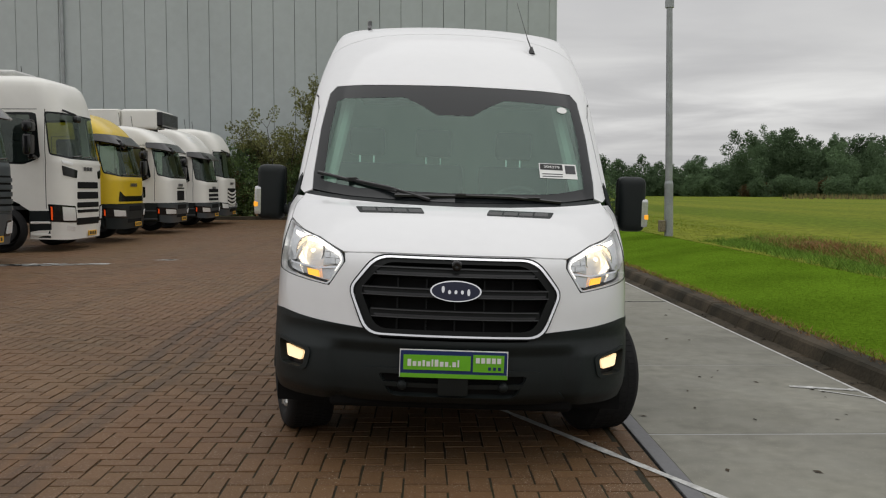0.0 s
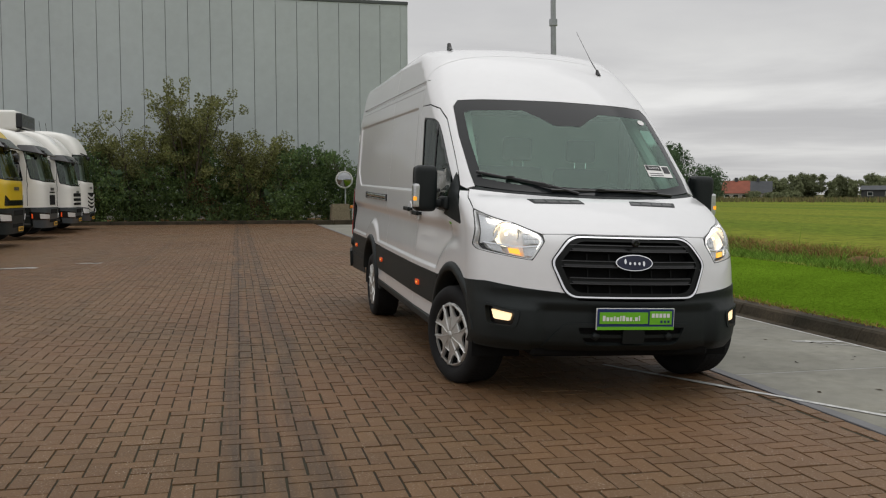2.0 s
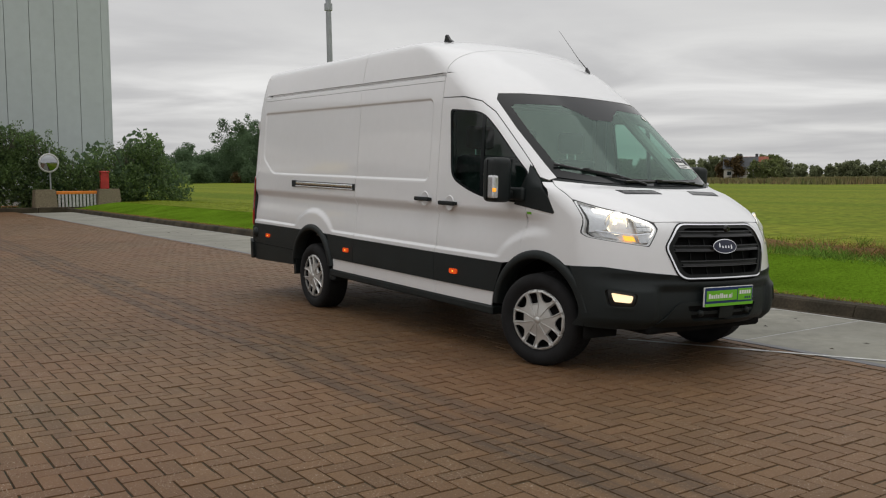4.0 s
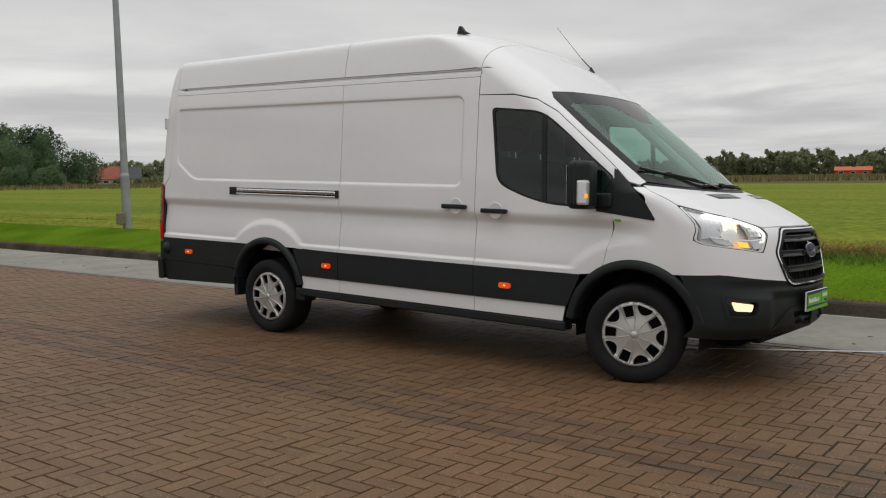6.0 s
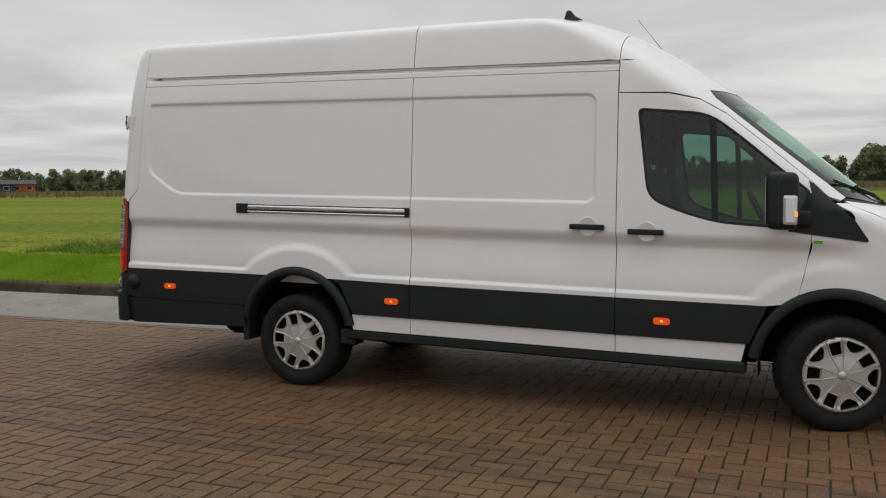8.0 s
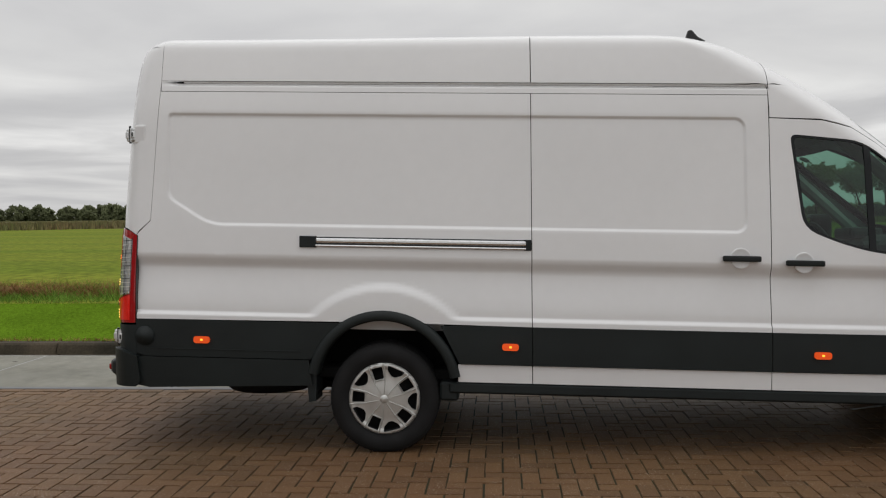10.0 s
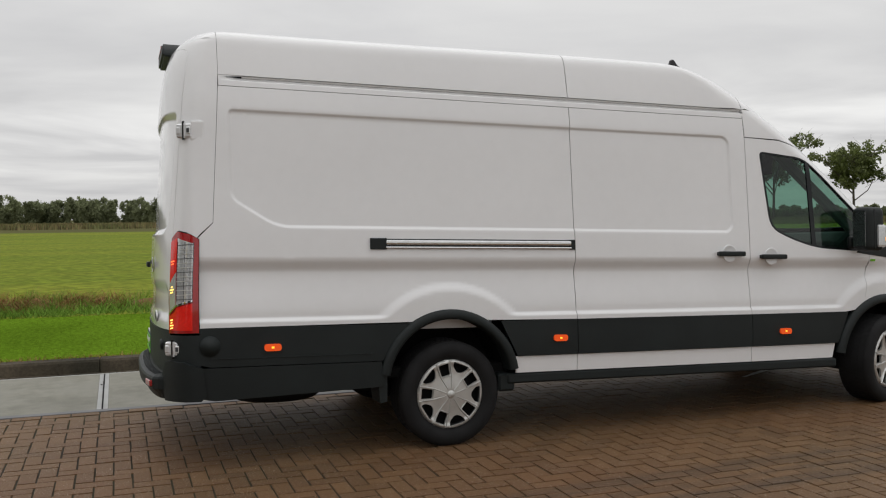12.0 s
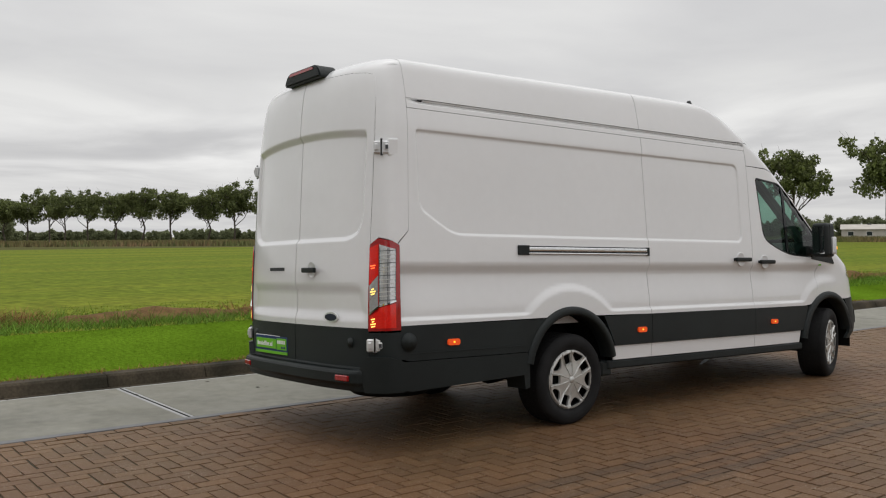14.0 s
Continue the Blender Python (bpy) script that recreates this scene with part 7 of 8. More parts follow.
part("door_box", boxed(-0.24, -0.10, -0.09, 0.09, 0.15, 0.42, 0.01), GRAVEL, lp, "small beige service box at the foot")

# ---- parked trucks ----
TRUCKWHITE = material("white_truck_paint", (0.83, 0.82, 0.77), rough=0.35, noise_scale=1.5, amount=0.05, noise2=0.35, amount2=0.06, coat=0.4)
TRUCKYELLOW = material("yellow_truck_paint", (0.72, 0.50, 0.01), rough=0.35, noise_scale=1.5, amount=0.05, coat=0.4)
TRUCKGREY = material("dark_grey_truck_paint", (0.045, 0.056, 0.064), rough=0.4, noise_scale=1.5, amount=0.1, coat=0.3)
TRUCKGLASS = material("dark_house_glass", (0.025, 0.035, 0.035), rough=0.06, noise_scale=2, amount=0.3)
CABGLASS = pane_material("tinted_cab_glass", (0.46, 0.56, 0.49), ior=1.7, veil=(0.9, 1.0, 0.94))
REDSTRAP = material("red_strap", (0.5, 0.02, 0.015), rough=0.5, noise_scale=8, amount=0.1)
FRONT_X = -8.13
CW = 1.25          # half a cab's width
CN, CD = 4.2, 0.62  # squareness and depth of its rounded front


def same(p):
    return Vector(p)


def truck(y0, H, paint, label, foot=1.0, base=0.35, glass_z=1.95, glass_top=2.85, set_back=0.16, fairing=1.0, cab_back=2.2, visor=True, bumper_paint=None,
          slots=(), wings=False, dark_nose=False, chevrons=False, lamp=(0.55, 0.62, 0.86), box_h=None, roof_lamp=False, airco=False, strap=False, ribs=False, low_pane=False):
    """A forward-control truck that faces +x; its near flank lies at y0."""
    t = thing("truck", label, "truck", group="row of parked trucks", at=(FRONT_X, y0 + CW, 0))
    bp = bumper_paint or paint
    gt = glass_top
    roof_z = H if fairing else gt + 0.42
    slope = 1.35 * fairing
    wide = curve_of([base, foot, glass_z, gt, gt + 0.18, roof_z - 0.25, roof_z - 0.10, roof_z - 0.03, roof_z],
                    [CW - 0.02, CW, CW, CW - 0.02, CW - 0.03, CW - 0.09, CW - 0.22, CW - 0.48, 0.02])
    rise = roof_z - gt - 0.1
    nose_x = curve_of([base, foot, glass_z - 0.15, glass_z, gt, gt + 0.12, gt + 0.1 + rise * 0.45, gt + 0.1 + rise * 0.80, roof_z],
                      [-0.02, 0.03, 0.03, -0.01, -set_back, -set_back - 0.03, -set_back - 0.04 - 0.20 * slope, -set_back - 0.05 - 0.55 * slope, -set_back - 1.1 * slope - 0.4])

    def skin(out=0.0):
        """(v, z): v from -1 (near flank) over 0 to 1; past that, metres back along the flank."""
        def f(v, z):
            o = out(z) if callable(out) else out
            w, x0 = wide(z), nose_x(z)
            s = -1 if v < 0 else 1
            a = abs(v)
            if a >= 1:
                return Vector((x0 - CD - (a - 1), s * (w + o), z))
            th = (1 - a) * math.pi / 2
            c, q = math.cos(th), math.sin(th)
            return Vector((x0 - CD * (1 - q ** (2 / CN)) + o * q, s * (w * c ** (2 / CN) + o * c), z))
        return f

    def fy(y, z):
        k = min(1.0, abs(y) / wide(z)) ** (CN / 2)
        return math.copysign(1 - math.acos(k) / (math.pi / 2), y)

    def fx(x, z, s=-1):
        x0 = nose_x(z)
        if x <= x0 - CD:
            return s * (1 + x0 - CD - x)
        k = min(1.0, max(0.0, 1 - (x0 - x) / CD)) ** (CN / 2)
        return s * (1 - math.asin(k) / (math.pi / 2))

    core = Vector((-1.1, 0, 1.9))

    def lay(name, pts, out, mat, parent=t, label="", thick=0.02, da=0.07, db=0.12, holes=(), rim=True):
        return panel(name, pts, skin(out), da, db, mat, parent, holes, thick, label, eps=0.003, rim=rim, place=same, core=core)

    def band(z0, z1, y):
        """A slot across the front between two levels, y to each side of the middle."""
        return rounded([(fy(-y, z0), z0), (fy(-y, z1), z1), (fy(y, z1), z1), (fy(y, z0), z0)], 0.02, 2)

    # cab shell with its windscreen and door windows cut out
    scr = rounded([(fx(-0.34, glass_z), glass_z + 0.03), (fx(-set_back - 0.30, gt), gt), (fx(-set_back - 0.30, gt, 1), gt), (fx(-0.34, glass_z, 1), glass_z + 0.03), (0.3, glass_z - 0.05), (-0.3, glass_z - 0.05)], [0.06, 0.08, 0.08, 0.06, 0.1, 0.1], 3)
    doorw = {}
    for s in (-1, 1):
        doorw[s] = rounded([(fx(-0.55, glass_z, s), glass_z - 0.06), (fx(-set_back - 0.47, gt, s), gt - 0.02), (fx(-1.54, gt, s), gt - 0.02), (fx(-1.54, glass_z, s), glass_z - 0.16), (fx(-0.95, glass_z, s), glass_z - 0.18)], 0.06, 3)
    zs = list(np.linspace(foot, roof_z - 0.012, 16))
    arch = [(-1.35 + 0.60 * math.cos(radians(a)), 0.55 + 0.62 * math.sin(radians(a))) for a in (48, 60, 75, 90, 105, 120, 132)]
    arch = [(x, z) for x, z in arch if z > foot + 0.01]
    foot_near = [(fx(x, z, -1), z) for x, z in arch[::-1]] if arch else []
    foot_far = [(fx(x, z, 1), z) for x, z in arch] if arch else []
    outline = foot_near + [(fx(-0.8, foot, -1), foot), (0, foot), (fx(-0.8, foot, 1), foot)] + foot_far + [(fx(-cab_back, z, 1), z) for z in zs] + [(fx(-cab_back, z, -1), z) for z in zs[::-1]]
    cab = lay("cab", outline, 0.0, paint, holes=[scr, doorw[-1], doorw[1]], thick=0.05, da=0.08, db=0.09)
    part("back_wall", boxed(-cab_back, -cab_back + 0.04, -CW + 0.06, CW - 0.06, foot, roof_z - 0.35), paint, cab)
    ws = lay("windscreen", scr, -0.012, CABGLASS, rim=False, label="tinted windscreen")
    c = Vector((0, (glass_z + gt) / 2))
    inner = [(p[0] * 0.965, c.y + (p[1] - c.y) * 0.93) for p in scr]
    lay("screen_edge", scr, 0.003, FRIT, ws, holes=[inner], label="black windscreen edge")
    for k in range(3):
        y = -0.75 + 0.55 * k
        q0, q1 = skin(0.03)(fy(y, glass_z), glass_z + 0.0), skin(0.03)(fy(y + 0.46, glass_z + 0.03), glass_z + 0.035)
        part("wiper", rods([(q0, q1)], 0.012, sides=5), GLOSSBLACK, ws)
    # inside: dash, seats, bunk curtain
    part("dashboard", boxed(-0.75, -0.14, -CW + 0.12, CW - 0.12, glass_z - 0.5, glass_z - 0.04, 0.08, None, 2), TRIM, cab, "dark dashboard")
    part("cab_floor", boxed(-cab_back + 0.05, -0.15, -CW + 0.08, CW - 0.08, foot + 0.02, foot + 0.10), TRIM, cab)
    part("cab_lining", boxed(-cab_back + 0.05, -cab_back + 0.35, -CW + 0.08, CW - 0.08, foot + 0.1, gt, 0.04), TRIM, cab)
    for y in (-0.62, 0.62):
        bm = boxed(-1.30, -0.80, y - 0.26, y + 0.26, glass_z - 0.5, glass_z - 0.32, 0.06, None, 2)
        box(bm, -1.42, -1.24, y - 0.25, y + 0.25, glass_z - 0.4, glass_z + 0.35, 0.07, None, 2)
        box(bm, -1.40, -1.28, y - 0.13, y + 0.13, glass_z + 0.36, glass_z + 0.56, 0.05, None, 2)
        part("seat", bm, FABRIC, cab)
    part("steering_wheel", lathe([(0.0, 0.20), (0.02, 0.215), (0.0, 0.23), (-0.02, 0.215), (0.0, 0.20)], 20, Matrix.Translation((-0.72, 0.62, glass_z)) @ Matrix.Rotation(radians(-55), 4, "Y")), TRIM, cab)
    for s in (-1, 1):
        dw = lay("door_window", doorw[s], -0.012, CABGLASS, rim=False, label="tinted cab door window")
        cc = Vector((sum(p[0] for p in doorw[s]) / len(doorw[s]), sum(p[1] for p in doorw[s]) / len(doorw[s])))
        lay("window_edge", doorw[s], 0.003, FRIT, dw, holes=[[tuple(cc + (Vector(p) - cc) * 0.92) for p in doorw[s]]])
        if low_pane:
            lp = rounded([(fx(-0.72, foot, s), foot + 0.16), (fx(-0.72, foot, s), foot + 0.50), (fx(-1.28, foot, s), foot + 0.50), (fx(-1.28, foot, s), foot + 0.16)], 0.03, 2)
            lay("lower_window", lp, 0.004, FRIT, cab, "dark lower door pane")
        # door seams and handle
        for x in (-0.43, -1.64):
            lay("door_seam", [(fx(x, z, s), z) for z in np.linspace(foot + (0.05 if x > -1 else 0.25), gt + 0.05, 8)] + [(fx(x - 0.014, z, s), z) for z in np.linspace(gt + 0.05, foot + (0.05 if x > -1 else 0.25), 8)], 0.002, DARK, cab, rim=False)
        lay("door_seam", [(fx(-0.43 - set_back, gt, s), gt + 0.04), (fx(-1.64, gt, s), gt + 0.04), (fx(-1.64, gt, s), gt + 0.054), (fx(-0.43 - set_back, gt, s), gt + 0.054)], 0.002, DARK, cab, rim=False)
        part("door_handle", boxed(-1.58, -1.36, s * CW - 0.01 if s > 0 else -CW - 0.03, s * CW + 0.03 if s > 0 else -CW + 0.01, glass_z - 0.42, glass_z - 0.37, 0.008), GLOSSBLACK, cab)
        # mirrors on an arm
        ya, yb = sorted((s * (CW + 0.08), s * (CW + 0.40)))
        mr = part("mirror", boxed(-0.76, -0.60, ya, yb, glass_z + 0.02, glass_z + 0.48, 0.06, None, 3), GLOSSBLACK, t, "large black truck mirror", smooth=True)
        part("mirror_glass", boxed(-0.768, -0.762, ya + 0.03, yb - 0.03, glass_z + 0.07, glass_z + 0.43), CHROME, mr)
        part("wide_mirror", boxed(-0.77, -0.58, ya - 0.01, yb + 0.01, glass_z + 0.52, glass_z + 0.76, 0.07, None, 3), GLOSSBLACK, mr, "black wide-angle mirror", smooth=True)
        part("mirror_arm", boxed(-0.72, -0.62, *sorted((s * (CW - 0.03), s * (CW + 0.22))), glass_z + 0.72, glass_z + 0.80, 0.03, None, 2), GLOSSBLACK, mr, smooth=True)
        part("mirror_arm", boxed(-0.72, -0.58, *sorted((s * (CW - 0.03), s * (CW + 0.24))), glass_z - 0.06, glass_z + 0.03, 0.03, None, 2), GLOSSBLACK, mr, smooth=True)
        part("grab_bar", rods([((-1.60, s * (CW + 0.03), foot + 0.35), (-1.60, s * (CW + 0.03), glass_z + 0.25))], 0.016, sides=8), GLOSSBLACK, cab)
        # headlamp cluster
        y_in, z0, z1 = lamp
        cl = rounded([(fx(-0.36, z0, s), z0 + 0.02), (fx(-0.40, z1, s), z1 + 0.05), (fy(s * (y_in + 0.1), z1), z1), (fy(s * y_in, z0), z0 - 0.02)], 0.02, 2)
        hl = lay("headlamp", cl, 0.055 if bp is not paint else 0.014, GLOSSBLACK, t, "headlamp in a black surround")
        zc = (z0 + z1) / 2
        lens = rounded([(fy(s * (CW - 0.12), zc), z0 + 0.04), (fy(s * (CW - 0.10), zc), z1 - 0.01), (fy(s * (y_in + 0.13), zc), z1 - 0.04), (fy(s * (y_in + 0.08), zc), z0 + 0.03)], 0.02, 2)
        lay("lens", lens, 0.065 if bp is not paint else 0.024, LAMPBOWL, hl, "clear lamp lens")
        lay("indicator", [(fx(-0.33, zc, s), z0 + 0.06), (fx(-0.34, zc, s), z1), (fx(-0.305, zc, s), z1 - 0.02), (fx(-0.295, zc, s), z0 + 0.05)], 0.065 if bp is not paint else 0.024, MARKER, hl, "orange indicator")
        # steps behind the front corner
        ya, yb = sorted((s * (CW - 0.25), s * (CW - 0.012)))
        st = part("step", boxed(-0.84, -0.34, ya, yb, base + 0.03, foot + 0.02, 0.03), PLASTIC, t, "dark step box")
        for zz in (base + 0.10, (base + foot) / 2 + 0.04):
            part("tread", boxed(-0.80, -0.36, *sorted((s * (CW - 0.1), s * (CW + 0.006))), zz, zz + 0.05, 0.01), bp if bp is not TRUCKGREY else TRIM, st)
        for xw in (-1.35, -5.0):
            m = Matrix.Translation((xw, s * (CW - 0.04), 0.5)) @ Matrix.Rotation(radians(90 * -s), 4, "Z") @ Matrix.Rotation(math.pi, 4, "Z")
            wh = part("wheel", lathe([(0.10, 0.29), (0.02, 0.33), (-0.012, 0.38), (0.0, 0.46), (0.04, 0.50), (0.26, 0.50), (0.30, 0.44)], 32, m), RUBBER, t, smooth=True)
            part("rim", lathe([(0.02, 0.0), (0.0, 0.10), (0.08, 0.13), (0.10, 0.24), (0.03, 0.30), (0.04, 0.34)], 24, m), TRIM, wh, smooth=True)
    # visor over the windscreen
    if visor:
        zt, zb = gt + 0.13, gt - 0.13
        vis = [(fx(-set_back - 0.42, gt, -1), zb + 0.10), (fx(-set_back - 0.42, gt, -1), zt), (fx(-set_back - 0.42, gt, 1), zt), (fx(-set_back - 0.42, gt, 1), zb + 0.10), (fy(0.8, gt), zb), (fy(-0.8, gt), zb)]
        lay("sun_visor", rounded(vis, 0.03, 2), lambda z: 0.05 + 0.20 * (zt - z) / (zt - zb), GLOSSBLACK, t, "dark sun visor", thick=0.03, db=0.05)
    # kerb mirror on an arm before the screen's upper corner
    q = skin(0.0)(fy(-0.82, gt), gt + 0.06)
    hang = q + Vector((0.24, 0.10, -0.10))
    km = part("front_mirror", boxed(-0.055, 0.055, -0.14, 0.14, -0.075, 0.075, 0.05, Matrix.Translation(hang + Vector((0.02, 0.06, -0.10))), 3), GLOSSBLACK, t, "black round front mirror on an arm", smooth=True)
    part("mirror_arm", rods([(q, hang), (hang, hang + Vector((0.02, 0.06, -0.05)))], 0.024, sides=8), GLOSSBLACK, km)
    # bumper round the front
    bo = 0.045 if bp is not paint else 0.0
    lo = [(fx(-0.36 + 0.06, base, -1), base + 0.03)] + [(fy(y, base), base) for y in (-0.9, 0, 0.9)] + [(fx(-0.30, base, 1), base + 0.03), (fx(-0.36, foot, 1), foot - 0.012), (0, foot - 0.012), (fx(-0.36, foot, -1), foot - 0.012)]
    if not paint is bp:
        bu = lay("bumper", rounded(lo, 0.02, 2), bo, bp, t, "dark truck bumper", thick=0.10)
        lay("bumper_slot", band(base + 0.16, base + 0.26, 0.55), bo + 0.006, DARK, bu, rim=False)
        lay("bumper_slot", band(foot - 0.20, foot - 0.06, 0.50), bo + 0.006, DARK, bu, rim=False)
    else:
        skirt = [(fx(-0.82, base, -1), base + 0.03)] + [(fy(y, base), base) for y in (-0.9, 0, 0.9)] + [(fx(-0.82, base, 1), base + 0.03), (fx(-0.82, base, 1), base + 0.19), (fx(-0.36, base, 1), base + 0.24), (fx(-0.36, foot, 1), foot - 0.006), (0, foot - 0.006), (fx(-0.36, foot, -1), foot - 0.006), (fx(-0.36, base, -1), base + 0.24), (fx(-0.82, base, -1), base + 0.19)]
        bu = lay("bumper", skirt, 0.006, bp, t, "painted truck bumper and skirt", thick=0.08)
        for s in (-1, 1):
            lay("fog_lamp", [(fy(s * 0.72, base), base + 0.20), (fy(s * 1.02, base), base + 0.24), (fy(s * 1.02, base), base + 0.34), (fy(s * 0.72, base), base + 0.30)], 0.014, LAMPBOWL, bu)
    # openings of the nose
    for z0, z1, y in slots:
        sl = lay("grille_slot", band(z0, z1, y), 0.010, DARK, t, "dark grille opening")
        lay("slot_edge", [(fy(-y + 0.02, z0), z0 + 0.008), (fy(-y + 0.02, z0), z0 + 0.02), (fy(y - 0.02, z0), z0 + 0.02), (fy(y - 0.02, z0), z0 + 0.008)], 0.016, SILVER if chevrons else GLOSSBLACK, sl, rim=False)
    if ribs:
        z = foot + 0.04
        while z < glass_z - 0.35:
            g = lay("grille_bar", band(z, z + 0.085, 0.98), 0.03, TRUCKGREY, t, "dark grey grille bar")
            # shade between the bars, laid on as a flat dark strip
            lay("bar_shadow", band(z + 0.088, z + 0.125, 0.96), 0.008, DARK, g, rim=False)
            z += 0.135
    if wings:
        for s in (-1, 1):
            lay("wing_lamp", rounded([(fy(s * 0.62, 1.6), glass_z - 0.30), (fy(s * 0.66, 1.6), glass_z - 0.48), (fy(s * 1.12, 1.6), glass_z - 0.42), (fy(s * 1.14, 1.6), glass_z - 0.20)], 0.02, 2), 0.012, GLOSSBLACK, t)
            lay("wing_lens", rounded([(fy(s * 0.80, 1.6), glass_z - 0.14), (fy(s * 0.84, 1.6), glass_z - 0.20), (fy(s * 1.12, 1.6), glass_z - 0.16), (fy(s * 1.14, 1.6), glass_z - 0.07)], 0.02, 2), 0.012, LAMPBOWL, t)
    if dark_nose:
        lay("nose_opening", rounded([(fy(-0.95, 1.3), glass_z - 0.42), (fy(-0.70, 1.3), foot + 0.20), (fy(0.70, 1.3), foot + 0.20), (fy(0.95, 1.3), glass_z - 0.42), (fy(1.0, 1.3), foot + 0.06), (fy(-1.0, 1.3), foot + 0.06)], 0.03, 2), 0.012, GLOSSBLACK, t, "dark opening in the nose")
    if chevrons:
        for k in range(4):
            z = foot + 0.06 + 0.15 * k
            lay("chevron_bar", [(fy(-0.72, z), z + 0.10), (fy(-0.72, z), z + 0.17), (0, z + 0.07), (fy(0.72, z), z + 0.17), (fy(0.72, z), z + 0.10), (0, z)], 0.03, TRUCKWHITE, t)
    lz = glass_z - 0.26
    for k in range(6):
        lay("letter_bar", [(fy(y, lz), z) for y, z in ((-0.27 + 0.092 * k, lz - 0.045), (-0.205 + 0.092 * k, lz - 0.045), (-0.205 + 0.092 * k, lz + 0.045), (-0.27 + 0.092 * k, lz + 0.045))], 0.012, TRIM if paint is not TRUCKGREY else SILVER, t, rim=False)
    pz = base + 0.05
    px = skin(bo + 0.03)(0.0, pz).x + 0.012
    pl = part("number_plate", boxed(px - 0.012, px, -0.02, 0.50, pz, pz + 0.12, 0.004), PLATEYELLOW, t, "yellow number plate")
    for k in range(4):
        part("plate_bar", boxed(px - 0.002, px + 0.003, 0.04 + 0.11 * k, 0.11 + 0.11 * k, pz + 0.025, pz + 0.095), INK, pl)
    # chassis and load body
    part("chassis", boxed(-8.0, -0.7, -0.45, 0.45, 0.62, 0.95, 0.02), DARK, t)
    if box_h:
        lb = part("load_body", boxed(-8.6, -3.05, -CW, CW, 1.05, box_h, 0.03), TRUCKWHITE, t, "white box body")
        cu = part("cooling_unit", boxed(-3.04, -1.72, -CW + 0.15, CW - 0.15, box_h - 0.72, box_h + 0.02, 0.14, None, 4), TRUCKWHITE, lb, "white cooling unit on the box body")
        part("unit_grille", boxed(-1.78, -1.55, -CW + 0.2, CW - 0.2, box_h - 0.60, box_h - 0.08, 0.05, None, 2), GLOSSBLACK, cu, "black cooling unit grille")
        part("unit_mount", boxed(-2.9, -cab_back - 0.01, -0.6, 0.6, box_h - 0.9, box_h - 0.6), DARK, cu)
    if roof_lamp:
        for s in (-1, 1):
            zz = gt + 0.55 * (roof_z - gt)
            lay("roof_lamp", rounded([(fy(s * 0.72, zz), zz - 0.12), (fy(s * 0.98, zz), zz - 0.10), (fy(s * 0.98, zz), zz + 0.08), (fy(s * 0.72, zz), zz + 0.10)], 0.02, 2), 0.010, LAMPBOWL, t, "clear roof lamp")
    if airco:
        part("roof_airco", boxed(-2.15, -1.35, -0.62, 0.62, H - 0.06, H + 0.13, 0.07, None, 3), SILVER, t, smooth=True)
    for y in (-0.7, 0.5):
        part("aerial", rods([((-1.6, y, roof_z - 0.35), (-1.68, y, roof_z + 0.35))], 0.008, sides=4), GLOSSBLACK, t)
    if strap:
        part("strap", boxed(-0.20, 0.02, -CW - 0.02, -CW + 0.03, 1.35, 1.85, 0.015), REDSTRAP, t, "red strap at the cab corner")
    return t


truck(11.1, 3.5, TRUCKGREY, "dark grey truck with ribbed grille and black visor", foot=0.95, fairing=0, ribs=True, bumper_paint=TRUCKGREY, lamp=(0.55, 0.52, 0.80), strap=True)
truck(15.9, 3.98, TRUCKWHITE, "white long-haul truck with high round roof", foot=0.92, base=0.26, glass_z=2.13, glass_top=3.12, fairing=0.28, visor=False, wings=True,
      slots=((1.42, 1.57, 0.62), (1.18, 1.34, 0.64), (0.98, 1.10, 0.66), (0.86, 0.93, 0.66), (0.58, 0.74, 0.68)), lamp=(0.66, 0.66, 1.02), airco=True)
truck(19.2, 3.55, TRUCKYELLOW, "yellow truck with dark bumper and sun visor", foot=1.02, glass_z=1.78, glass_top=2.70, set_back=0.26, bumper_paint=PLASTIC, dark_nose=True, lamp=(0.62, 0.66, 0.88))
truck(23.9, 3.45, TRUCKWHITE, "white truck with dark sun visor and small grille", foot=0.98, glass_z=1.80, glass_top=2.72, set_back=0.24, fairing=0.9, bumper_paint=TRUCKGREY, low_pane=True, slots=((1.05, 1.36, 0.40), (1.42, 1.46, 0.40)), lamp=(0.55, 0.60, 0.80))
truck(28.5, 3.72, TRUCKWHITE, "white truck with grey bumper and cooled box body", foot=0.92, glass_z=1.72, glass_top=2.62, set_back=0.2, cab_back=1.7, bumper_paint=TRUCKGREY, slots=((1.30, 1.42, 0.72), (1.14, 1.24, 0.72), (1.00, 1.08, 0.72)), lamp=(0.60, 0.55, 0.76), box_h=4.28, roof_lamp=True)
truck(31.6, 3.85, TRUCKWHITE, "white truck with striped grille beside the hedge", foot=0.70, glass_z=1.90, glass_top=2.90, fairing=0.6, bumper_paint=TRUCKGREY, visor=False, chevrons=True, slots=((0.78, 1.45, 0.70),), lamp=(0.66, 0.62, 0.86))
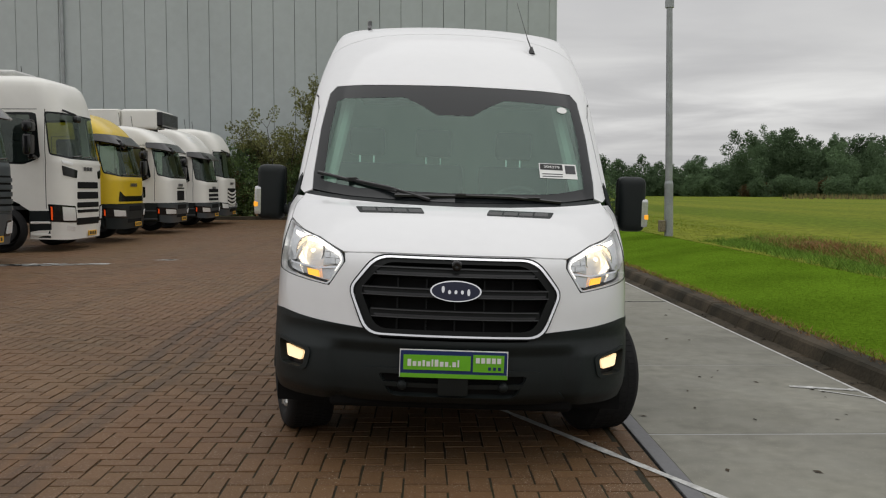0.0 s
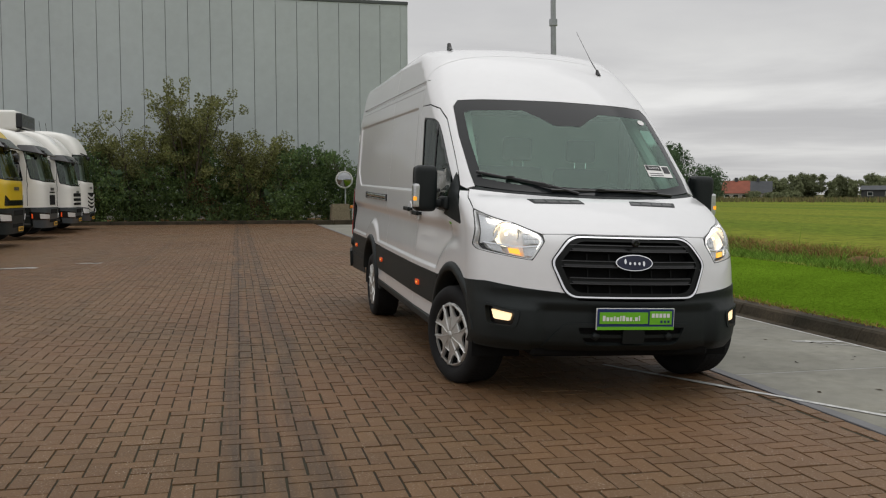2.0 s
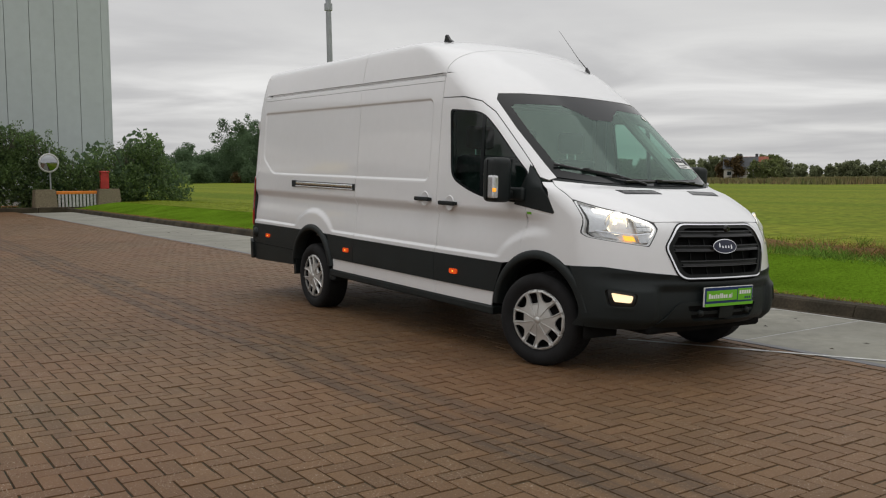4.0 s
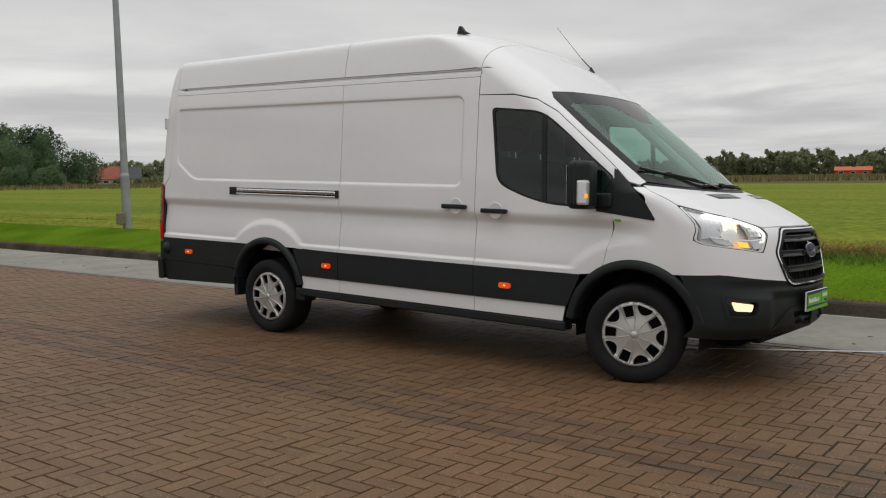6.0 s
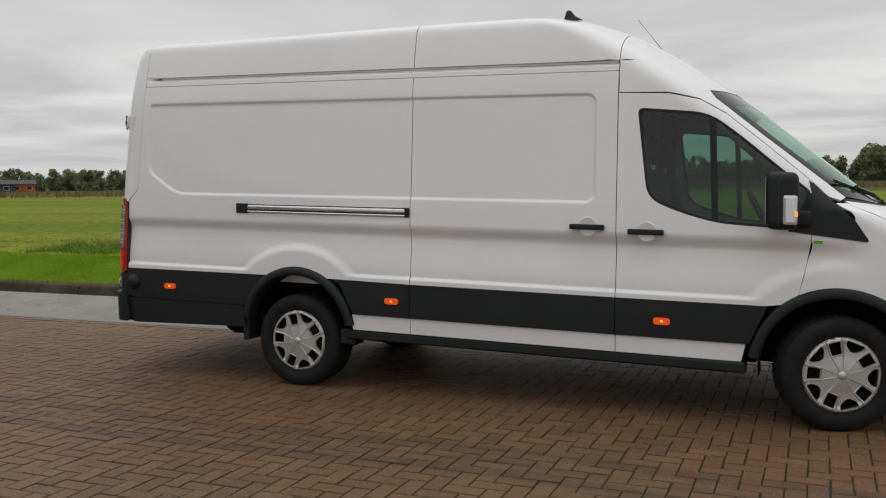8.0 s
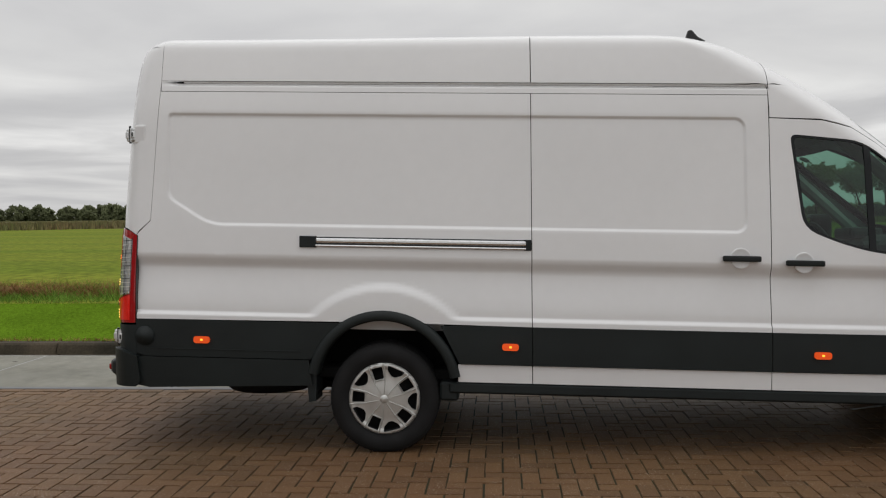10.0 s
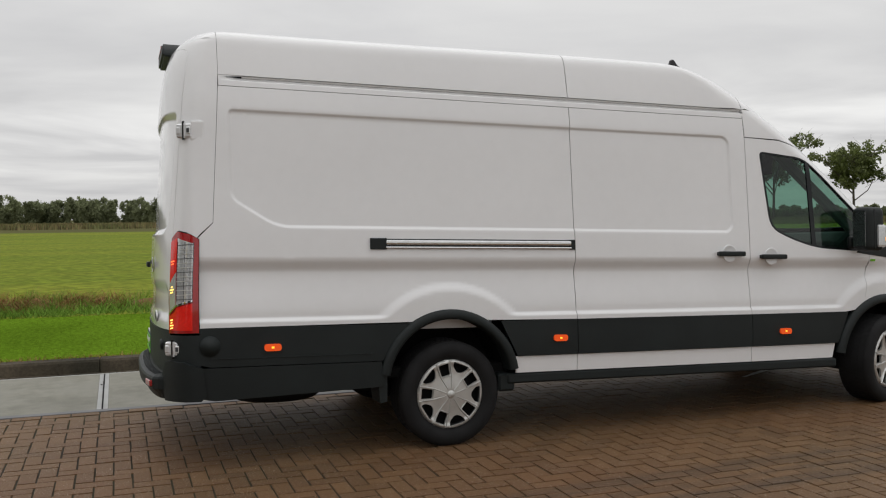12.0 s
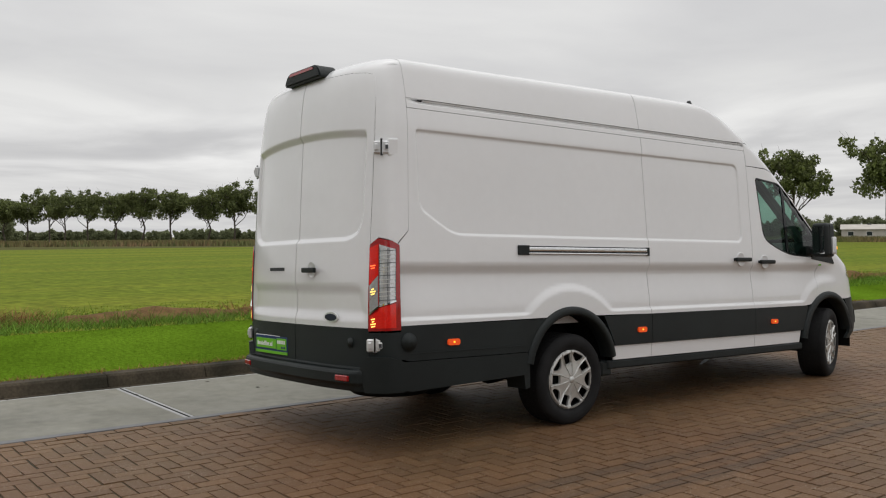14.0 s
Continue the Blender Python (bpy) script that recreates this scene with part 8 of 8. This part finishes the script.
# white paint spilt before the trucks, in many broken flecks
blot = np.random.default_rng(2)
verts, tris = [], []
for cx, cy, sx, sy, count in ((-9.3, 11.7, 0.55, 0.10, 26), (-7.7, 12.4, 0.75, 0.16, 60), (-6.7, 12.6, 0.45, 0.10, 24), (-5.3, 13.6, 0.10, 0.05, 5)):
    for _ in range(count):
        px, py, r = cx + blot.normal() * sx * 0.6, cy + blot.normal() * sy * 0.7, 0.02 + 0.10 * blot.random() ** 2
        base_i = len(verts)
        verts.append((px, py, 0.007))
        for a in range(11):
            q = r * (0.5 + 0.8 * blot.random())
            verts.append((px + 2.2 * q * math.cos(a * 0.571), py + 0.8 * q * math.sin(a * 0.571), 0.007))
        tris += [(base_i, base_i + 1 + a, base_i + 1 + (a + 1) % 11) for a in range(11)]
tagged(soup("paint_spill", np.array(verts), np.array(tris), LINEWHITE), "splash of white paint on the bricks", "paint spill", kind="structure")

# ---- distance: woods, avenue, houses ----
EYE0 = Vector((-5.5, 2.0, 0))


def polar(azimuth, d):
    """A place d metres off; azimuth from +y towards +x."""
    return EYE0.x + d * math.sin(radians(azimuth)), EYE0.y + d * math.cos(radians(azimuth))


def wood(name, a0, a1, d, h0, h1, label, seed, mat=None, dens=1.0, pointed=0.0, depth=25, size=0.125):
    """A far wood: crowns of many leaf tufts along an arc, with uneven tops."""
    # far woods take the leaf colour with haze mixed in
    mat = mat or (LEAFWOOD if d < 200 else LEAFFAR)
    r = np.random.default_rng(seed)
    cs, rs = [], []
    width = radians(a1 - a0) * d
    n = max(3, int(width / (3.0 if d < 200 else 2.2) * dens))
    for k in range(n):
        a = a0 + (a1 - a0) * (k + r.random()) / n
        dd = d + depth * r.random()
        x, y = polar(a, dd)
        f = (a - a0) / (a1 - a0)
        h = (h0 + (h1 - h0) * f) * (0.66 + 0.40 * r.random())
        w = (2.6 + 2.2 * r.random()) * (1.0 if h > 6 else 0.7)
        # an egg-shaped crown down to the ground, its skin of overlapping lobes
        for j in range(14):
            z = h * (0.06 + 0.88 * (j + r.random() * 0.8) / 14)
            u = z / h
            wide = w * (0.62 + 0.55 * u if u < 0.45 else 0.87 * max(0.12, 1 - ((u - 0.45) / 0.56) ** (2.2 - 1.1 * pointed)))
            ang = 2.4 * j + 6.28 * r.random()
            cs.append((x + 0.62 * wide * math.cos(ang), y + 0.62 * wide * math.sin(ang), z))
            rs.append(0.18 * w + 0.34 * wide * (0.7 + 0.5 * r.random()))
    count = int(len(cs) * (330 if d < 200 else 90))
    v, f = leaves(r, cs, rs, count, size * d / 170, 0.9, 0.45)
    v2, f2 = leaves(r, cs, [q * 0.7 for q in rs], len(cs) * 20, size * 3.0 * d / 170, 0.9, 0.2)
    v, f = np.vstack([v, v2]), np.vstack([f, f2 + len(v)])
    v[:, 2] = np.maximum(v[:, 2], 0.05)
    return tagged(soup(name, v, f, mat), label, "wood", kind="stuff")


wood("far_wood", 9.5, 13.0, 150, 5.5, 6.4, "dark green wood beyond the field", 1)
wood("far_wood", 13.0, 22.0, 165, 8.8, 9.4, "dark green wood beyond the field", 2, dens=1.8, pointed=0.3)
wood("far_wood", 21.4, 29.6, 165, 13.0, 11.6, "tall dark green wood beyond the field", 3, dens=2.4, pointed=0.3)
wood("far_wood", 22.2, 26.5, 172, 14.8, 14.0, "tall dark poplars in the wood", 4, dens=1.5, pointed=0.8)
wood("shrub_edge", 18.5, 27.0, 158, 3.4, 3.4, "rusty and green scrub at the wood's edge", 5, LEAFTAN, 0.18)
wood("shrub_edge", 13.0, 29.4, 158, 4.2, 4.0, "dark scrub along the wood's foot", 25, dens=1.8)
wood("far_wood", 22.9, 29.0, 174, 13.6, 12.6, "tall dark green wood beyond the field", 31, dens=2.2, pointed=0.2)
wood("far_wood", 29.0, 31.2, 172, 8.6, 7.6, "dark green trees beside the far houses", 32, dens=1.8)
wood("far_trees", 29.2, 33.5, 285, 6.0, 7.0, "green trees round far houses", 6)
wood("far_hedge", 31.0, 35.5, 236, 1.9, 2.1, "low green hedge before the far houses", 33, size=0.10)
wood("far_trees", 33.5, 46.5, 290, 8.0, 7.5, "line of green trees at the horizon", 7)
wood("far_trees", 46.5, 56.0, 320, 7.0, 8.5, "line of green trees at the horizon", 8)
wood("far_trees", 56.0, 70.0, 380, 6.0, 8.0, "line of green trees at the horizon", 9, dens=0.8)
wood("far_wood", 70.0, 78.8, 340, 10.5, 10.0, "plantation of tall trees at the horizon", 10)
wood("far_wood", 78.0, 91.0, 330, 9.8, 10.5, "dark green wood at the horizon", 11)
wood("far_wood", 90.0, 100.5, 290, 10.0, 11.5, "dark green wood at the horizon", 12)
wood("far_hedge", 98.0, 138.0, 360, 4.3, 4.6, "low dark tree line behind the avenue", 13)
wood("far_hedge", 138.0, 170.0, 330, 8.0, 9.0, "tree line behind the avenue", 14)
wood("roundtree_group", 52.0, 53.2, 250, 7.0, 6.5, "yellowing round tree by far houses", 15, LEAFTAN)
wood("roundtree_group", 54.0, 55.6, 230, 7.6, 7.2, "round green tree by far houses", 16, LEAF)
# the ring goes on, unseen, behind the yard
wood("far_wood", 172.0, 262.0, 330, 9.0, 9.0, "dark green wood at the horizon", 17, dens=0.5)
# tawny reeds between field and trees
rr = np.random.default_rng(21)
n = 70000
az = np.where(rr.random(n) < 0.08, rr.uniform(25, 58, n), rr.uniform(58, 160, n))
dd = rr.uniform(97, 150, n) * (1 + 0.25 * np.abs(np.sin(np.radians(az * 3))))
x, y = EYE0.x + dd * np.sin(np.radians(az)), EYE0.y + dd * np.cos(np.radians(az))
hgt = rr.uniform(0.2, 0.85, n)
wx = rr.uniform(0.03, 0.12, n)
v = np.stack([np.stack([x - wx * np.cos(np.radians(az)), y + wx * np.sin(np.radians(az)), np.full(n, 0.2)], 1),
              np.stack([x + wx * np.cos(np.radians(az)), y - wx * np.sin(np.radians(az)), np.full(n, 0.2)], 1),
              np.stack([x + rr.normal(size=n) * 0.2, y, 0.3 + hgt], 1)], 1).reshape(-1, 3)
tagged(soup("reed_strip", v, np.arange(3 * n).reshape(-1, 3), REED), "tawny strip of rough reeds beyond the field", "reeds", kind="stuff")


def avenue_tree(seed, label):
    """A roadside tree: bare stem, forked limbs, a wide uneven crown with gaps."""
    r = np.random.default_rng(seed)
    t = thing("avenue_tree", label, "tree", group="avenue trees")
    bm, ends = limbs(r, (0, 0, -0.2), (0.2 * r.normal(), 0.2 * r.normal(), 6.0), 0.22, 6, 4.9, 2)
    part("trunk", bm, BARK, t)
    cs, rs = [], []
    for _ in range(34):
        d = Vector(r.normal(size=3)).normalized() * (0.45 + 0.55 * r.random())
        cs.append((d.x * 3.5, d.y * 3.5, 8.3 + d.z * 3.1 - 0.5 * (d.x * d.x + d.y * d.y)))
        rs.append(0.75 + 0.65 * r.random())
    cs += [tuple(e * 0.9) for e in ends if e.z > 4.5]
    rs += [0.7] * (len(cs) - len(rs))
    v, f = leaves(r, cs, rs, 7600, 0.19, 0.85, 0.3)
    cr = soup("crown", v, f, LEAF)
    cr.parent = t
    return t


forms = [avenue_tree(s, "roadside tree with a wide dark green crown") for s in (31, 32, 33, 34)]
rr = random.Random(6)
k = 0
for i in range(34):
    x = 12 + i * 9.6
    y = -86.0 + (x - 40) * 0.243 + rr.uniform(-1, 1)
    m = Matrix.Translation((x, y, 0.1)) @ Matrix.Rotation(rr.uniform(0, 6.28), 4, "Z")
    if i < 4:
        forms[i].matrix_basis = m
        forms[i].scale = (1.0, 1.0, rr.uniform(0.97, 1.08))
    else:
        c = copy_thing(forms[rr.randrange(4)], m)
        f = rr.uniform(0.88, 1.10)
        c.scale = (f, f, f * rr.uniform(0.96, 1.05))

# houses with red roofs, barns
ROOFRED = material("red_roof_tiles", (0.24, 0.07, 0.04), rough=0.8, noise_scale=0.8, amount=0.2)
ROOFGREY = material("dark_roof_tiles", (0.06, 0.065, 0.07), rough=0.8, noise_scale=0.8, amount=0.2)
PLASTER = material("pale_house_wall", (0.5, 0.47, 0.42), rough=0.8, noise_scale=0.7, amount=0.12)
ORANGEWALL = material("orange_shed_wall", (0.45, 0.10, 0.03), rough=0.7, noise_scale=0.5, amount=0.12)


def house(az_, d, w, h, roof_mat, wall_mat, label, name="house", turn=0.0):
    x, y = polar(az_, d)
    t = thing(name, label, name, at=(x, y, 0.1))
    t.rotation_euler = (0, 0, radians(-az_ + turn))
    part("wall", boxed(-w / 2, w / 2, -4, 4, 0, h, 0.0), wall_mat, t)
    part("roof", prism([(-4.5, h), (4.5, h), (0, h + 3.4 if name == "house" else h + 1.2)], w + 0.6, "x", 0.0, Matrix.Translation((-w / 2 - 0.3, 0, 0))), roof_mat, t)
    for k in range(3):
        xx = -w / 2 + w * (k + 0.5) / 3
        wd = part("window", boxed(xx - 0.6, xx + 0.6, -4.06, -3.98, h * 0.35, h * 0.75), TRUCKGLASS, t)
        part("frame", boxed(xx - 0.68, xx + 0.68, -4.03, -3.97, h * 0.35 - 0.08, h * 0.75 + 0.08), PAPER, wd)
    part("chimney", boxed(-0.4, 0.4, -0.4, 0.4, h + 2.6 if name == "house" else h + 0.9, h + 4.2 if name == "house" else h + 1.4), ROOFGREY, t)
    return t


house(32.3, 250, 6.5, 1.5, ROOFRED, PLASTER, "far house with a red tiled roof")
house(33.5, 262, 7, 1.5, ROOFGREY, PLASTER, "far house with a dark roof")
house(53.4, 270, 9, 2.8, ROOFGREY, PLASTER, "far pale house with a dark roof")
house(54.3, 275, 8, 3.0, ROOFRED, PLASTER, "far pale house with a red roof")
house(40.6, 270, 13, 2.4, ROOFGREY, TRIM, "far dark low shed", "barn")
house(42.1, 275, 9, 2.4, ROOFGREY, ORANGEWALL, "far orange low shed", "barn")
house(77.6, 300, 10, 1.5, ORANGEWALL, ORANGEWALL, "long far orange-red barn", "barn")
house(152.0, 230, 12, 2.3, PLASTER, PLASTER, "far pale barn beyond the avenue", "barn")

# ---- grass blades on the verge ----
def blades(name, count, x0, x1, y0, y1, h0, h1, w, mat, label, seed, lean=0.5, clump=0.0, patchy=False, bend=0.0):
    r = np.random.default_rng(seed)
    x, y = r.uniform(x0, x1, count), r.uniform(y0, y1, count)
    if clump:
        k = r.integers(0, max(3, count // 30), count)
        cx, cy = r.uniform(x0, x1, k.max() + 1), r.uniform(y0, y1, k.max() + 1)
        x, y = cx[k] + r.normal(size=count) * clump, cy[k] + r.normal(size=count) * clump
        x = np.clip(x, x0 - 0.1, x1 + 0.1)
    x = x - bend * np.clip(12 - y, 0, 20)
    if patchy:
        keep = np.sin(y * 0.62 + 2.2 * np.sin(y * 0.23)) + 0.6 * np.sin(y * 1.9) + 0.5 * r.random(count) > -0.25 + 0.9 * np.clip((y - 2) / 6, 0, 1)
        x, y = x[keep], y[keep]
        count = len(x)
    zs = np.interp(x, np.linspace(VERGE, 12, 80), [height(q) for q in np.linspace(VERGE, 12, 80)]) - 0.01
    a = r.uniform(0, 6.283, count)
    h = r.uniform(h0, h1, count)
    dx, dy = np.cos(a) * w * 0.5, np.sin(a) * w * 0.5
    tx, ty = r.normal(size=count) * lean * h, r.normal(size=count) * lean * h
    v = np.stack([np.stack([x - dx, y - dy, zs], 1), np.stack([x + dx, y + dy, zs], 1), np.stack([x + tx, y + ty, zs + h], 1)], 1).reshape(-1, 3)
    return tagged(soup(name, v, np.arange(3 * count).reshape(-1, 3), mat), label, "grass", kind="stuff")


verge_sheet = sheet("verge", list(np.linspace(VERGE - 0.005, 5.5, 12)), list(np.linspace(-30, 45, 76)), lambda x, y: height(x) + 0.014 + 0.003 * noise.noise(Vector((x * 0.9, y * 0.9, 0))), GRASS)
tagged(verge_sheet, "bright green short lawn verge", "lawn", kind="structure")
blades("lawn_grass", 230000, VERGE - 0.02, 5.6, -8, 36, 0.018, 0.045, 0.008, BLADE, "short bright green lawn grass", 41)
blades("kerb_grass", 16000, VERGE - 0.07, VERGE + 0.10, -8, 36, 0.02, 0.075, 0.012, STRAW, "brown grass edge along the kerb", 42, 0.9)
BEND = 0.052  # the ditch draws nearer to the kerb towards the van's tail
blades("rough_grass", 30000, 5.85, 6.85, -14, 15, 0.03, 0.15, 0.014, ROUGHBLADE, "rough green grass tufts along the ditch", 43, 0.75, 0.16, bend=BEND)


def ridge_height(x, y):
    away = (x - 6.95 + BEND * min(20.0, max(0.0, 12 - y))) / 0.45
    lump = 0.150 - 0.07 * smooth01(1, 7, y) + 0.17 * noise.noise(Vector((3.1, y * 0.45, 0))) + 0.08 * noise.noise(Vector((x * 2.3, y * 2.1, 5)))
    return height(x) - 0.03 + max(0.0, lump) * max(0.0, 1 - away ** 2)


mound = sheet("dead_grass_mound", list(np.linspace(5.45, 7.45, 29)), list(np.linspace(-20, 15, 281)), ridge_height, MOUND)
tagged(mound, "low brown ridge of dead cut grass at the field's edge", "dead grass", kind="stuff")
blades("dead_grass", 34000, 6.62, 7.28, -16, 14, 0.06, 0.22, 0.014, STRAW, "brown dead grass ridge at the field's edge", 44, 1.5, 0.14, True, BEND)
blades("ridge_grass", 8000, 6.5, 7.4, -16, 15, 0.08, 0.26, 0.012, ROUGHBLADE, "green blades through the dead ridge", 47, 0.6, 0.10, bend=BEND)
blades("tall_stems", 16, 5.4, 7.8, -10, 40, 0.3, 0.7, 0.014, ROUGHBLADE, "single tall weed stems", 45, 0.25)
blades("field_grass", 24000, 5.7, 9.6, -16, 46, 0.012, 0.035, 0.03, FIELDBLADE, "short field grass", 46, 0.6)

# fallen leaves and crumbs of dirt on the strip and in the gutter
LITTER = material("fallen_leaf_litter", (0.045, 0.032, 0.018), rough=0.9, noise_scale=3, amount=0.4, island=0.5)
lit = np.random.default_rng(64)
verts, quads = [], []
for k in range(900):
    inside = lit.random() < 0.10
    px = lit.uniform(EDGE + 0.15, GUTTER - 0.1) if inside else lit.uniform(GUTTER + 0.01, KERB_X + 0.03)
    py, base_z = lit.uniform(-6, 26), 0.003 if inside else -0.009
    a, r = lit.uniform(0, 6.28), lit.uniform(0.012, 0.035)
    base_i = len(verts)
    for j, (q, up) in enumerate(((1.0, 0.0), (0.45, 0.010), (1.0, 0.003), (0.40, 0.006))):
        ang = a + j * math.pi / 2
        verts.append((px + r * q * math.cos(ang), py + r * q * math.sin(ang), base_z + up * lit.random()))
    quads.append((base_i, base_i + 1, base_i + 2, base_i + 3))
tagged(soup("leaf_litter", np.array(verts), np.array(quads), LITTER), "dark fallen leaves and crumbs in the gutter", "leaf litter", kind="stuff")

# ---- herringbone bricks of the yard ----
BL, BW, GAP = 0.210, 0.105, 0.0075


def herringbone(x0, x1, y0, y1):
    """Centres and directions of the bricks of a right-angled herringbone."""
    out = []
    nx, ny = int((x1 - x0) / BW) + 4, int((y1 - y0) / BW) + 4
    for j in range(-4, ny + 4):
        for i in range(-4, nx + 4):
            k = (i + j) % 4
            if k == 0:
                out.append((x0 + (i + 1) * BW, y0 + (j + 0.5) * BW, 0))
            elif k == 2:
                out.append((x0 + (i + 0.5) * BW, y0 + (j + 1) * BW, 1))
    return [(x, y, d) for x, y, d in out if x0 < x and x - (0.0525 if d else 0.105) < x1 - 0.145 and y0 < y < y1]


def brick_corners(length, width):
    a, b = (length - GAP) / 2, (width - GAP) / 2
    c = 0.002
    return np.array([(-a, -b, -0.011), (a, -b, -0.011), (a, b, -0.011), (-a, b, -0.011), (-a + c, -b + c, 0), (a - c, -b + c, 0), (a - c, b - c, 0), (-a + c, b - c, 0)])


BRICK_FACES = np.array([(4, 5, 6, 7), (0, 1, 5, 4), (1, 2, 6, 5), (2, 3, 7, 6), (3, 0, 4, 7)])
kinds = [brick_corners(BL, BW), brick_corners(BW, BL), brick_corners(BW, BL)]
near, rest = [], []
for x, y, d in herringbone(-13.047, EDGE, -7.0, YARD_END) + [(EDGE - 0.0545, -7.0 + 0.21 * k, 2) for k in range(212)]:
    (near if -4.3 < x < -2.9 and -3.2 < y < 1.1 else rest).append((x, y, d))
near, spare = near[:300], near[300:]
rest += spare
rnd = np.random.default_rng(77)
pts = np.array(rest)
dz = rnd.normal(size=len(pts)) * 0.0012 + 0.0
tilt = rnd.normal(size=(len(pts), 2)) * 0.004
shape = np.stack(kinds)[pts[:, 2].astype(int)].copy()
shape[:, :, 2] += dz[:, None] + shape[:, :, 0] * tilt[:, :1] + shape[:, :, 1] * tilt[:, 1:]
shape[:, :, 0] += pts[:, None, 0] + rnd.normal(size=(len(pts), 1)) * 0.0012
shape[:, :, 1] += pts[:, None, 1] + rnd.normal(size=(len(pts), 1)) * 0.0012
inner = pts[:, 2] < 1.5
shape[inner, :, 0] = np.minimum(shape[inner, :, 0], EDGE - 0.113)
faces = (BRICK_FACES[None] + 8 * np.arange(len(pts))[:, None, None]).reshape(-1, 4)
ob = soup("bricks", shape.reshape(-1, 3), faces, BRICK)
ob.parent = pave
ob["kind"] = "stuff"
single = []
for d in (0, 1):
    me = bpy.data.meshes.new("brick")
    me.from_pydata([tuple(p) for p in kinds[d]], [], [tuple(int(q) for q in f) for f in BRICK_FACES])
    for p in me.polygons:
        p.use_smooth = False
    me.materials.append(BRICKONE)
    single.append(me)
for x, y, d in near:
    b = new("brick", single[d])
    b.parent = pave
    b.location = (x, y, rnd.normal() * 0.0012)
    b.rotation_euler = (rnd.normal() * 0.006, rnd.normal() * 0.006, 0)
